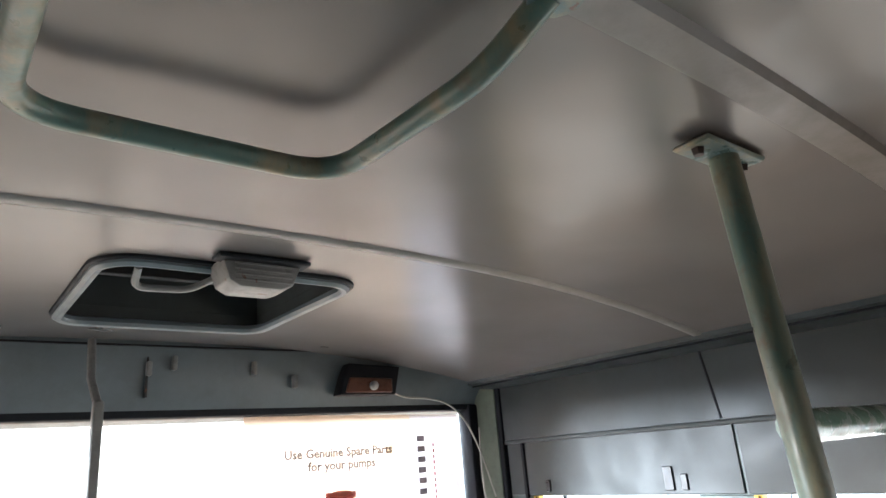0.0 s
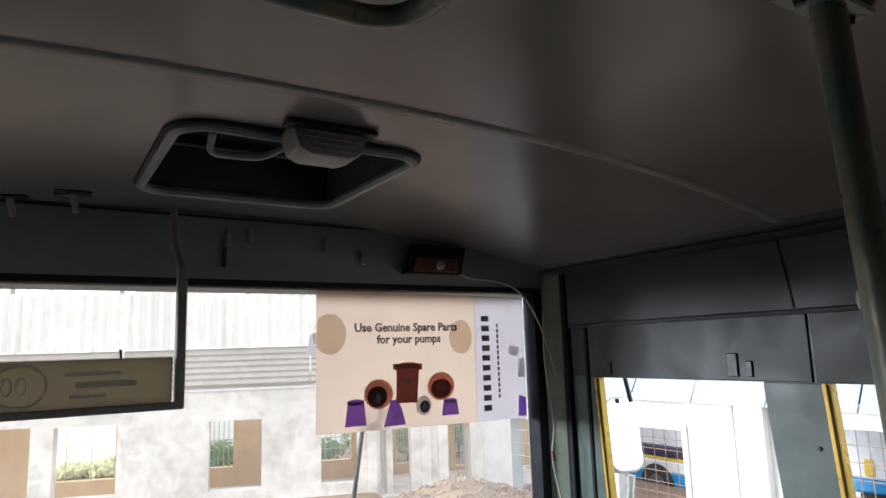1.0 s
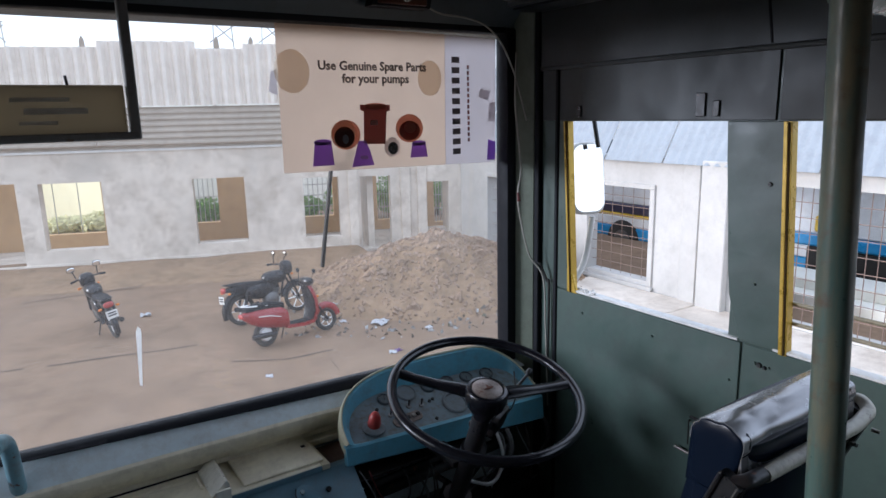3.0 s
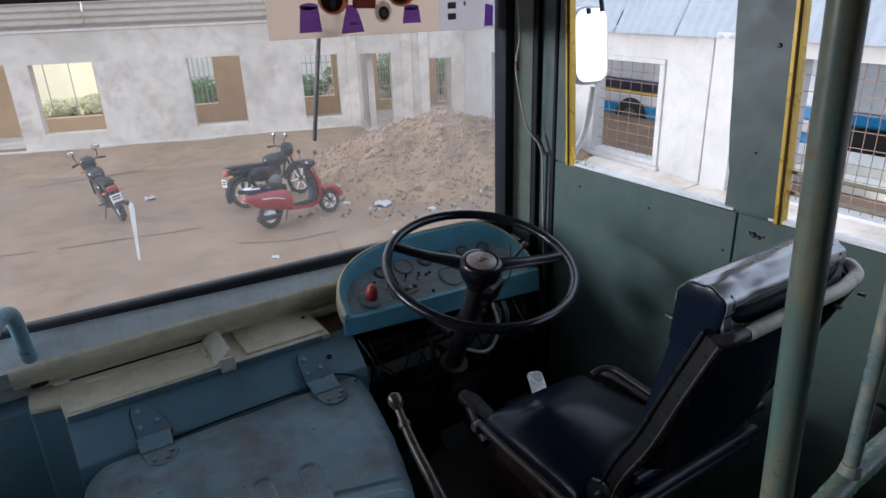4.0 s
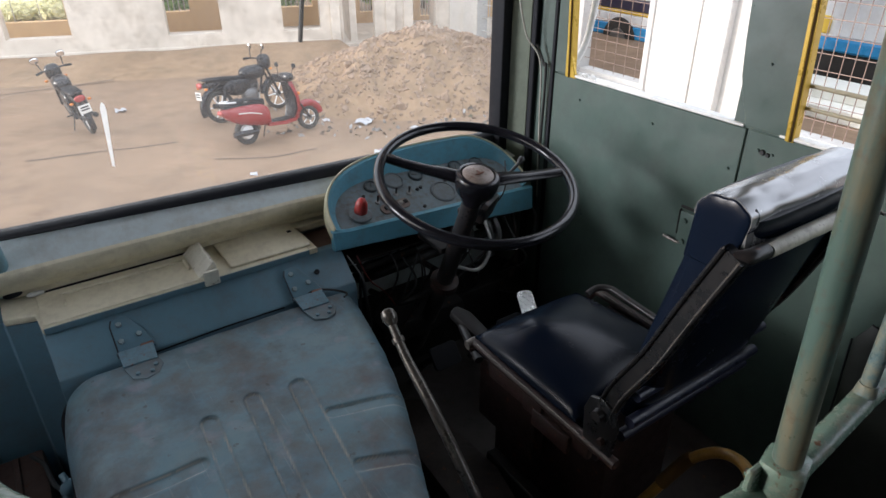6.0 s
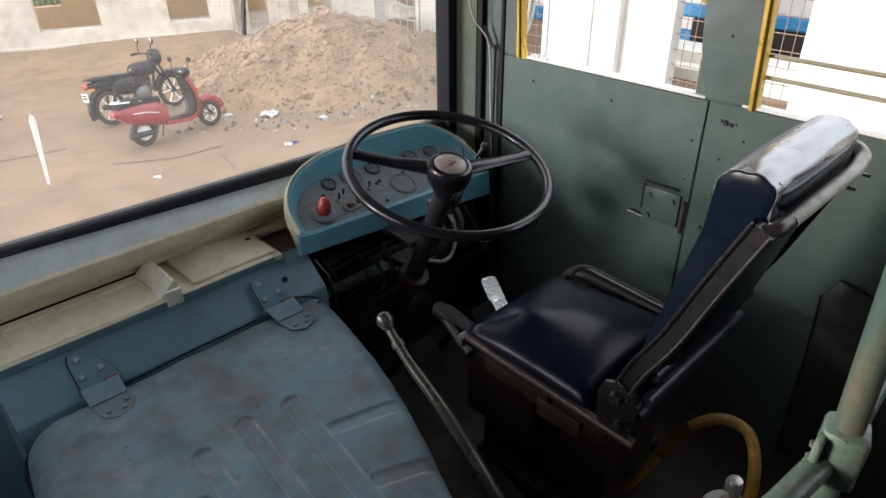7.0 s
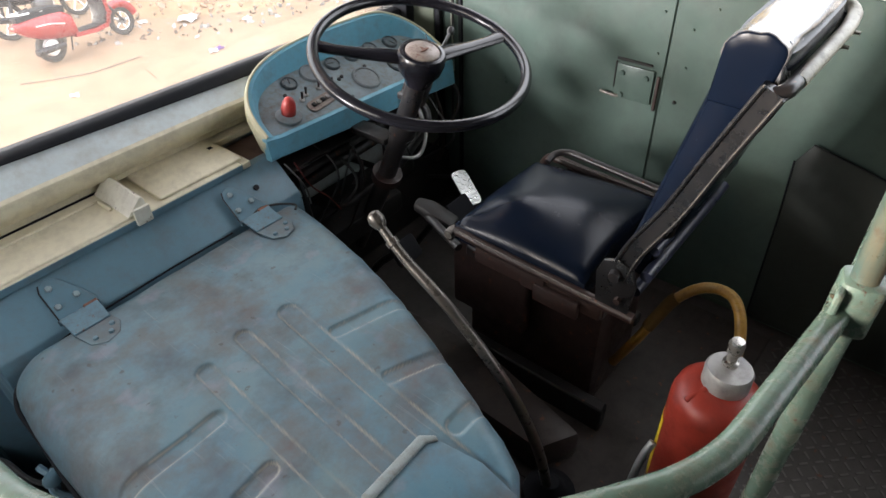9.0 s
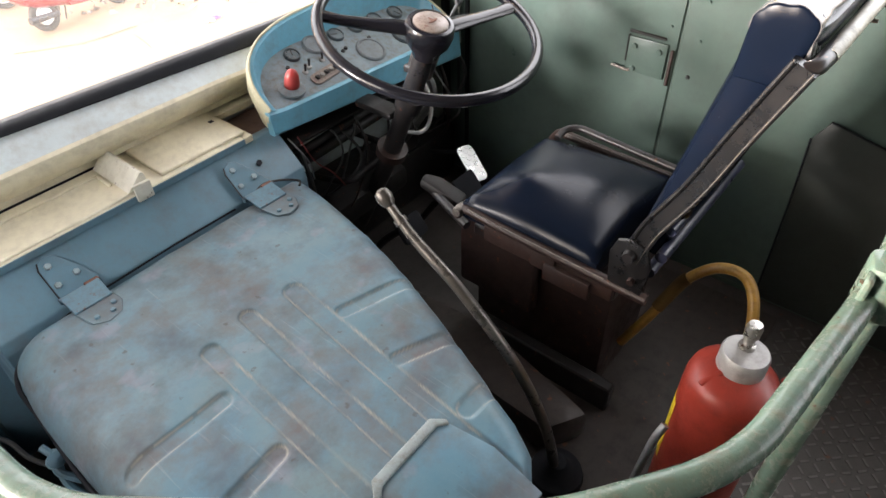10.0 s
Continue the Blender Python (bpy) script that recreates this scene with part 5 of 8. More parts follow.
part("heel_hinge", box((1.58, 1.74, 0.0), (1.66, 1.80, 0.115), 0.006, 1), "black", acc)
for px in (1.17, 1.42):
    ped = thing("floor_pedal", "black worn clutch or brake pedal", "pedal", None, "floor pedals")
    part("pad", prism(round_rect(-0.045, -0.035, 0.045, 0.035, 0.012), 0.012, None, frame_m((px, 1.75, 0.26), (1, 0, 0), (0, -0.75, 0.65)), 0.003, 1), "rubber", ped)
    part("arm", tube(fillet([(px, 1.765, 0.255), (px, 1.86, 0.16), (px, 1.95, 0.02)], 0.05), 0.012, 10), "black", ped)

# gear lever
gear = thing("gear_lever", "long bent worn steel gear lever", "gear lever")
gp = smooth_path([(0.867, 1.512, 0.640), (0.861, 1.44, 0.59), (0.858, 1.325, 0.522), (0.870, 1.20, 0.385), (0.896, 1.130, 0.205), (0.930, 1.105, 0.0)], 8)
part("rod", tube(gp, 0.0125, 14, None, False, [0.0088 + 0.003 * min(1, k / 12) for k in range(len(gp))]), "lever_steel", gear)
part("knob", lathe([(0.008, -0.022), (0.014, -0.014), (0.0175, 0.0), (0.014, 0.013), (0.006, 0.018), (0.001, 0.0185)], 20, None, frame_m((0.868, 1.522, 0.650), (1, 0, 0), (0.05, 0.75, 0.6))), "lever_steel", gear, "round worn steel knob")
part("collar", tube([gp[4], gp[5]], 0.0135, 14), "lever_steel", gear)
part("floor_boot", lathe([(0.065, 0.0), (0.06, 0.02), (0.04, 0.03), (0.03, 0.045), (0.02, 0.055)], 20, None, pose(0.930, 1.105, 0)), "rubber", gear, "black rubber boot")

# ---------------------------------------------------------------- driver's seat
seat = thing("driver_seat", "navy vinyl driver's seat with glossy grey-topped backrest on a rusty base", "seat")
own = bmesh.new()
NXs, NYs = 22, 22
X0, X1, Y0, Y1 = 1.088, 1.450, 1.165, 1.502
rows = []
for k in range(NYs + 1):
    row = []
    for i in range(NXs + 1):
        u, v = i / NXs, k / NYs
        x, yy = X0 + (X1 - X0) * u, Y0 + (Y1 - Y0) * v
        e = min(u, 1 - u, v, 1 - v)
        x -= 0.030 * u * v
        z = 0.516 + 0.016 * (1 - (1 - min(e / 0.07, 1)) ** 2.2) + 0.034 * (1 - abs(2 * u - 1) ** 2.2) * (1 - abs(2 * v - 1) ** 2.2)
        z += 0.003 * noise.noise(Vector((x * 7, yy * 7, 0.3))) + 0.012 * math.exp(-((u - 0.30) ** 2 + (v - 0.72) ** 2) / 0.03)
        row.append(own.verts.new((x, yy, z)))
    rows.append(row)
for r0, r1 in zip(rows, rows[1:]):
    for i in range(NXs):
        own.faces.new((r0[i], r0[i + 1], r1[i + 1], r1[i]))
rimv = [*rows[0], *[r[-1] for r in rows[1:]], *reversed(rows[-1][:-1]), *reversed([r[0] for r in rows[1:-1]])]
lowv = [own.verts.new((v.co.x, v.co.y, 0.475)) for v in rimv]
for i in range(len(rimv)):
    j = (i + 1) % len(rimv)
    own.faces.new((rimv[i], lowv[i], lowv[j], rimv[j]))
own.faces.new(lowv)
part("cushion", own, "vinyl", seat, "shiny navy vinyl cushion", 60)
for xf in (1.082, 1.490):
    part("seat_frame", tube(fillet([(xf, 1.05 if xf < 1.3 else 1.13, 0.492), (xf, 1.40, 0.500), (xf + 0.004, 1.50, 0.503), (xf + 0.010, 1.52, 0.47)], 0.03), 0.0115, 10), "brown", seat, "rusty tubular seat frame")
    part("worn_edge", tube([(xf - 0.008, 1.14, 0.5025), (xf - 0.008, 1.40, 0.5100), (xf - 0.005, 1.48, 0.5118)], 0.0013, 6), "worn_edge", seat)
part("front_lug", lathe([(0.011, -0.02), (0.014, 0), (0.011, 0.02)], 12, None, pose(1.086, 1.505, 0.497, 0, 90, 0)), "worn_edge", seat)
part("arm_rail", tube(fillet([(1.462, 1.10, 0.535), (1.470, 1.35, 0.545), (1.478, 1.435, 0.545), (1.458, 1.464, 0.542), (1.425, 1.466, 0.53)], 0.03), 0.009, 10), "black", seat, "black side rail")
for x0, x1 in ((1.083, 1.099), (1.478, 1.494)):
    part("side_bracket", box((x0, 1.12, 0.44), (x1, 1.44, 0.49), 0.004, 2), "brown", seat)
part("side_clip", box((1.074, 1.25, 0.445), (1.086, 1.31, 0.50), 0.004, 2), "brown", seat)
# backrest cushion
bl, br = 1.130, 1.470
secs = []
for t, th in ((0.0, 0.060), (0.15, 0.066), (0.5, 0.076), (0.85, 0.086), (0.96, 0.088), (1.0, 0.084)):
    yf, zf = 1.125 + (1.018 - 1.125) * t, 0.575 + (1.055 - 0.575) * t
    nf = Vector((0, 0.976, 0.218))
    c = Vector((0, yf, zf)) - nf * (th / 2 + 0.003)
    ring = []
    for k in range(28):
        a = 2 * math.pi * k / 28
        ca, sa = math.cos(a), math.sin(a)
        sgn = lambda q: (abs(q) ** 0.32) * (1 if q >= 0 else -1)
        x = (bl + br) / 2 + (br - bl) / 2 * sgn(ca)
        d = th / 2 * sgn(sa) * (1 + 0.10 * (1 - abs(ca)))
        ring.append(Vector((x, c.y, c.z)) + nf * d)
    secs.append(ring)
part("backrest", loft(secs), "vinyl", seat, "navy vinyl backrest cushion", 60)
# glossy cover pulled over the top
secs = []
for k in range(73):
    x = bl + (br - bl) * k / 72
    outer = []
    for q in range(27):
        a = radians(-24 + 226 * q / 26)
        fold = 0.0030 * noise.noise(Vector((x * 8, a * 1.6, 2.0))) - 0.0022 * max(0.0, 1 - abs(noise.noise(Vector((x * 5, a * 2.4, 5.0)))) * 5)
        ry, rz = (0.049 if a > 1.57 else 0.044) + fold, 0.036 + fold
        outer.append(Vector((x, 0.983 + ry * math.cos(a), 1.032 + rz * math.sin(a) - 0.10 * (ry * math.cos(a)))))
    # hem hanging down at the back
    hem = 0.985 + 0.004 * math.sin(x * 50)
    outer += [Vector((x, 0.934, hem)), Vector((x, 0.945, hem))]
    secs.append(outer)
part("top_cover", loft(secs), "silver", seat, "wrinkled shiny dark grey vinyl top cover", 70)
mid = Vector((0, 0.975, 1.012))
for xe, sg, ring in ((bl, -1, secs[0]), (br, 1, secs[-1])):
    own = loft([[Vector((xe + sg * dx, mid.y + (v.y - mid.y) * f, mid.z + (v.z - mid.z) * f)) for v in [Vector((0, 1.031, 0.945)), *[v for v in ring if v.z > 1.030], Vector((0, 0.950, 0.945))]] for dx, f in ((-0.02, 0.985), (-0.002, 0.985), (0.0005, 0.965), (0.002, 0.90), (0.003, 0.6))])
    part("backrest_end", own, "vinyl", seat, "rounded navy end of the backrest", 60)
# backrest frame
for xs_, mat in ((1.104, "seat_black"), (1.488, "seat_black")):
    pts = smooth_path([(xs_ - 0.012, 1.098, 0.575), (xs_ - 0.012, 1.075, 0.655), (xs_ - 0.006, 1.025, 0.76), (xs_, 0.98, 0.88), (xs_ + 0.004, 0.932, 1.000)], 6)
    rings = []
    for i, q in enumerate(pts):
        d = (pts[min(i + 1, len(pts) - 1)] - pts[max(i - 1, 0)]).normalized()
        nv = Vector((1, 0, 0)).cross(d).normalized()
        rings.append([q + Vector((sx_ * 0.010, 0, 0)) + nv * sn * 0.020 for sx_, sn in ((-0.6, -1), (0.6, -1), (1, -0.8), (1, 0.8), (0.6, 1), (-0.6, 1), (-1, 0.8), (-1, -0.8))])
    part("back_side_bar", loft(rings), mat, seat, "black channel-section side bar")
    lip = [r_[7] + Vector((-0.002, 0, 0)) for r_ in rings]
    part("lip", tube(lip, 0.0042, 8), "seat_black", seat, "rolled lip of the side bar")
    part("lip", tube([r_[6] + Vector((-0.002, 0, 0)) for r_ in rings], 0.0042, 8), "seat_black", seat)
    part("worn_edge", tube([v + Vector((-0.002, -0.001, 0.0036)) for v in lip], 0.0012, 6), "worn_edge", seat, "paint worn off along the bar's edge")
    part("worn_edge", tube([r_[6] + Vector((-0.005, 0.0, 0.0032)) for r_ in rings], 0.0011, 6), "worn_edge", seat)
    if xs_ < 1.3:
        part("pivot_plate", prism([(-0.035, -0.075), (0.035, -0.075), (0.042, 0.0), (0.03, 0.035), (0.0, 0.048), (-0.03, 0.035), (-0.042, 0.0)], 0.008, None, frame_m((xs_ - 0.028, 1.098, 0.575), (0, 1, 0), (1, 0, 0)), 0.002, 2), "seat_black", seat)
    if xs_ < 1.3:
        part("pivot_bolt", cyl((xs_ - 0.030, 1.098, 0.588), (xs_ - 0.042, 1.098, 0.588), 0.014, 0.011, 12), "black", seat)
    if xs_ < 1.3:
        part("stop_bolt", cyl((xs_ - 0.028, 1.085, 0.53), (xs_ - 0.038, 1.085, 0.53), 0.008, 0.007, 6), "brown", seat)
part("top_bar", tube(fillet([(1.106, 0.934, 0.990), (1.12, 0.920, 0.996), (1.28, 0.918, 0.992)], 0.02), 0.0125, 12), "black", seat, "black end of the top bar")
part("top_bar", tube(fillet([(1.16, 0.918, 0.995), (1.44, 0.916, 0.992), (1.50, 0.922, 1.000), (1.515, 0.95, 1.01), (1.495, 0.985, 0.99)], 0.025), 0.0125, 12), "bar_white", seat, "chipped cream end of the top bar")
for z, yv, r in ((0.655, 1.045, 0.010), (0.590, 1.05, 0.012), (0.545, 1.065, 0.012)):
    part("cross_bar", cyl((1.10, yv, z), (1.488, yv, z), r, None, 12), "bar_blue", seat, "dark blue cross bar")
part("back_panel", box((1.135, 0.0, 0.0), (1.465, 0.006, 0.36), 0.003, 1, None, Matrix.Translation((0, 1.062, 0.62)) @ pose(0, 0, 0, 12.6, 0, 0)), "black", seat, "black back sheet")
for xk in (1.42, 1.50):
    part("stud", cyl((xk, 0.915, 0.965), (xk, 0.903, 0.965), 0.004, 0.0035, 8), "steel", seat)
# base
part("pedestal", prism([(1.205, 1.16), (1.44, 1.16), (1.44, 1.53), (1.185, 1.53)], 0.40, None, pose(0, 0, 0.0), 0.012, 2), "brown", seat, "brown rusty pedestal box")
part("pedestal_patch", box((1.150, 1.34, 0.20), (1.186, 1.56, 0.42), 0.008, 2), "brown", seat)
for xs_ in (1.125, 1.43):
    part("runner", box((xs_, 1.13, 0.40), (xs_ + 0.03, 1.50, 0.43), 0.004, 1), "black", seat)
part("adjuster_box", box((1.070, 1.165, 0.425), (1.084, 1.275, 0.470), 0.004, 2), "brown", seat, "small brown adjuster box")
part("foot_rail", box((1.150, 1.10, 0.0), (1.185, 1.52, 0.085), 0.005, 1), "dark", seat)
part("foot_rail", box((1.445, 1.16, 0.10), (1.48, 1.52, 0.135), 0.005, 1), "dark", seat)
part("foot_rail", box((1.065, 1.16, 0.0), (1.095, 1.42, 0.050), 0.005, 1), "dark", seat)
part("lever", tube(fillet([(1.10, 1.50, 0.44), (1.13, 1.60, 0.45), (1.16, 1.68, 0.455)], 0.03), 0.011, 10), "black", seat, "black adjuster lever")
part("lever_grip", prism([(-0.028, -0.06), (0.022, -0.06), (0.03, 0.02), (0.012, 0.06), (-0.018, 0.055)], 0.03, None, frame_m((1.155, 1.625, 0.44), (1, 0.25, 0), (0.1, -0.35, 1)), 0.01, 2), "dark", seat, "dusty adjuster bracket")
solid("tunnel_plate", prism([(0.955, 1.16), (1.06, 1.10), (1.14, 1.45), (1.12, 1.80), (0.99, 1.88)], 0.10, None, pose(0, 0, 0.0), 0.02, 2), "grimy", "grimy dark brown gearbox cover plate on the floor", "floor plate")
# ---------------------------------------------------------------- grab rails and poles
PX_R, PY_R = 0.95, 0.745
rail = thing("guard_rail", "chipped green-grey pipe rail round the engine cover", "rail")
pts = [(PX_R, PY_R, 0.798), (0.62, 0.782, 0.80), (0.44, 0.91, 0.80), (0.15, 1.29, 0.80), (0.125, 1.60, 0.805)]
part("pipe", tube(fillet(pts, 0.075, 8), 0.0172, 16), "pipe", rail)
pts = [(0.125, 1.59, 0.805), (0.155, 2.02, 0.835), (0.196, 2.125, 0.845), (0.204, 2.20, 0.612)]
part("front_pipe", tube(fillet(pts, 0.075, 8), 0.018, 16), "rail_blue", rail, "light blue painted front end of the rail")
part("pipe", tube([(0.985, 0.738, 0.80), (1.17, 0.742, 0.838), (RW - 0.01, 0.745, 0.90)], 0.0172, 16), "pipe", rail, "blistered pale cross pipe")
part("foot_flange", cyl((0.2045, 2.196, 0.590), (0.204, 2.199, 0.614), 0.021, None, 18), "rubber", rail, "dark rusted foot")
part("wall_flange", cyl((RW - 0.016, 0.745, 0.90), (RW - 0.006, 0.745, 0.90), 0.045, None, 18), "pipe", rail)
pole = thing("grab_pole", "worn blue-green floor-to-ceiling grab pole", "pole")
PX, PY = 0.968, 0.735
TX, TY = 0.947, 0.775
zc = roof_z(TX)
part("upper_pipe", cyl((PX, PY, 0.85), (TX, TY, zc - 0.012), 0.0175, None, 20), "pole", pole)
part("lower_pipe", cyl((PX, PY, 0.0), (PX, PY, 0.845), 0.0185, None, 20), "pipe", pole, "green lower pipe")
part("ceiling_plate", box((TX - 0.070, TY - 0.024, zc - 0.011), (TX + 0.058, TY + 0.024, zc - 0.004), 0.003, 1), "pipe_blue", pole)
for xb in (TX - 0.055, TX + 0.042):
    part("plate_bolt", cyl((xb, TY, zc - 0.012), (xb, TY, zc - 0.020), 0.008, 0.006, 6), "brown", pole, "rusty bolt")
part("floor_flange", cyl((PX, PY, 0.0), (PX, PY, 0.008), 0.045, None, 20), "pipe", pole)
part("clamp", prism([(-0.024, -0.026), (0.024, -0.026), (0.030, 0.0), (0.022, 0.026), (-0.022, 0.026), (-0.030, 0.0)], 0.085, None, pose(PX, PY, 0.768, 0, 0, 15), 0.007, 2), "pipe", pole, "bolted green clamp sleeve")
part("clamp_ear", box((PX - 0.048, PY + 0.012, 0.775), (PX - 0.018, PY + 0.022, 0.846), 0.003, 1), "pipe", pole)
for dz in (0.014, 0.036, 0.058):
    part("clamp_bolt", cyl((PX - 0.036, PY + 0.020, 0.775 + dz), (PX - 0.038, PY + 0.027, 0.775 + dz), 0.0055, 0.005, 6), "pipe", pole)
thin = thing("partition_frame", "thin blue-green post and top pipe behind the driver", "partition")
part("post", cyl((1.17, 0.742, 0.855), (1.20, 0.760, 1.625), 0.0105, None, 14), "pipe_blue", thin)
part("weld", cyl((1.17, 0.742, 0.850), (1.17, 0.742, 0.868), 0.015, 0.012, 14), "pipe_blue", thin)
part("top_pipe", tube([(0.952, 0.768, 1.640), (1.25, 0.775, 1.640), (RW - 0.012, 0.79, 1.640)], 0.0185, 14), "pipe", thin)

hz = 1.928
hoop = thing("ceiling_rail", "bent blue-green pipe handrail under the ceiling", "handrail")
pts = [(0.252, 0.20, roof_z(0.25) - 0.004), (0.252, 0.28, hz), (0.248, 0.990, hz), (0.540, 0.988, hz), (0.553, 0.76, hz), (0.560, 0.69, roof_z(0.55) - 0.008)]
part("pipe", tube(fillet(pts, 0.055, 8), 0.0115, 16), "pole", hoop)
part("flange", cyl((0.561, 0.685, roof_z(0.55) - 0.016), (0.561, 0.685, roof_z(0.55) - 0.008), 0.022, None, 16), "pipe_blue", hoop)

# ---------------------------------------------------------------- fire extinguisher
ext = thing("fire_extinguisher", "red cylinder with grey cap and valve standing on the floor", "extinguisher")
em = pose(1.028, 0.852, 0.0)
part("cylinder", lathe([(0.066, 0.004), (0.078, 0.008), (0.081, 0.03), (0.081, 0.430), (0.0805, 0.452), (0.076, 0.470), (0.064, 0.482), (0.048, 0.489), (0.040, 0.491)], 40, None, em), "red", ext)
part("shoulder_rib", prism([(-0.008, 0), (0.008, 0), (0.006, 0.012), (-0.006, 0.012)], 0.055, None, em @ frame_m((-0.055, 0.040, 0.470), (0.5, 0.8, 0), (0.8, -0.5, 0.3)), 0.004, 2), "red", ext)
part("shoulder_rib", prism([(-0.008, 0), (0.008, 0), (0.006, 0.012), (-0.006, 0.012)], 0.055, None, em @ frame_m((0.035, -0.07, 0.470), (0.5, 0.8, 0), (0.8, -0.5, 0.3)), 0.004, 2), "red", ext)
cp = part("cap", lathe([(0.040, 0.484), (0.041, 0.490), (0.041, 0.524), (0.038, 0.529), (0.001, 0.530)], 36, None, em @ pose(0.012, 0, 0)), "dull_alu", ext, "grey metal screw cap")
part("valve", lathe([(0.014, 0.528), (0.014, 0.536), (0.009, 0.538), (0.009, 0.556), (0.013, 0.558), (0.014, 0.578), (0.011, 0.586), (0.001, 0.587)], 20, None, em @ pose(0.022, 0.004, 0.0)), "steel", cp)
own = bmesh.new()
loops = []
for zz in (0.20, 0.38):
    loops.append([em @ Vector((0.0815 * math.cos(a), 0.0815 * math.sin(a), zz)) for a in (radians(62 + 6 * k) for k in range(11))])
loft(loops, own, False, False)
bmesh.ops.solidify(own, geom=own.faces[:], thickness=0.0008)
lab = part("label", own, "yellow", ext, "yellow printed label")
for zz in (0.22, 0.25, 0.28, 0.31):
    own = bmesh.new()
    loft([[em @ Vector((0.0828 * math.cos(a), 0.0828 * math.sin(a), z2)) for a in (radians(72 + 6 * k) for k in range(7))] for z2 in (zz, zz + 0.010)], own, False, False)
    part("print_bar", own, "ink", lab)
part("discharge_hose", tube(smooth_path([(0.945, 0.918, 0.36), (0.925, 0.925, 0.33), (0.912, 0.930, 0.26), (0.90, 0.94, 0.10)], 6), 0.008, 10), "dull_alu", ext, "grey discharge tube")
own = tube(smooth_path([(1.30, 1.15, 0.10), (1.315, 1.10, 0.22), (1.345, 1.06, 0.33), (1.37, 1.00, 0.395), (1.36, 0.93, 0.405), (1.31, 0.885, 0.34), (1.275, 0.875, 0.20), (1.26, 0.87, 0.02)], 8), 0.0125, 14)
hose = thing("yellow_hose", "stiff yellow-brown hose arching over the floor", "hose")
part("tube", own, "hose", hose)
part("sleeve", tube(smooth_path([(1.322, 1.09, 0.25), (1.345, 1.06, 0.33), (1.352, 1.048, 0.348)], 4), 0.0155, 14), "felt", hose, "dark brown taped joint")

# ---------------------------------------------------------------- things overhead
hatch = thing("roof_ventilator", "dark open roof ventilator hatch with pale rounded frame", "roof hatch")
zc = roof_z(0.63)
own = box((HX0 - 0.001, HY0 - 0.001, zc + 0.003), (HX1 + 0.001, HY1 + 0.001, zc + 0.12))
bmesh.ops.delete(own, geom=[f for f in own.faces if f.calc_center_median().z < zc + 0.01], context="FACES")
bmesh.ops.solidify(own, geom=own.faces[:], thickness=-0.012)
part("well", own, "grey", hatch, "dark inside of the ventilator")
ring = [Vector((x, yy, roof_z(x) - 0.004)) for x, yy in round_rect(HX0 - 0.004, HY0 - 0.004, HX1 + 0.004, HY1 + 0.004, 0.055, 8)]
part("frame_trim", tube(ring, 0.011, 8, None, True), "header", hatch, "pale grey rounded frame")
ring = [Vector((x, yy, roof_z(x) - 0.001)) for x, yy in round_rect(HX0 - 0.014, HY0 - 0.018, HX1 + 0.014, HY1 + 0.006, 0.065, 8)]
part("rubber_edge", tube(ring, 0.006, 8, None, True), "rubber", hatch)
part("lock_box", prism([(0, 0), (0.135, 0), (0.120, -0.038), (0.10, -0.046), (0.03, -0.046), (0.012, -0.036)], 0.07, None, frame_m((0.572, 1.475, zc - 0.004), (1, 0, 0), (0, -1, 0)), 0.004, 2), "bracket", hatch, "grey-brown lock box on the frame")
for k in range(4):
    part("lock_rib", box((0.592, 1.4035, zc - 0.040 + 0.009 * k), (0.690, 1.4065, zc - 0.036 + 0.009 * k), 0.001, 1), "bracket", hatch)
# black plate in place of the shade round the lock box
part("lock_shadow_plate", box((0.560, 1.385, zc - 0.010), (0.715, 1.42, zc - 0.002), 0.002, 1), "rubber", hatch)
part("handle", tube(fillet([(0.47, 1.49, zc - 0.01), (0.475, 1.54, zc - 0.03), (0.56, 1.53, zc - 0.03), (0.60, 1.48, zc - 0.012)], 0.02), 0.006, 8), "bracket", hatch, "bent wire handle")
for k in range(3):
    part("slat", box((HX0 + 0.01, 1.60 + 0.11 * k, zc + 0.07), (HX1 - 0.01, 1.62 + 0.11 * k, zc + 0.09), 0.002, 1), "dark", hatch)

sp = thing("front_lamp", "rusty open lamp box on the front panel", "lamp")
part("housing", prism([(1.175, 0.0), (1.365, 0.0), (1.385, 0.085), (1.205, 0.092)], 0.05, None, Matrix(((1, 0, 0, 0), (0, 0, -1, 2.172), (0, 1, 0, 1.828), (0, 0, 0, 1))), 0.004, 2), "rubber", sp, "black lamp housing")
part("reflector", prism([(1.190, 0.006), (1.350, 0.006), (1.350, 0.048), (1.205, 0.050)], 0.012, None, Matrix(((1, 0, 0, 0), (0, 0, -1, 2.126), (0, 1, 0, 1.828), (0, 0, 0, 1))), 0.003, 1), "copper", sp, "rusty copper reflector")
part("bulb", lathe([(0.004, -0.012), (0.013, 0.0), (0.013, 0.010), (0.004, 0.016)], 14, None, pose(1.275, 2.105, 1.852, 90, 0, 0)), "dull_alu", sp, "small pale bulb")
wire = tube(smooth_path([(1.36, 2.13, 1.835), (1.42, 2.15, 1.822), (1.52, 2.165, 1.818), (1.60, 2.17, 1.80), (1.66, 2.165, 1.75), (1.705, 2.15, 1.65), (1.74, 2.13, 1.50)], 6), 0.0028, 8)
solid("lamp_wire", wire, "wire", "thin pale wire hanging from the lamp box", "wire")
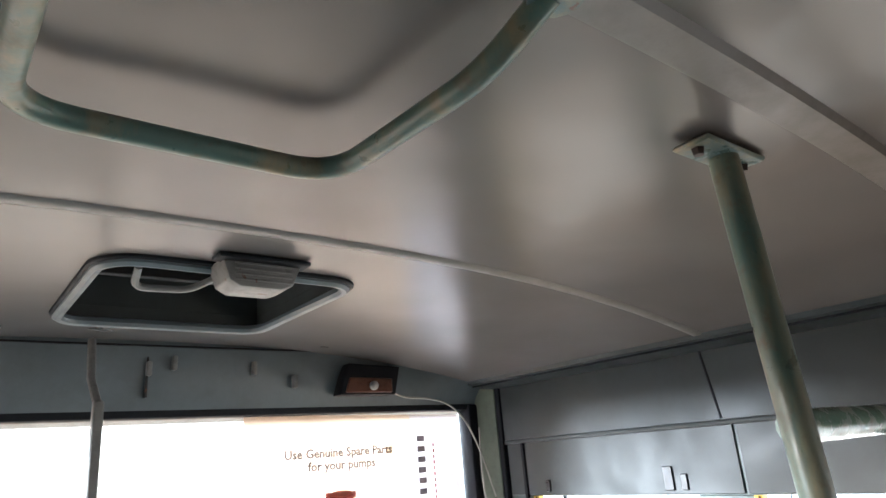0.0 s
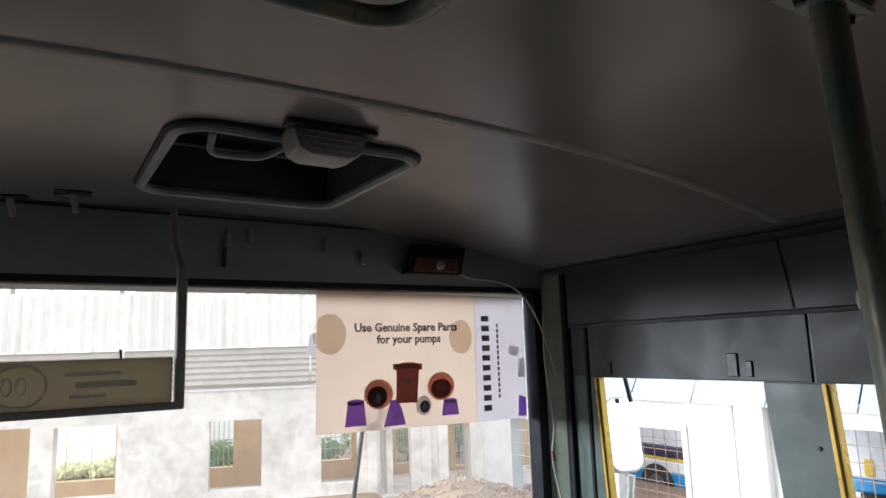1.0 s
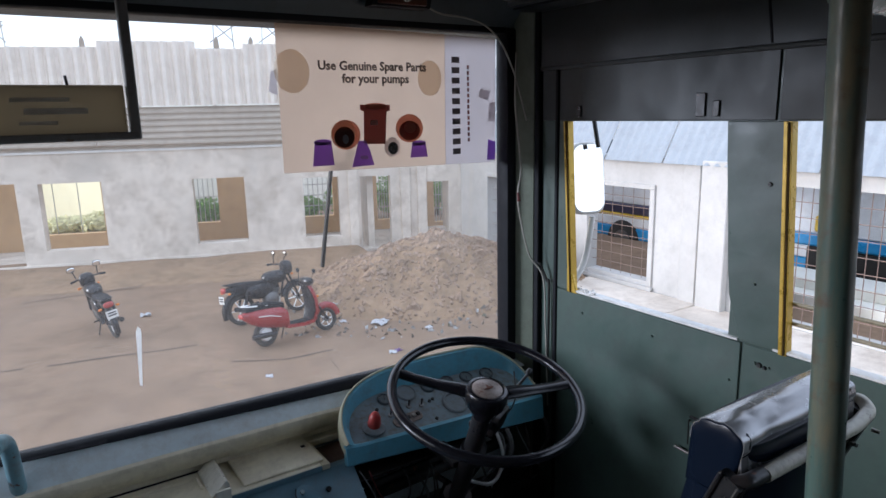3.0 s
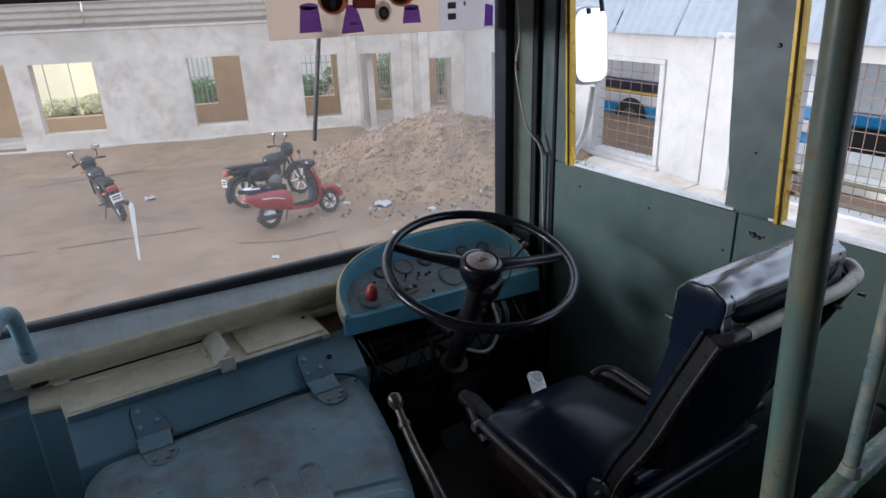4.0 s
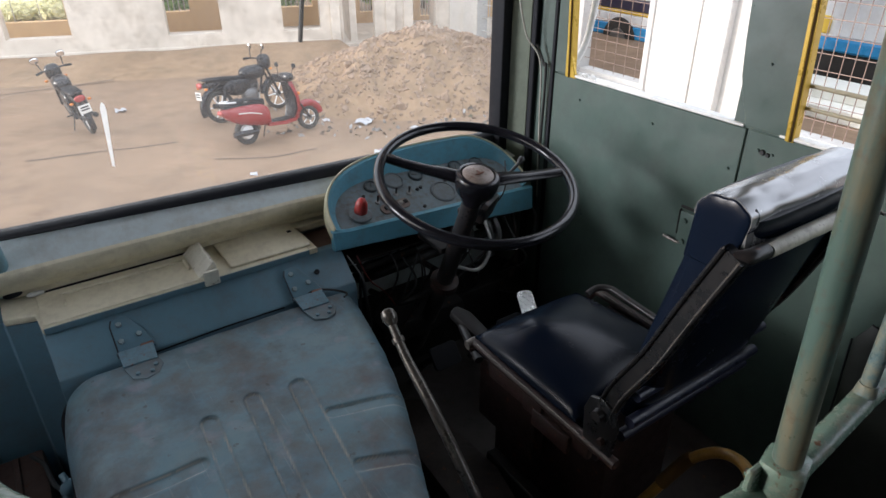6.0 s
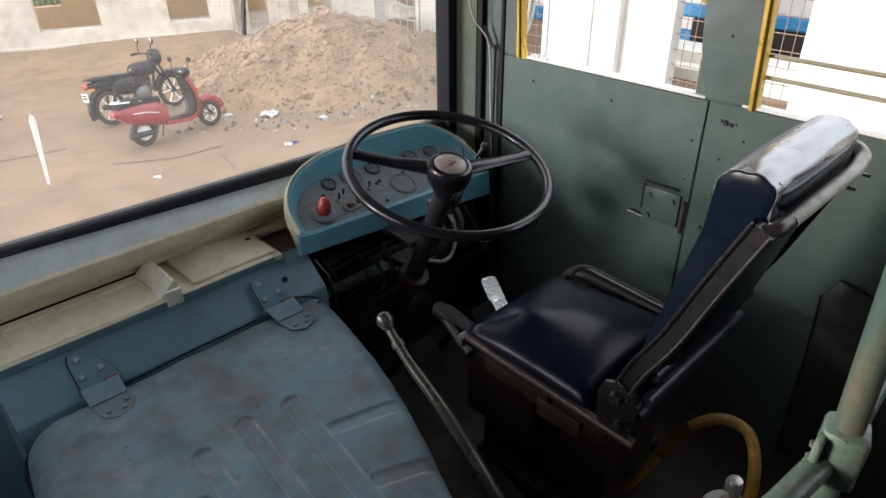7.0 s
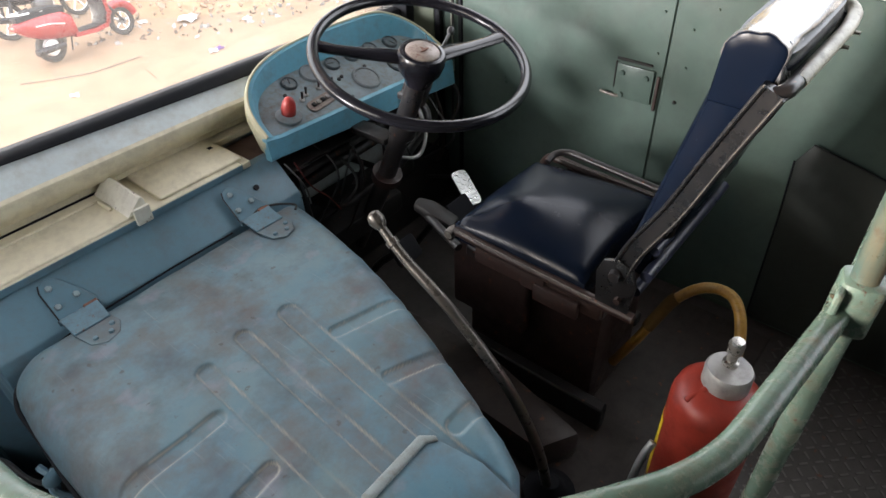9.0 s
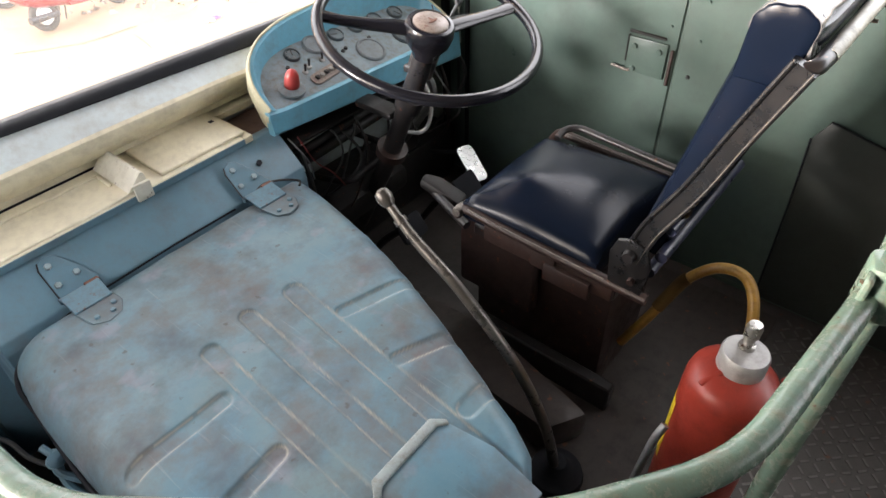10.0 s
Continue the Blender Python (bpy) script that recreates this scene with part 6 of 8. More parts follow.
wire = tube(smooth_path([(1.72, 2.16, 1.72), (1.70, 2.14, 1.55), (1.715, 2.13, 1.35), (1.695, 2.12, 1.27), (1.70, 2.12, 1.20), (1.735, 2.11, 1.05), (1.765, 2.07, 0.97), (1.77, 2.06, 0.80), (1.775, 2.05, 0.50)], 8), 0.0030, 8)
solid("post_wire", wire, "wire", "pale loose wire hanging down the corner post", "wire")
own = cyl((1.697, 2.118, 1.235), (1.695, 2.12, 1.265), 0.0065, 0.004, 8)
solid("wire_joint", own, "red_wire", "small red taped joint on the wire", "wire joint")
wire = tube(smooth_path([(1.765, 2.09, 1.02), (1.772, 2.06, 0.96), (1.775, 2.05, 0.90), (1.776, 2.06, 0.30)], 8), 0.0045, 8)
solid("post_wire", wire, "wire_dark", "black wire down the corner post", "wire")
for xb, yb, zb in ((0.30, 2.03, 1.93), (-0.05, 2.05, 1.93), (0.185, 2.10, 1.925)):
    lt = thing("roof_stud", "small grey bracket hanging from the ceiling", "bracket", None, "ceiling brackets")
    part("plate", box((xb - 0.035, yb - 0.02, roof_z(xb) - 0.006), (xb + 0.035, yb + 0.02, roof_z(xb) - 0.001), 0.002, 1), "black", lt)
    part("stem", cyl((xb, yb, roof_z(xb) - 0.005), (xb + 0.008, yb, roof_z(xb) - 0.045), 0.008, 0.006, 10), "bracket", lt)

# route board hung over the windscreen
rb = thing("route_board", "grey-brown route board with faded lettering hung by brackets", "board")
part("panel", box((-0.34, 1.948, 1.508), (0.500, 1.960, 1.604), 0.003, 1, None, None), "board", rb)
part("edge", box((-0.34, 1.938, 1.494), (0.522, 1.966, 1.510), 0.003, 1), "bracket", rb, "grey lower channel")
for xs_ in (0.504, -0.34):
    part("hanger", box((xs_, 1.940, 1.494), (xs_ + 0.020, 1.964, 1.80), 0.003, 1), "bracket", rb, "grey flat hanger")
    part("hanger_top", tube([(xs_ + 0.01, 1.952, 1.79), (xs_ + 0.012, 2.06, 1.86), (xs_ + 0.014, 2.10, 1.955)], 0.009, 8), "bracket", rb)
ringpts = [Vector((0.225 + 0.045 * math.cos(a), 1.9465, 1.556 + 0.040 * math.sin(a))) for a in (2 * math.pi * k / 32 for k in range(32))]
part("ring_mark", tube(ringpts, 0.0028, 6, None, True), "board_mark", rb, "faded pale ring")
for k, x0 in enumerate((0.205, 0.228)):
    part("mark", tube([Vector((x0 + 0.008 * math.cos(a), 1.9465, 1.556 + 0.016 * math.sin(a))) for a in (2 * math.pi * j / 16 for j in range(16))], 0.0022, 6, None, True), "board_mark", rb)
for x0, x1, z0, z1 in ((0.30, 0.40, 1.572, 1.580), (0.32, 0.43, 1.548, 1.560), (0.31, 0.375, 1.528, 1.535), (-0.25, -0.05, 1.55, 1.57), (-0.02, 0.12, 1.55, 1.565)):
    part("writing_bar", box((x0, 1.946, z0), (x1, 1.948, z1)), "board_mark", rb)
part("pin", cyl((0.40, 1.953, 1.603), (0.398, 1.953, 1.622), 0.003, None, 8), "black", rb)

# poster on the windscreen
def flat(pts, y, bm=None, thick=0.0006):
    return prism(pts, thick, bm, Matrix(((1, 0, 0, 0), (0, 0, -1, y), (0, 1, 0, 0), (0, 0, 0, 1))))


po = thing("poster", "printed pump spare-parts poster stuck inside the windscreen", "poster")
part("sheet", flat([(0.932, 1.374), (1.484, 1.365), (1.490, 1.775), (0.934, 1.786)], 2.2385), "paper", po, "pinkish-white printed sheet")
part("strip", flat([(1.484, 1.365), (1.690, 1.362), (1.696, 1.770), (1.490, 1.775)], 2.2380), "paper_strip", po, "white strip with a row of dark characters")
fmp = Matrix(((1, 0, 0, 0), (0, 0, -1, 2.2372), (0, 1, 0, 0), (0, 0, 0, 1)))
text_mesh("Use Genuine Spare Parts", 0.036, fmp @ pose(1.235, 1.672, 0), "faded_ink", po)
text_mesh("for your pumps", 0.036, fmp @ pose(1.24, 1.636, 0), "faded_ink", po)
for k in range(10):
    z0 = 1.689 - 0.0325 * k
    part("character_bar", flat([(1.514, z0), (1.545, z0), (1.545, z0 + 0.019), (1.514, z0 + 0.019)], 2.2372), "faded_ink", po)
for k in range(14):
    part("small_bar", flat([(1.575, 1.670 - 0.018 * k), (1.583, 1.670 - 0.018 * k), (1.583, 1.682 - 0.018 * k), (1.575, 1.682 - 0.018 * k)], 2.2372), "maroon", po)


def disc(cx_, cz_, rx, rz, n=20, a0=0, a1=360):
    return [(cx_ + rx * math.cos(radians(a0 + (a1 - a0) * k / n)), cz_ + rz * math.sin(radians(a0 + (a1 - a0) * k / n))) for k in range(n)]


art = [("salmon", disc(1.13, 1.475, 0.048, 0.044), 2.2376), ("pale_ink", disc(1.122, 1.480, 0.040, 0.037), 2.2375), ("maroon", disc(1.125, 1.468, 0.033, 0.031), 2.2374), ("paper_strip", disc(1.128, 1.462, 0.010, 0.014), 2.2370),
       ("maroon", [(1.188, 1.445), (1.262, 1.442), (1.270, 1.540), (1.282, 1.542), (1.282, 1.560), (1.180, 1.562), (1.180, 1.546), (1.192, 1.542)], 2.2376),
       ("salmon", disc(1.232, 1.556, 0.040, 0.010), 2.2372), ("paper_strip", [(1.212, 1.500), (1.238, 1.500), (1.238, 1.516), (1.212, 1.516)], 2.2370),
       ("salmon", disc(1.350, 1.487, 0.050, 0.044), 2.2376), ("maroon", disc(1.350, 1.480, 0.038, 0.030), 2.2375), ("salmon", disc(1.352, 1.490, 0.022, 0.018), 2.2371),
       ("paper_strip", disc(1.285, 1.432, 0.028, 0.030), 2.2376), ("ink", disc(1.288, 1.428, 0.018, 0.019), 2.2372), ("paper_strip", disc(1.288, 1.428, 0.009, 0.010), 2.2369),
       ("violet", [(1.020, 1.388), (1.088, 1.388), (1.082, 1.455), (1.030, 1.458)], 2.2376), ("violet", disc(1.055, 1.456, 0.028, 0.009), 2.2374),
       ("violet", [(1.145, 1.378), (1.220, 1.380), (1.208, 1.425), (1.195, 1.455), (1.170, 1.455), (1.160, 1.425)], 2.2374), ("paper_strip", [(1.175, 1.400), (1.200, 1.400), (1.200, 1.410), (1.175, 1.410)], 2.2370),
       ("violet", [(1.350, 1.395), (1.415, 1.395), (1.408, 1.440), (1.358, 1.440)], 2.2376), ("violet", disc(1.383, 1.440, 0.026, 0.008), 2.2374),
       ("pale_ink", disc(0.975, 1.655, 0.052, 0.060), 2.2375), ("pale_ink", disc(1.43, 1.64, 0.045, 0.055), 2.2375), ("violet", [(1.655, 1.37), (1.690, 1.37), (1.692, 1.43), (1.660, 1.44)], 2.2372)]
for mat, pts, yy in art:
    part("printed_shape", flat(pts, yy, None, 0.0002), mat, po)
# tape and scraps beside the poster
for pts in ([(1.62, 1.58), (1.66, 1.57), (1.67, 1.60), (1.63, 1.61)], [(1.66, 1.50), (1.69, 1.50), (1.69, 1.565), (1.665, 1.56)], [(0.905, 1.60), (0.93, 1.59), (0.93, 1.66), (0.915, 1.655)]):
    solid("tape_scrap", flat(pts, 2.2390), "paper_strip", "small torn paper scrap stuck to the windscreen", "scrap", "paper scraps")
own = flat([(0.496, 0.845), (0.502, 0.841), (0.507, 0.90), (0.515, 0.985), (0.514, 0.998), (0.508, 1.006), (0.502, 0.993), (0.499, 0.92)], 2.2392)
solid("glass_scrape", own, "chalk", "chalky white scrape mark on the windscreen", "mark")

# wiper outside the glass
wp = thing("wiper", "thin black windscreen wiper hanging on the glass", "wiper")
part("arm", tube([(1.095, 2.262, 1.44), (1.078, 2.258, 1.34), (1.06, 2.256, 1.22)], 0.006, 8), "black", wp)
part("blade", box((-0.005, 2.247, -0.16), (0.005, 2.260, 0.16), 0.002, 1, None, Matrix.Translation((1.061, 0, 1.24)) @ pose(0, 0, 0, 0, 9, 0)), "black", wp)

# crumbs of old putty on the driver's window sill
random.seed(8)
own = bmesh.new()
for k in range(26):
    s_ = random.uniform(0.003, 0.009)
    o = bmesh.new()
    bmesh.ops.create_icosphere(o, subdivisions=1, radius=s_, matrix=Matrix.LocRotScale((RW + random.uniform(0.0, 0.02), 1.965 - 0.11 * random.random() ** 1.6, SILL + 0.005 + s_ * 0.45), Euler((k, k * 2.0, k * 3.0)), (1.0, random.uniform(0.7, 1.6), random.uniform(0.5, 0.9))))
    join(own, o)
solid("putty_crumbs", own, "white", "pale crumbs of old putty on the window sill", "crumbs", "", "stuff")

# driver's mirror
mi = thing("wing_mirror", "white-backed wing mirror on a pale arm outside", "mirror")
mm = frame_m((2.012, 2.105, 1.29), (0.96, -0.26, 0), (-0.26, -0.96, 0.12))
part("shell", prism(round_rect(-0.068, -0.130, 0.068, 0.130, 0.045), 0.035, None, mm @ pose(0, 0, -0.036), 0.012, 3), "white", mi, "white plastic shell")
part("glass", prism(round_rect(-0.060, -0.120, 0.060, 0.120, 0.038), 0.002, None, mm @ pose(0, 0, -0.0005)), "mirror", mi, "mirror glass")
part("arm", tube(fillet([(2.03, 2.10, 1.15), (2.02, 2.12, 0.98), (1.95, 2.13, 0.88), (1.84, 2.13, 0.86)], 0.05), 0.012, 10), "white", mi)
part("arm", tube(fillet([(2.02, 2.07, 1.40), (2.0, 2.10, 1.60), (1.90, 2.12, 1.72), (1.84, 2.13, 1.74)], 0.05), 0.008, 10), "black", mi)

# plain underbody so that the bus stands on the ground
own = box((LW - 0.04, REAR, -1.12), (RW + 0.04, 2.28, -0.06), 0.02, 1)
structure("underbody", own, "dark", "dark underbody of the parked bus", "chassis")

# ---------------------------------------------------------------- outside
# everything outside is set out on one plan and enlarged from the driver's place
K = 1.3
E0 = Vector((0.29, 0.52, 1.48))
OUTM = Matrix.Translation(E0) @ Matrix.Scale(K, 4) @ Matrix.Translation(-E0)
GZ = -1.05
LOW = (OUTM @ Vector((0, 0, GZ))).z


def ground_z(x, y):
    """Height of the yard: level by the bus, lower in front of the building."""
    d = max(y - 2.6, x - 2.2, -6.0)
    t = min(1.0, max(0.0, d / 4.5))
    t = t * t * (3 - 2 * t)
    near = -1.12
    bumps = 0.03 * noise.noise(Vector((x * 0.5, y * 0.5, 0.0))) + 0.012 * noise.noise(Vector((x * 2.1, y * 2.1, 3.0)))
    return near + (LOW - near) * t + bumps * t


own = bmesh.new()
gx = [-900, -300, -100, -40, -20, -12] + [-9 + 0.35 * k for k in range(70)] + [18, 24, 40, 100, 300, 900]
gy = [-900, -300, -100, -40, -20, -10, -6] + [-3 + 0.35 * k for k in range(70)] + [24, 30, 40, 100, 300, 900]
g = [[own.verts.new((x, y, ground_z(x, y))) for y in gy] for x in gx]
for i in range(len(gx) - 1):
    for k in range(len(gy) - 1):
        own.faces.new((g[i][k], g[i + 1][k], g[i + 1][k + 1], g[i][k + 1]))
structure("ground", own, "dirt", "bare pinkish-brown dirt yard with wheel marks", "ground", 60)

# main building, set at an angle to the bus
WA = Vector((0.18, 13.4, 0))
WM = OUTM @ Matrix(((0.94, 0.342, 0, WA.x), (-0.342, 0.94, 0, WA.y), (0, 0, 1, 0), (0, 0, 0, 1)))
FRONT = [(-3.6, -0.70, -2.7, 0.50), (-1.6, -1.05, 0.16, 0.50), (0.50, -0.66, 1.47, 0.48), (2.93, -0.70, 3.80, 0.46), (4.82, -0.72, 5.46, 0.39), (5.86, -1.0, 6.42, 0.37), (7.10, -1.0, 7.55, 0.22)]
own = wall_with_holes(-9.0, 7.85, GZ - 0.3, 1.12, FRONT, 0.22)
own.transform(WM)
wall_b = structure("building_front", own, "plaster", "bare cement-plastered wall of an unfinished building", "building wall")
BACK = [(-3.8, -0.6, -2.9, 0.9), (-0.45, -0.74, 0.90, 0.95), (2.25, -0.66, 3.12, 0.95), (4.66, -0.66, 5.50, 0.95), (6.46, -0.82, 6.75, 0.90), (7.75, -0.95, 8.08, 0.90)]
own = wall_with_holes(-9.0, 9.5, GZ - 0.3, 1.12, BACK, 0.18)
own.transform(WM @ Matrix.Translation((0, 2.2, 0)))
structure("building_back", own, "room", "ochre plastered rear wall of the open rooms", "building wall")
for s0, s1, z0, z1, mat, lab in ((-9.0, 9.5, GZ - 0.05, GZ + 0.02, "plaster", "bare cement floor of the open rooms"), (-9.0, 9.5, 1.12, 1.26, "plaster", "concrete roof slab of the building")):
    own = box((s0, 0.22 if z0 < 0 else -0.05, z0), (s1, 2.2 if z0 < 0 else 0.60, z1))
    own.transform(WM)
    structure("building_slab", own, mat, lab, "slab")
for s in (-2.2, 2.0, 4.30, 6.00, 7.95):
    own = box((s, 0.22, GZ), (s + 0.12, 2.2, 1.12))
    own.transform(WM)
    structure("room_partition", own, "plaster", "pale plastered cross wall inside the building", "partition")
# pilasters, band and plinth
for s in (6.70, 5.72, 7.02):
    own = box((s - 0.09, -0.06, GZ - 0.2), (s + 0.09, 0.002, 1.12), 0.01, 1)
    own.transform(WM)
    piece("pilaster", own, "plaster", wall_b)
own = box((-9.0, -0.03, 0.97), (7.8, 0.002, 1.01), 0.004, 1)
own.transform(WM)
piece("white_band", own, "white", wall_b, "white painted band under the eaves")
own = box((-9.0, -0.04, GZ - 0.3), (5.60, 0.002, GZ + 0.16), 0.01, 1)
own.transform(WM)
piece("plinth", own, "plaster", wall_b, "stained cement plinth")


def window_bars(lo, hi, y, n_up, n_across, m_, mat, name, r=0.009):
    th = thing(name, "iron bar grille in a window opening of the building", "grille", None, "building grilles")
    for k in range(1, n_up):
        x = lo[0] + (hi[0] - lo[0]) * k / n_up
        o = cyl((x, y, lo[1]), (x, y, hi[1]), r, None, 6)
        o.transform(m_)
        part("bar", o, mat, th)
    for k in range(1, n_across):
        z = lo[1] + (hi[1] - lo[1]) * k / n_across
        o = cyl((lo[0], y, z), (hi[0], y, z), r, None, 6)
        o.transform(m_)
        part("bar", o, mat, th)
    return th


for h, nu, na in ((BACK[1], 3, 1), (BACK[2], 9, 3), (BACK[3], 8, 7), (BACK[4], 5, 6), (BACK[5], 5, 6)):
    window_bars((h[0], h[1]), (h[2], h[3]), 2.28, nu, na, WM, "grille", "window_grille")


def corrugated(u0, u1, z0, z1, pitch, depth, upright=True, y=0.0, lean=0.0):
    """A thin ribbed sheet in the x-z plane; its ribs stand upright or lie level."""
    own = bmesh.new()
    length = (u1 - u0) if upright else (z1 - z0)
    n_ = max(4, int(length / pitch * 4))
    a, b = [], []
    for k in range(n_ + 1):
        t = length * k / n_
        ph = (k % 4)
        d = (0, depth, depth, 0)[ph]
        if upright:
            p, q = Vector((u0 + t, y - d, z0)), Vector((u0 + t, y - d + lean, z1))
        else:
            p, q = Vector((u0, y - d + lean * t / length, z0 + t)), Vector((u1, y - d + lean * t / length, z0 + t))
        a.append(own.verts.new(p))
        b.append(own.verts.new(q))
    for k in range(n_):
        own.faces.new((a[k], a[k + 1], b[k + 1], b[k]))
    return own


random.seed(3)
aw = thing("awning", "grey-brown corrugated eaves sheet along the building", "awning")
for s0, s1 in ((-9.0, -3.0), (-2.98, 1.5), (1.52, 4.62), (4.64, 7.8)):
    own = corrugated(s0, s1, 1.06, 1.70, 0.10, 0.03, False, -0.10, 0.12)
    own.transform(WM)
    part("sheet", own, "shutter", aw)
par = thing("parapet_fence", "pale corrugated sheet fence on the flat roof", "fence")
s, odd = -9.0, 0
while s < 7.8:
    w = random.choice((0.57, 0.76, 0.95))
    own = corrugated(s, s + w + 0.03, 1.72, 2.68 + random.choice((0.0, 0.02, 0.05, 0.09, -0.03)), 0.19, 0.075, True, 0.012 * (odd % 2))
    own.transform(WM)
    part("sheet", own, "sheet", par)
    if odd % 3:
        x0 = s + random.uniform(0.1, w - 0.15)
        own = prism([(x0, 2.60), (x0 + 0.10, 2.60), (x0 + 0.085, 2.80), (x0 + 0.05, 2.86), (x0 + 0.01, 2.78)], 0.012, None, Matrix(((1, 0, 0, 0), (0, 0, 1, 0.02), (0, 1, 0, 0), (0, 0, 0, 1))))
        own.transform(WM)
        part("bent_end", own, "shutter", par, "bent-up sheet end")
    s += w
    odd += 1
for z in (1.74, 2.55, 2.62):
    own = cyl((-9.0, 0.05, z), (7.8, 0.05, z), 0.016, None, 6)
    own.transform(WM)
    part("rail", own, "grille", par)
for k in range(14):
    s = -8.6 + 1.2 * k
    own = box((s, 0.06, 1.70), (s + 0.03, 0.10, 2.66))
    own.transform(WM)
    part("post", own, "grille", par)
for s, h in ((3.3, 0.75), (4.2, 0.95), (-0.6, 0.5)):
    th = thing("roof_frame", "thin steel frame standing up behind the roof fence", "frame", None, "roof frames")
    for a, b in (((s, 1.5, 1.3), (s + 0.1, 1.5, 2.8 + h)), ((s + 0.5, 1.5, 1.3), (s + 0.4, 1.5, 2.8 + h)), ((s, 1.5, 2.9), (s + 0.45, 1.5, 3.2)), ((s + 0.45, 1.5, 2.9), (s + 0.05, 1.5, 3.3)), ((s + 0.05, 1.5, 2.75 + h), (s + 0.45, 1.5, 2.75 + h))):
        o = cyl(a, b, 0.012, None, 6)
        o.transform(WM)
        part("member", o, "grille", th)

# wing of the building along the driver's side
XM = OUTM @ Matrix(((0, 1, 0, 7.5), (1, 0, 0, 0), (0, 0, 1, 0), (0, 0, 0, 1)))
SIDE = [(8.80, -0.95, 9.85, 0.35), (6.24, -0.87, 7.38, 0.42), (2.95, -0.95, 4.38, 0.62), (-0.3, -0.95, 1.2, 0.62), (-4.0, -0.95, -1.6, 0.62)]
own = wall_with_holes(-9.0, 10.72, GZ - 0.4, 0.86, SIDE, 0.2)
own.transform(XM)
wall_w = structure("building_side", own, "wing", "pale plastered side wing with barred openings", "building wall")
for y0, y1, d in ((5.45, 5.70, 0.06), (5.03, 5.40, 0.12), (8.25, 8.45, 0.05), (1.8, 2.3, 0.10)):
    own = box((y0, -d, GZ - 0.4), (y1, 0.002, 0.86), 0.012, 1)
    own.transform(XM)
    piece("pilaster", own, "wing", wall_w, "pale pilaster on the wing")
for h in SIDE[:2]:
    for lo, hi in (((h[0] - 0.08, -0.03, h[3]), (h[2] + 0.08, 0.002, h[3] + 0.07)), ((h[0] - 0.08, -0.03, h[1] - 0.06), (h[0], 0.002, h[3])), ((h[2], -0.03, h[1] - 0.06), (h[2] + 0.08, 0.002, h[3])), ((h[0] - 0.1, -0.05, h[1] - 0.12), (h[2] + 0.1, 0.002, h[1] - 0.06))):
        own = box(lo, hi, 0.006, 1)
        own.transform(XM)
        piece("window_surround", own, "wing", wall_w)
window_bars((8.80, -0.95), (9.85, 0.35), 0.10, 6, 6, XM, "grille", "window_grille")
window_bars((6.24, -0.87), (7.38, 0.42), 0.10, 6, 9, XM, "grille_dark", "window_grille", 0.0045)
window_bars((2.95, -0.95), (4.38, 0.62), 0.10, 12, 9, XM, "grille_dark", "window_grille", 0.005)
window_bars((-0.3, -0.95), (1.2, 0.62), 0.10, 9, 7, XM, "grille_dark", "window_grille")
own = box((-9.0, -1.9, GZ - 0.4), (5.4, -0.002, GZ + 0.06), 0.02, 1)
own.transform(XM)
structure("pavement", own, "plaster", "pale cement apron along the foot of the wing", "pavement")
own = box((5.405, -1.05, GZ - 0.4), (7.3, -0.002, GZ + 0.06), 0.02, 1)
own.transform(XM)
structure("pavement", own, "plaster", "narrow pale cement apron by the barred opening", "pavement")
wr = thing("wing_roof", "blue-white corrugated roof sheets over the wing", "roof sheet")
y = -9.0
while y < 10.6:
    own = corrugated(y, y + 0.98, 0.80, 2.3, 0.14, 0.02, True, -0.12, 0.9)
    own.transform(XM)
    part("sheet", own, "wing_sheet", wr)
    y += 1.0

# parked bus beyond the wing
pb = thing("parked_bus", "white and blue parked bus with a yellow stripe", "bus")
for lo, hi, mat, nm in (((10.4, 3.6, -0.35), (12.4, 14.0, 1.6), "bus_white", "body"), ((10.39, 3.6, -0.62), (12.4, 14.0, -0.55), "bus_yellow", "stripe"), ((10.385, 3.6, -0.55), (12.4, 14.0, -0.35), "navy_band", "band"), ((10.39, 3.6, -0.82), (12.4, 14.0, -0.62), "bus_white", "panel"), ((10.388, 3.6, -1.05), (12.4, 14.0, -0.82), "bus_blue", "skirt")):
    own = box(lo, hi, 0.02, 1)
    own.transform(OUTM @ pose(0, 0, 0))
    part(nm, own, mat, pb)
for k in range(9):
    own = box((10.37, 3.9 + 1.1 * k, 0.1), (10.41, 4.8 + 1.1 * k, 0.9), 0.02, 1)
    own.transform(OUTM)
    part("window", own, "bus_glass", pb)
for yw in (9.2, 12.5):
    o = cyl((10.36, yw, -1.08), (10.75, yw, -1.08), 0.40, None, 28, None, 0.04)
    o.transform(OUTM)
    w = part("wheel", o, "tyre", pb)
    o = cyl((10.34, yw, -1.08), (10.37, yw, -1.08), 0.20, None, 20)
    o.transform(OUTM)
    part("rim", o, "engine", w)
nb = thing("second_bus", "white and bright blue parked bus seen through the bars", "bus")
for lo, hi, mat, nm in (((9.8, -2.0, -0.32), (11.6, 5.55, 1.5), "bus_white", "body"), ((9.78, -2.0, -0.50), (11.6, 5.55, -0.32), "bus_blue", "skirt"), ((9.82, -2.0, -1.15), (11.5, 5.3, -0.50), "tyre", "underside"), ((9.76, 5.05, -0.28), (9.80, 5.18, -0.05), "bus_yellow", "plate")):
    own = box(lo, hi, 0.03, 1)
    own.transform(OUTM)
    part(nm, own, mat, nb)
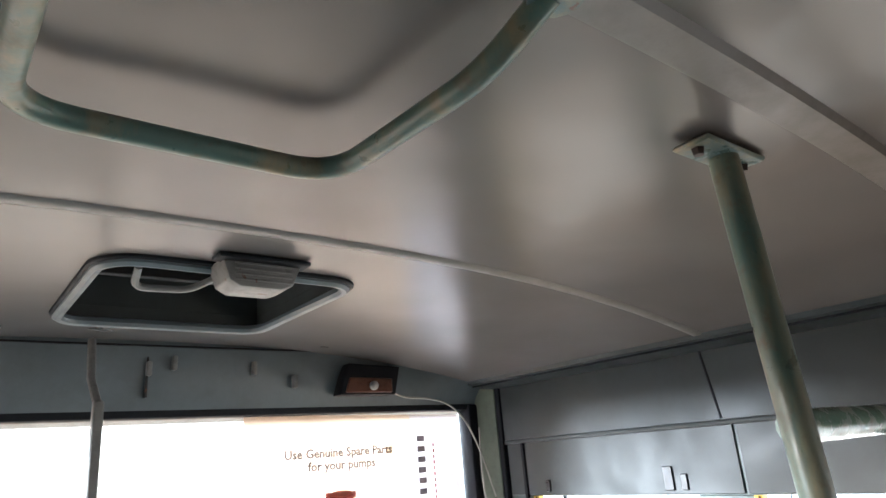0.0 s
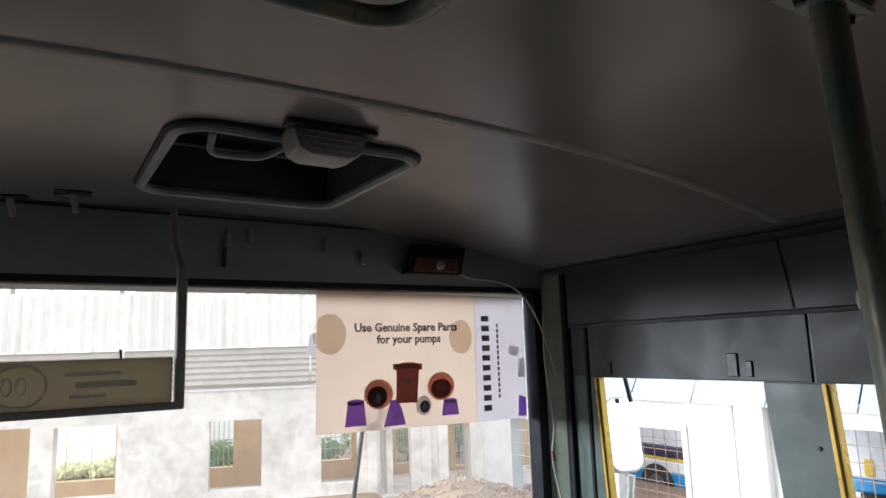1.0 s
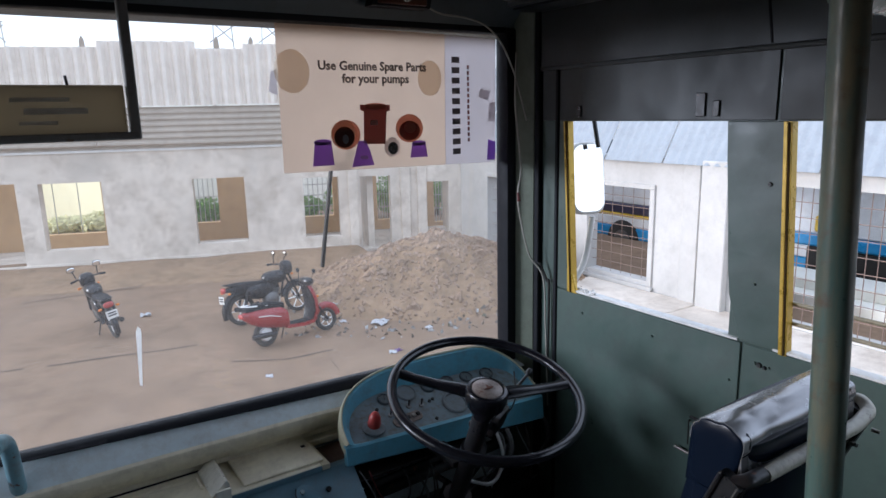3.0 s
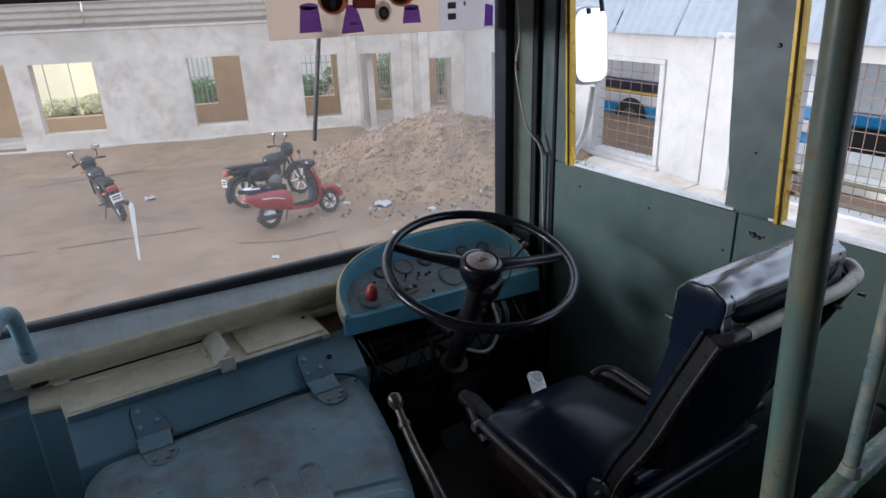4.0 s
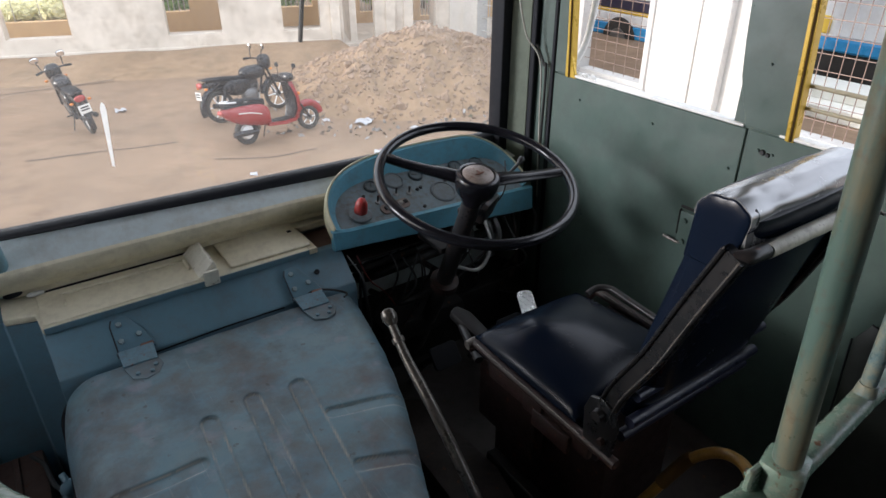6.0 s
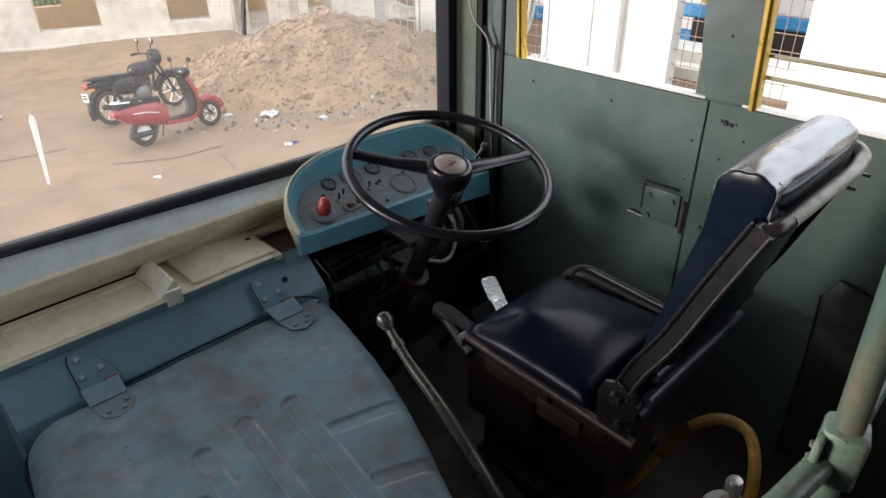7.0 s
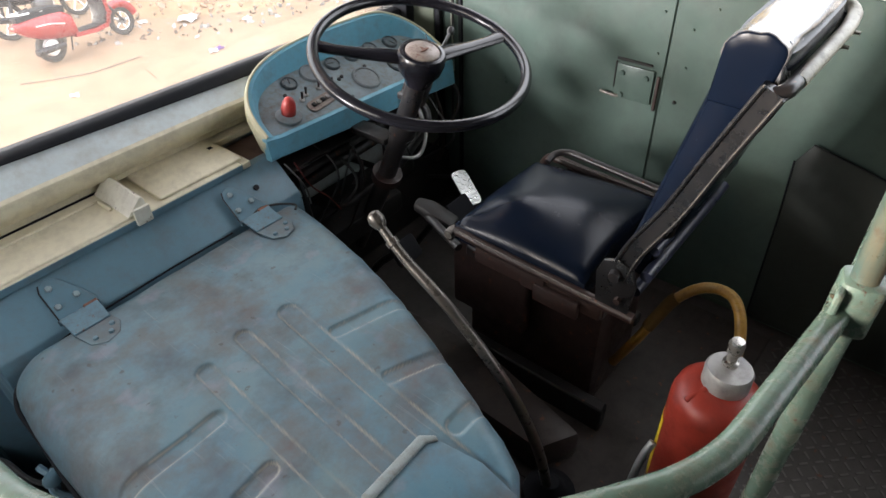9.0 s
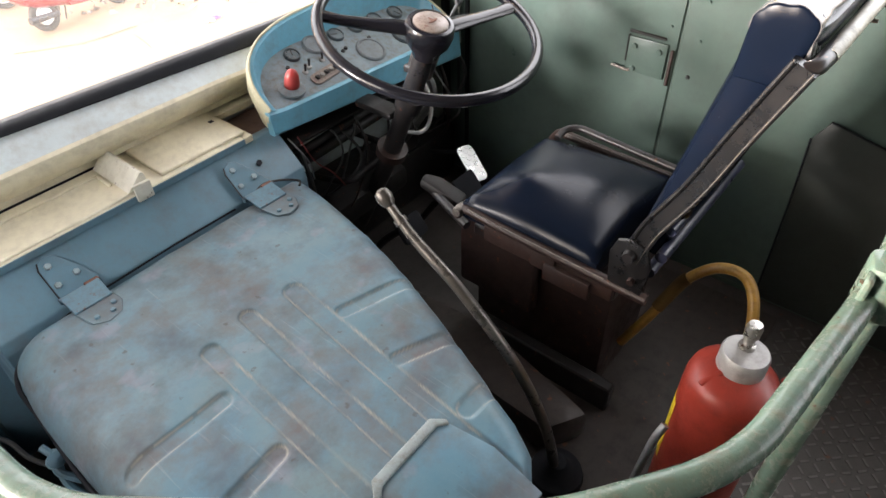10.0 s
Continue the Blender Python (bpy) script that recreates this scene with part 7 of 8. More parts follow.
for k in range(6):
    own = box((9.77, -1.8 + 1.2 * k, 0.35), (9.81, -0.8 + 1.2 * k, 0.95), 0.02, 1)
    own.transform(OUTM)
    part("window", own, "bus_glass", nb)
for y0, z0, z1 in ((0, -1.06, -0.90), (0, -0.90, -0.76)):
    own = box((8.6 + (z0 + 1.06) * 2, -3.0, z0), (9.5, 5.5, z1), 0.01, 1)
    own.transform(OUTM)
    structure("platform_step", own, "yard_white", "pale concrete platform step beyond the wing", "step")

# greenery behind the open rooms
random.seed(11)


def shrub(x, y, h, r, mat="leaf"):
    t = thing("tree", "bright green leafy young tree behind the building" if mat == "leaf" else "yellow-green leafy shrub behind the building", "tree", None, "trees behind the building")
    z0 = LOW
    o = tube([(x, y, z0 - 0.1), (x + 0.05, y, z0 + h * 0.3), (x - 0.05, y + 0.05, z0 + h * 0.7)], 0.07, 8, None, False, [0.09, 0.06, 0.02])
    for k in range(6):
        a = 2 * math.pi * k / 6
        tube([(x, y, z0 + h * (0.25 + 0.06 * k)), (x + r * 0.6 * math.cos(a), y + r * 0.6 * math.sin(a), z0 + h * (0.5 + 0.06 * k))], 0.02, 5, o)
    part("trunk", o, "bark", t)
    verts, faces = [], []
    for k in range(900):
        d = Vector((random.gauss(0, 1), random.gauss(0, 1), random.gauss(0, 1))).normalized() * (random.random() ** 0.45)
        c = Vector((x + d.x * r, y + d.y * r, z0 + h * 0.58 + d.z * h * 0.45))
        s_ = random.uniform(0.05, 0.11) * (1.5 if mat == "leaf_yellow" else 1.0)
        ux = Vector((random.uniform(-1, 1), random.uniform(-1, 1), random.uniform(-0.6, 0.6))).normalized()
        uy = ux.orthogonal().normalized()
        i0 = len(verts)
        verts += [c - ux * s_, c + uy * s_ * 0.45, c + ux * s_, c - uy * s_ * 0.45]
        faces.append((i0, i0 + 1, i0 + 2, i0 + 3))
    me = bpy.data.meshes.new("crown")
    me.from_pydata(verts, [], faces)
    me.materials.append(M[mat])
    ob = new("crown", me)
    ob.parent = t


for s, d, h, r in ((-1.6, 4.3, 0.35, 0.7), (1.6, 4.1, 0.62, 0.6), (2.6, 4.0, 0.70, 0.6), (3.5, 4.2, 0.66, 0.6), (4.9, 4.1, 0.6, 0.6), (6.0, 4.0, 0.9, 0.6), (7.0, 3.9, 1.0, 0.6), (8.2, 3.9, 1.0, 0.6), (9.2, 4.0, 0.9, 0.6)):
    p = WM @ Vector((s, d, 0))
    shrub(p.x, p.y, h * K, r * K)
for s, d, h, r in ((-0.35, 4.0, 0.42, 0.6), (0.45, 3.9, 0.50, 0.65)):
    p = WM @ Vector((s, d, 0))
    shrub(p.x, p.y, h * K, r * K, "leaf_yellow")

own = box((-12.0, 7.6, GZ - 0.6), (14.0, 7.8, 2.0), 0.02, 1)
own.transform(WM)
structure("yard_wall", own, "yard_white", "whitewashed yard wall behind the building", "yard wall")

own = box((-3.6, -0.1, GZ - 0.6), (3.6, 0.1, 1.6), 0.02, 1)
own.transform(WM @ Matrix.Translation((-1.6, 6.8, 0)) @ Matrix.Rotation(radians(-45), 4, "Z"))
structure("yard_wall", own, "cream_wash", "sunlit pale yellow wall behind the building", "yard wall")

# heap of rubble in the corner and soil along the wall
HC = Vector((5.55, 8.55, 0))


def heap_z(x, y):
    """Height of the spoil over the yard, on the unscaled plan."""
    dx, dy = x - HC.x, y - HC.y
    a = radians(-20)
    px, py = dx * math.cos(a) + dy * math.sin(a), -dx * math.sin(a) + dy * math.cos(a)
    r = math.sqrt((px / 2.45) ** 2 + (py / 1.75) ** 2)
    h = 0.80 * max(0.0, 1 - r ** 1.25)
    # soil banked up along the wall
    sd = -((x - WA.x) * 0.342 + (y - WA.y) * 0.94)
    bank = 0.17 * max(0.0, 1 - (abs(sd - 0.2) / 1.5) ** 1.2) if x < 5.6 else 0.0
    if bank > h:
        return bank + 0.035 * noise.noise(Vector((x * 0.9, y * 0.9, 7.0))) * min(1.0, bank * 7)
    if h > 0.01:
        h += 0.08 * noise.noise(Vector((x * 1.9, y * 1.9, 7.0))) * min(1.0, h * 4) + 0.09 * noise.noise(Vector((x * 5, y * 5, 2.0))) * min(1.0, h * 6)
    return h


own = bmesh.new()
nxh, nyh = 150, 110
g = []
for i in range(nxh + 1):
    row = []
    for k in range(nyh + 1):
        x, y = -4.0 + 11.45 * i / nxh, 5.2 + 9.2 * k / nyh
        p = OUTM @ Vector((x, y, GZ))
        row.append(own.verts.new((p.x, p.y, ground_z(p.x, p.y) + K * heap_z(x, y) - 0.03)))
    g.append(row)
for i in range(nxh):
    for k in range(nyh):
        own.faces.new((g[i][k], g[i + 1][k], g[i + 1][k + 1], g[i][k + 1]))
structure("rubble_heap", own, "rubble", "heap of loose brown soil and rubble by the wall", "rubble heap", 70)

# stones: the larger ones on their own, the rest as loose rubble
random.seed(21)
ICO = bmesh.new()
bmesh.ops.create_icosphere(ICO, subdivisions=1, radius=1.0)
stone_meshes = []
for v_ in range(5):
    b2 = ICO.copy()
    for v in b2.verts:
        v.co *= 1 + 0.35 * noise.noise(v.co * 1.3 + Vector((v_ * 9.1, 0, 0)))
        v.co.z *= 0.7
    stone_meshes.append(mesh_from("stone", b2, "stone", 30))
ico_v = [v.co.copy() for v in ICO.verts]
ico_f = [tuple(w.index for w in f.verts) for f in ICO.faces]
ICO.free()


def stone_spot():
    while True:
        x, y = random.uniform(3.2, 7.3), random.uniform(6.0, 10.4)
        h = heap_z(x, y)
        if h > 0.03 and random.random() < 0.35 + h:
            p = OUTM @ Vector((x, y, GZ))
            return p.x, p.y, ground_z(p.x, p.y) + K * h - 0.03


for k in range(170):
    x, y, z = stone_spot()
    ob = new("stone", stone_meshes[k % 5])
    s_ = random.uniform(0.04, 0.08) if k % 4 else random.uniform(0.08, 0.12)
    ob.matrix_world = Matrix.LocRotScale((x, y, z), Euler((random.random() * 6, random.random() * 6, random.random() * 6)), (s_, s_ * random.uniform(0.7, 1.2), s_ * random.uniform(0.6, 1)))
    tagged(ob, "pale brown broken stone lying on the rubble heap", "stone", "stones on the heap")
verts, faces = [], []
for k in range(4200):
    x, y, z = stone_spot()
    s_ = random.uniform(0.012, 0.045)
    e = Euler((random.random() * 6, random.random() * 6, random.random() * 6)).to_matrix()
    i0 = len(verts)
    sc = Vector((s_, s_ * random.uniform(0.6, 1.1), s_ * random.uniform(0.5, 1)))
    for c in ico_v:
        q = e @ Vector((c.x * sc.x, c.y * sc.y, c.z * sc.z))
        verts.append((x + q.x, y + q.y, z + q.z))
    faces += [tuple(i0 + j for j in f) for f in ico_f]
me = bpy.data.meshes.new("loose_rubble")
me.from_pydata(verts, [], faces)
me.materials.append(M["stone"])
tagged(new("loose_rubble", me), "loose broken stones and clods on the heap", "rubble", "", "stuff")

# litter on the ground
for x, y, s_, mat in ((3.90, 7.4, 0.13, "litter"), (3.62, 8.2, 0.07, "litter"), (3.55, 7.75, 0.06, "litter"), (1.55, 9.6, 0.09, "litter"), (3.52, 6.4, 0.06, "litter"), (3.60, 6.42, 0.05, "violet"), (4.3, 6.9, 0.06, "litter"), (2.2, 6.6, 0.05, "litter"), (-0.5, 9.2, 0.08, "litter")):
    own = bmesh.new()
    bmesh.ops.create_grid(own, x_segments=6, y_segments=6, size=1.0)
    for v in own.verts:
        v.co.z = 0.5 * noise.noise(v.co * 1.6 + Vector((x * 5, y * 3, 0))) + 0.35
        v.co.xy *= 1 - 0.3 * abs(noise.noise(v.co * 2.1 + Vector((y, x, 1))))
    bmesh.ops.solidify(own, geom=own.faces[:], thickness=0.05)
    p = OUTM @ Vector((x, y, GZ))
    own.transform(Matrix.LocRotScale((p.x, p.y, ground_z(p.x, p.y) + K * heap_z(x, y)), Euler((0, 0, x * 7)), (s_, s_, s_)))
    solid("litter", own, mat, "crumpled plastic bag lying on the dirt", "litter", "litter in the yard")
# scraps and grey debris along the foot of the heap
verts, faces = [], []
for k in range(230):
    a_ = random.uniform(150, 285)
    rr_ = random.uniform(0.92, 1.28)
    x, y = HC.x + 2.35 * rr_ * math.cos(radians(a_)), HC.y + 1.7 * rr_ * math.sin(radians(a_))
    p = OUTM @ Vector((x, y, GZ))
    z = ground_z(p.x, p.y) + K * heap_z(x, y)
    s_ = random.uniform(0.015, 0.055)
    e = Euler((random.random() * 6, random.random() * 6, random.random() * 6)).to_matrix()
    i0 = len(verts)
    for c in ((-1, -0.6, 0), (0.9, -0.7, 0.1), (1, 0.6, -0.1), (-0.8, 0.8, 0.15), (0, 0, 0.45)):
        q = e @ (Vector(c) * s_)
        verts.append((p.x + q.x, p.y + q.y, z + 0.006 + q.z))
    faces += [(i0, i0 + 1, i0 + 4), (i0 + 1, i0 + 2, i0 + 4), (i0 + 2, i0 + 3, i0 + 4), (i0 + 3, i0, i0 + 4), (i0 + 3, i0 + 2, i0 + 1, i0)]
me = bpy.data.meshes.new("debris")
me.from_pydata(verts, [], faces)
me.materials.append(M["debris"])
tagged(new("debris", me), "grey and white scraps strewn along the foot of the heap", "debris", "", "stuff")
# wheel ruts and cracks in the dirt
for pts, w in (([(0.35, 8.25), (0.9, 8.15), (1.4, 8.05), (1.9, 7.98)], 0.025), ([(-1.0, 8.6), (-0.3, 8.45), (0.2, 8.3)], 0.02), ([(2.95, 7.1), (2.9, 6.7), (2.82, 6.25)], 0.03), ([(2.0, 7.2), (2.5, 6.95), (3.1, 6.85)], 0.02), ([(0.2, 11.3), (0.9, 11.25), (1.9, 11.2)], 0.03)):
    fine = []
    for a, b in zip(pts, pts[1:]):
        for k in range(8):
            fine.append((a[0] + (b[0] - a[0]) * k / 8, a[1] + (b[1] - a[1]) * k / 8))
    lo_, hi_ = [], []
    for i, (x, y) in enumerate(fine):
        p = OUTM @ Vector((x, y, GZ))
        wob = 0.04 * noise.noise(Vector((x * 3, y * 3, 0)))
        ww = w * (0.6 + 0.8 * abs(noise.noise(Vector((x * 5, y, 4)))))
        gzv = ground_z(p.x, p.y) + K * heap_z(x, y)
        lo_.append(Vector((p.x, p.y + wob - ww, gzv + 0.004)))
        hi_.append(Vector((p.x, p.y + wob + ww, gzv + 0.010)))
    own = loft([lo_, hi_], None, False, False)
    solid("rut", own, "bark", "thin dark wheel rut pressed in the dirt", "rut", "ruts in the yard")


# ---------------------------------------------------------------- two-wheelers
def wheel_parts(root, y, r, w, mat_rim, spokes, hub=0.05):
    """One wheel with its hub at (0, y, r); the axle lies along x."""
    ring = [(0, y + (r - w) * math.cos(a), r + (r - w) * math.sin(a)) for a in (2 * math.pi * k / 28 for k in range(28))]
    tyre = part("tyre", tube(ring, w, 8, None, True), "tyre", root)
    rr = r - 2 * w + 0.012
    ring = [(0, y + rr * math.cos(a), r + rr * math.sin(a)) for a in (2 * math.pi * k / 28 for k in range(28))]
    part("rim", tube(ring, 0.014, 6, None, True), mat_rim, tyre)
    part("hub", cyl((-0.06, y, r), (0.06, y, r), hub, None, 18), "engine" if hub < 0.08 else "alu", tyre)
    for k in range(spokes):
        a = 2 * math.pi * k / spokes
        part("spoke", cyl((0, y + 0.03 * math.cos(a), r + 0.03 * math.sin(a)), (0, y + rr * math.cos(a), r + rr * math.sin(a)), 0.016, 0.011, 6), mat_rim, tyre)


def motorcycle(label):
    """A commuter motorcycle, front towards +y, rear axle at y = 0."""
    t = thing("motorcycle", label, "motorcycle", None, "parked two-wheelers")
    wheel_parts(t, 0.0, 0.30, 0.045, "alu", 6)
    wheel_parts(t, 1.27, 0.30, 0.040, "alu", 6)
    part("tank", blob((0, 0.80, 0.80), (0.155, 0.27, 0.135)), "bike_black", t, "glossy black fuel tank")
    part("seat", loft([[(x, y, z) for x, z in ((-w, z0), (-w, z1 - 0.02), (-w * 0.7, z1), (w * 0.7, z1), (w, z1 - 0.02), (w, z0))] for y, w, z0, z1 in ((-0.22, 0.07, 0.80, 0.85), (-0.05, 0.11, 0.77, 0.845), (0.25, 0.12, 0.74, 0.82), (0.45, 0.10, 0.73, 0.79), (0.60, 0.09, 0.73, 0.79))]), "rubber", t, "long black seat")
    for sx_ in (-1, 1):
        part("side_panel", blob((sx_ * 0.12, 0.33, 0.62), (0.045, 0.22, 0.13)), "bike_black", t)
        part("tail_panel", blob((sx_ * 0.085, -0.06, 0.73), (0.02, 0.26, 0.045)), "bike_black", t)
        part("fork_leg", cyl((sx_ * 0.085, 1.27, 0.30), (sx_ * 0.085, 1.03, 0.98), 0.022, None, 10), "bike_black", t)
        part("shock", cyl((sx_ * 0.13, 0.02, 0.32), (sx_ * 0.13, 0.12, 0.66), 0.028, None, 10), "bike_black", t)
        part("indicator", blob((sx_ * 0.17, 1.12, 0.82), (0.035, 0.025, 0.022)), "amber", t)
        part("indicator", blob((sx_ * 0.15, -0.27, 0.68), (0.035, 0.025, 0.022)), "amber", t)
        mr = part("mirror", blob((sx_ * 0.23, 0.98, 1.25), (0.075, 0.018, 0.055)), "rubber", t)
        part("mirror_glass", blob((sx_ * 0.23, 0.962, 1.25), (0.068, 0.005, 0.048)), "mirror", mr)
        part("mirror_stem", cyl((sx_ * 0.19, 0.95, 1.06), (sx_ * 0.22, 0.98, 1.22), 0.010, None, 6), "rubber", mr)
        part("grip", cyl((sx_ * 0.20, 0.90, 1.045), (sx_ * 0.31, 0.86, 1.035), 0.022, None, 10), "rubber", t)
        part("foot_peg", cyl((sx_ * 0.08, 0.42, 0.30), (sx_ * 0.22, 0.42, 0.30), 0.014, None, 8), "rubber", t)
    part("handlebar", tube(fillet([(-0.21, 0.90, 1.045), (-0.09, 0.99, 1.03), (0.09, 0.99, 1.03), (0.21, 0.90, 1.045)], 0.04), 0.015, 8), "bike_black", t)
    hl = part("headlamp", blob((0, 1.10, 0.95), (0.14, 0.11, 0.15)), "bike_black", t, "black headlamp cowl")
    part("headlamp_glass", cyl((0, 1.175, 0.92), (0, 1.205, 0.92), 0.08, 0.06, 20), "alu", hl)
    part("front_mudguard", tube([(0, 1.27 + 0.33 * math.cos(radians(a)), 0.30 + 0.33 * math.sin(radians(a))) for a in range(20, 171, 15)], 0.045, 8), "bike_black", t)
    part("rear_mudguard", tube([(0, 0.35 * math.cos(radians(a)), 0.30 + 0.35 * math.sin(radians(a))) for a in range(60, 201, 14)], 0.055, 8), "bike_black", t)
    part("air_box", blob((0, 0.52, 0.60), (0.10, 0.36, 0.17)), "bike_black", t, "black panels round the engine")
    part("engine_block", blob((0, 0.66, 0.40), (0.13, 0.17, 0.15)), "engine", t, "grey finned engine")
    for k in range(6):
        part("fin", box((-0.10, 0.66, 0.47 + 0.022 * k), (0.10, 0.86, 0.477 + 0.022 * k), 0.002, 1), "engine", t)
    part("frame_tube", tube(fillet([(0, 1.05, 0.90), (0, 0.92, 0.45), (0, 0.60, 0.25), (0, 0.25, 0.35)], 0.1), 0.022, 8), "bike_black", t)
    part("swing_arm", cyl((0.07, 0.0, 0.30), (0.07, 0.42, 0.36), 0.022, None, 8), "bike_black", t)
    part("swing_arm", cyl((-0.07, 0.0, 0.30), (-0.07, 0.42, 0.36), 0.022, None, 8), "bike_black", t)
    ex = part("exhaust", cyl((0.15, -0.20, 0.36), (0.13, 0.38, 0.27), 0.045, 0.035, 14), "bike_black", t, "black exhaust silencer")
    part("exhaust_pipe", tube(fillet([(0.13, 0.38, 0.27), (0.10, 0.78, 0.25), (0.04, 0.84, 0.40)], 0.08), 0.018, 8), "steel", ex)
    part("grab_rail", tube(fillet([(-0.11, 0.05, 0.80), (-0.10, -0.28, 0.84), (0.10, -0.28, 0.84), (0.11, 0.05, 0.80)], 0.05), 0.012, 8), "bike_black", t)
    part("tail_lamp", blob((0, -0.31, 0.74), (0.09, 0.035, 0.055)), "red_lens", t, "red tail lamp")
    np_ = part("number_plate", box((-0.10, -0.375, 0.49), (0.10, -0.368, 0.64), 0.003, 1, None, None), "white", t, "white number plate with plain bars")
    for k in range(2):
        part("plate_bar", box((-0.07, -0.378, 0.54 + 0.045 * k), (0.07, -0.3755, 0.565 + 0.045 * k)), "ink", np_)
    part("stand", cyl((-0.10, 0.42, 0.28), (-0.22, 0.40, 0.0), 0.012, None, 8), "bike_black", t)
    return t


def scooter(label):
    """A step-through scooter, front towards +y, rear axle at y = 0."""
    t = thing("scooter", label, "scooter", None, "parked two-wheelers")
    wheel_parts(t, 0.0, 0.225, 0.05, "alu", 5, 0.11)
    wheel_parts(t, 1.24, 0.225, 0.045, "alu", 5)
    secs = []
    for y, w, z0, z1 in ((-0.38, 0.06, 0.56, 0.66), (-0.28, 0.13, 0.46, 0.70), (-0.10, 0.19, 0.36, 0.72), (0.12, 0.20, 0.30, 0.71), (0.30, 0.19, 0.27, 0.68), (0.42, 0.16, 0.25, 0.60)):
        ring = []
        for k in range(16):
            a = 2 * math.pi * k / 16
            f = lambda q: (abs(q) ** 0.7) * (1 if q >= 0 else -1)
            ring.append(Vector((w * f(math.cos(a)), y, (z0 + z1) / 2 + (z1 - z0) / 2 * f(math.sin(a)))))
        secs.append(ring)
    part("rear_body", loft(secs), "scooter_red", t, "glossy red rear body")
    part("seat", loft([[(x, y, z) for x, z in ((-w, z0), (-w, z1 - 0.02), (-w * 0.7, z1), (w * 0.7, z1), (w, z1 - 0.02), (w, z0))] for y, w, z0, z1 in ((-0.34, 0.09, 0.68, 0.74), (-0.12, 0.14, 0.69, 0.79), (0.15, 0.14, 0.68, 0.78), (0.38, 0.10, 0.63, 0.73))]), "rubber", t, "black vinyl seat")
    part("floorboard", loft([[(x, y, z) for x, z in ((-w, z0), (-w, z0 + 0.06), (w, z0 + 0.06), (w, z0))] for y, w, z0 in ((0.36, 0.17, 0.26), (0.70, 0.19, 0.23), (0.90, 0.18, 0.25))]), "scooter_red", t)
    part("inner_shield", loft([[(x, y + d, z) for x, d in ((-w, -0.01), (0, 0.03), (w, -0.01), (w, -0.03), (0, 0.0), (-w, -0.03))] for z, y, w in ((0.29, 0.87, 0.15), (0.45, 0.95, 0.19), (0.65, 0.96, 0.18), (0.82, 0.92, 0.14), (0.92, 0.89, 0.10))]), "bike_black", t, "black inner leg shield")
    part("floor_mat", box((-0.15, 0.42, 0.30), (0.15, 0.86, 0.312), 0.004, 1), "rubber", t)
    secs = []
    for z, y, w in ((0.24, 0.90, 0.17), (0.45, 0.99, 0.22), (0.65, 1.00, 0.21), (0.82, 0.96, 0.17), (0.92, 0.93, 0.12)):
        secs.append([Vector((x, y + d, z)) for x, d in ((-w, -0.05), (-w * 0.9, 0.02), (-w * 0.5, 0.07), (0, 0.09), (w * 0.5, 0.07), (w * 0.9, 0.02), (w, -0.05), (w * 0.5, -0.02), (0, -0.01), (-w * 0.5, -0.02))])
    part("leg_shield", loft(secs), "scooter_red", t, "glossy red leg shield")
    part("shield_trim", tube([(-0.21, 0.96, 0.62), (-0.17, 0.925, 0.80), (-0.10, 0.90, 0.92)], 0.012, 8), "alu", t)
    part("shield_trim", tube([(-0.165, 0.86, 0.26), (-0.215, 0.955, 0.44), (-0.21, 0.96, 0.62)], 0.012, 8), "alu", t)
    part("front_mudguard", tube([(0, 1.24 + 0.26 * math.cos(radians(a)), 0.225 + 0.26 * math.sin(radians(a))) for a in range(10, 171, 16)], 0.07, 10), "scooter_red", t)
    for sx_ in (-1, 1):
        part("fork_leg", cyl((sx_ * 0.075, 1.24, 0.225), (sx_ * 0.06, 1.06, 0.55), 0.02, None, 8), "bike_black", t)
        part("grip", cyl((sx_ * 0.22, 0.90, 1.02), (sx_ * 0.35, 0.86, 1.03), 0.018, None, 10), "rubber", t)
        mr = part("mirror", blob((sx_ * 0.30, 0.95, 1.20), (0.06, 0.015, 0.04)), "rubber", t)
        part("mirror_stem", cyl((sx_ * 0.22, 0.91, 1.03), (sx_ * 0.29, 0.95, 1.18), 0.007, None, 6), "rubber", mr)
        part("indicator", blob((sx_ * 0.12, 1.05, 0.70), (0.04, 0.03, 0.025)), "amber", t)
        part("grab_bar", tube(fillet([(sx_ * 0.13, 0.05, 0.74), (sx_ * 0.12, -0.30, 0.78), (0, -0.38, 0.79)], 0.06), 0.012, 8), "alu", t)
        part("body_stripe", tube([(sx_ * 0.19, -0.16, 0.58), (sx_ * 0.205, 0.05, 0.56), (sx_ * 0.20, 0.25, 0.50)], 0.008, 6), "white", t)
    part("handlebar_cowl", blob((0, 0.93, 1.00), (0.20, 0.09, 0.08)), "bike_black", t, "dark handlebar cowl")
    part("headlamp", cyl((0, 1.0, 1.0), (0, 1.035, 1.0), 0.065, 0.05, 18), "alu", t)
    part("tail_lamp", blob((0, -0.40, 0.62), (0.09, 0.03, 0.04)), "red_lens", t)
    part("engine_case", blob((-0.12, 0.08, 0.24), (0.05, 0.25, 0.10)), "engine", t)
    part("silencer", cyl((0.15, -0.30, 0.24), (0.14, 0.15, 0.22), 0.055, 0.04, 14), "bike_black", t)
    part("stand", cyl((-0.12, 0.42, 0.24), (-0.24, 0.40, 0.0), 0.012, None, 8), "bike_black", t)
    return t


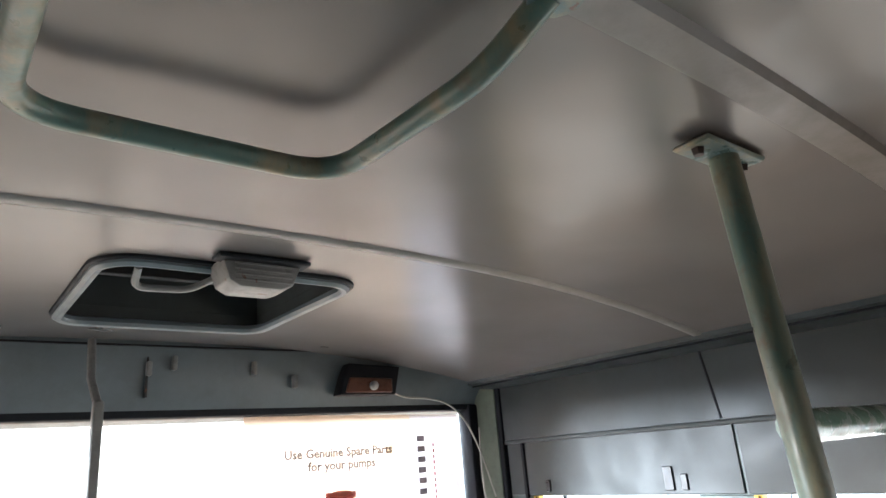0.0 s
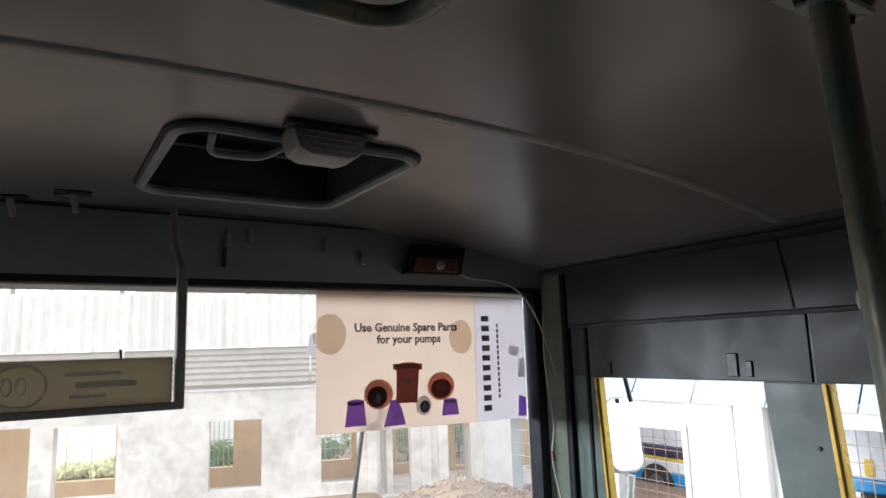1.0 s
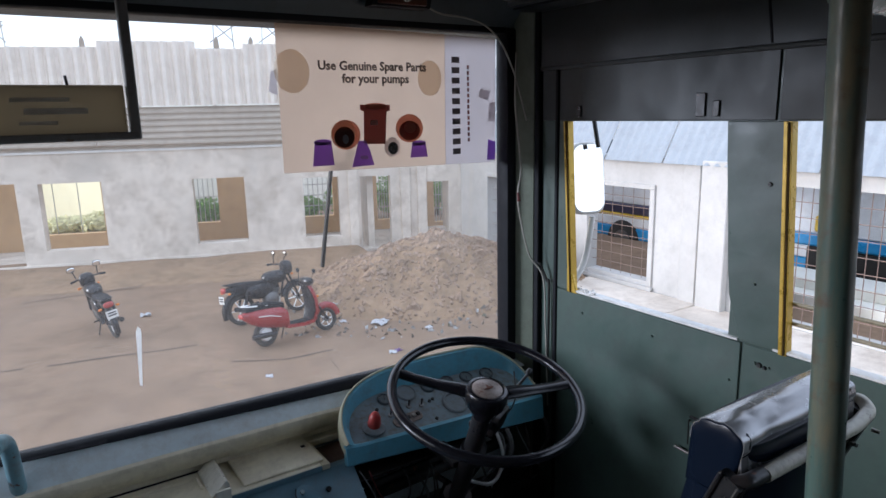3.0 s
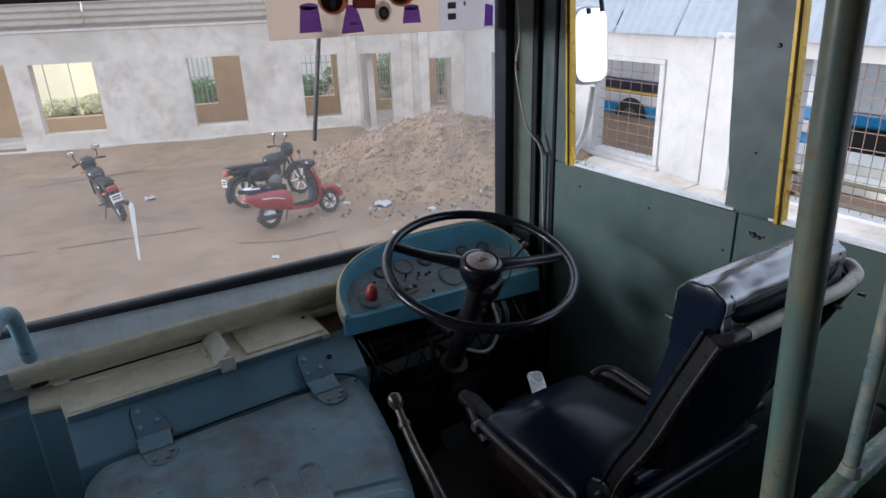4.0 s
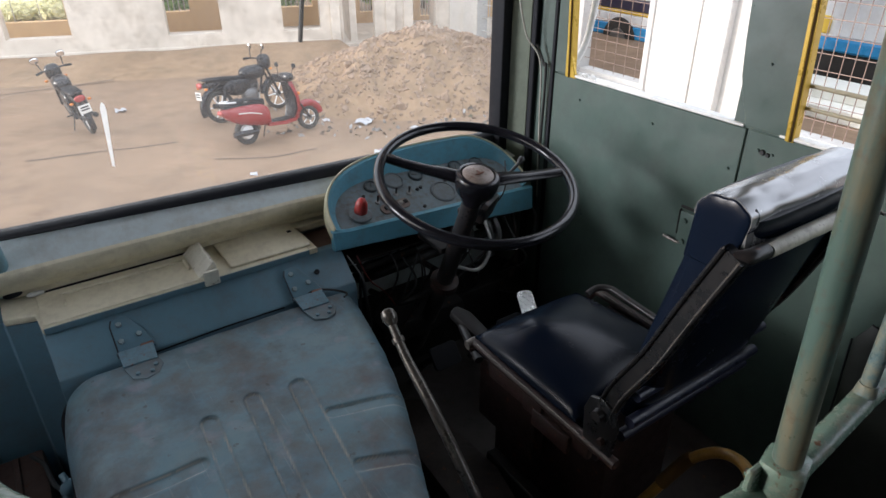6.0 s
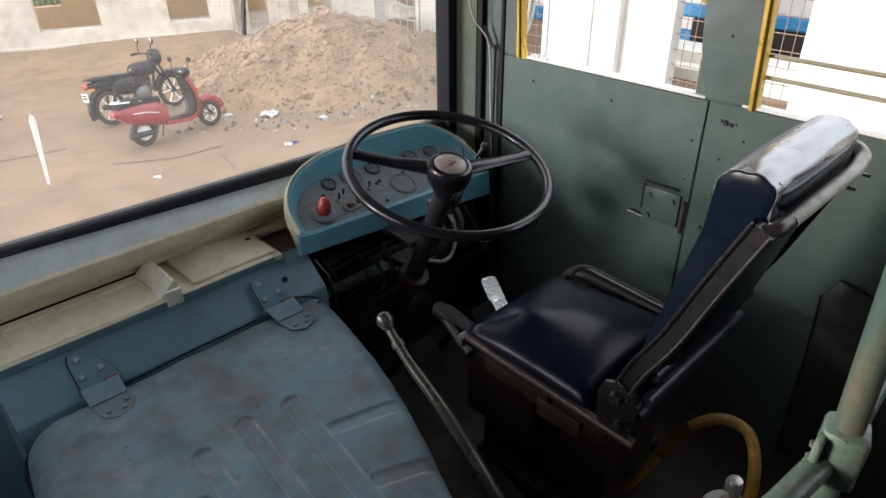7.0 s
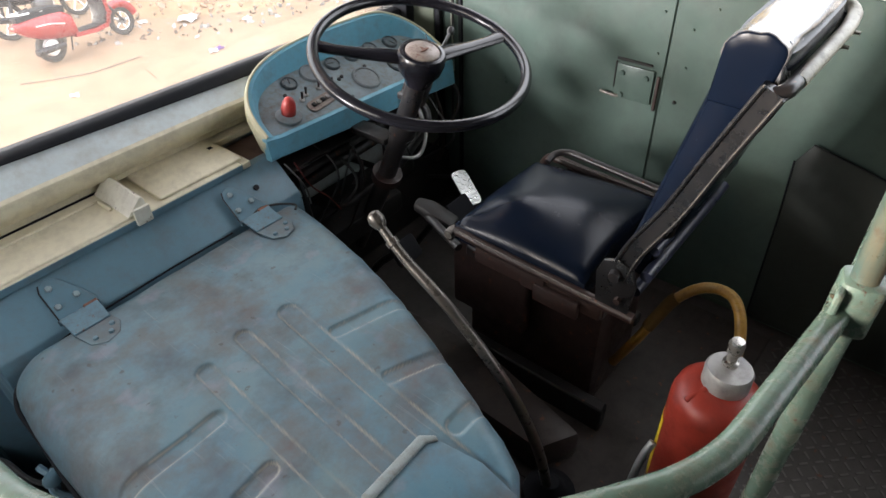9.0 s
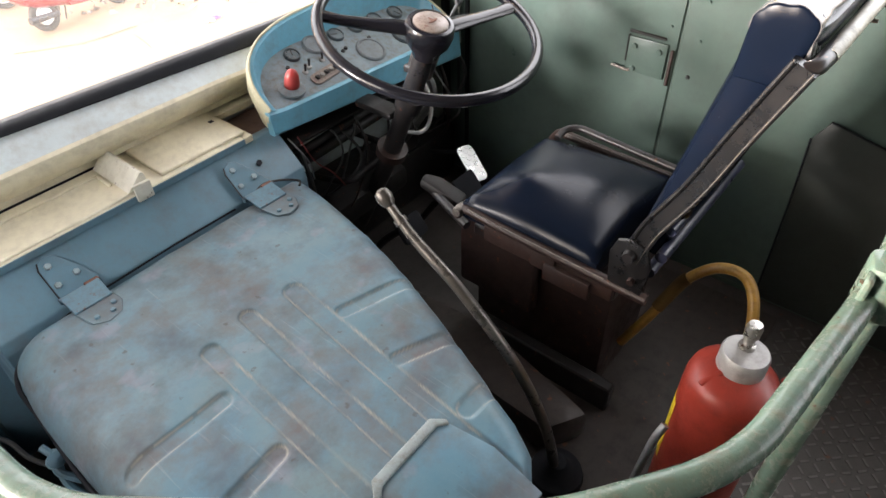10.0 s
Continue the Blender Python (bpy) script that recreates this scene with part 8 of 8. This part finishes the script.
def park(t, x, y, heading, scale, lean):
    """Stand a two-wheeler with its rear wheel at the plan place (x, y)."""
    p = OUTM @ Vector((x, y, GZ))
    t.matrix_world = Matrix.Translation((p.x, p.y, ground_z(p.x, p.y) + K * heap_z(x, y) + 0.005)) @ Matrix.Rotation(radians(heading), 4, "Z") @ Matrix.Rotation(radians(lean), 4, "Y") @ Matrix.Scale(scale, 4)


BS = 0.64 * K
bike_a = motorcycle("black motorcycle parked on the dirt facing the wall")
park(bike_a, 1.10, 8.85, 6, BS, -10)
bike_b = copy_thing(bike_a, Matrix())
tagged(bike_b, "black motorcycle parked beside the red scooter")
park(bike_b, 2.48, 8.35, -78, BS, -8)
sco = scooter("red scooter with a black seat parked on the dirt")
park(sco, 2.47, 7.45, -82, BS, -8)
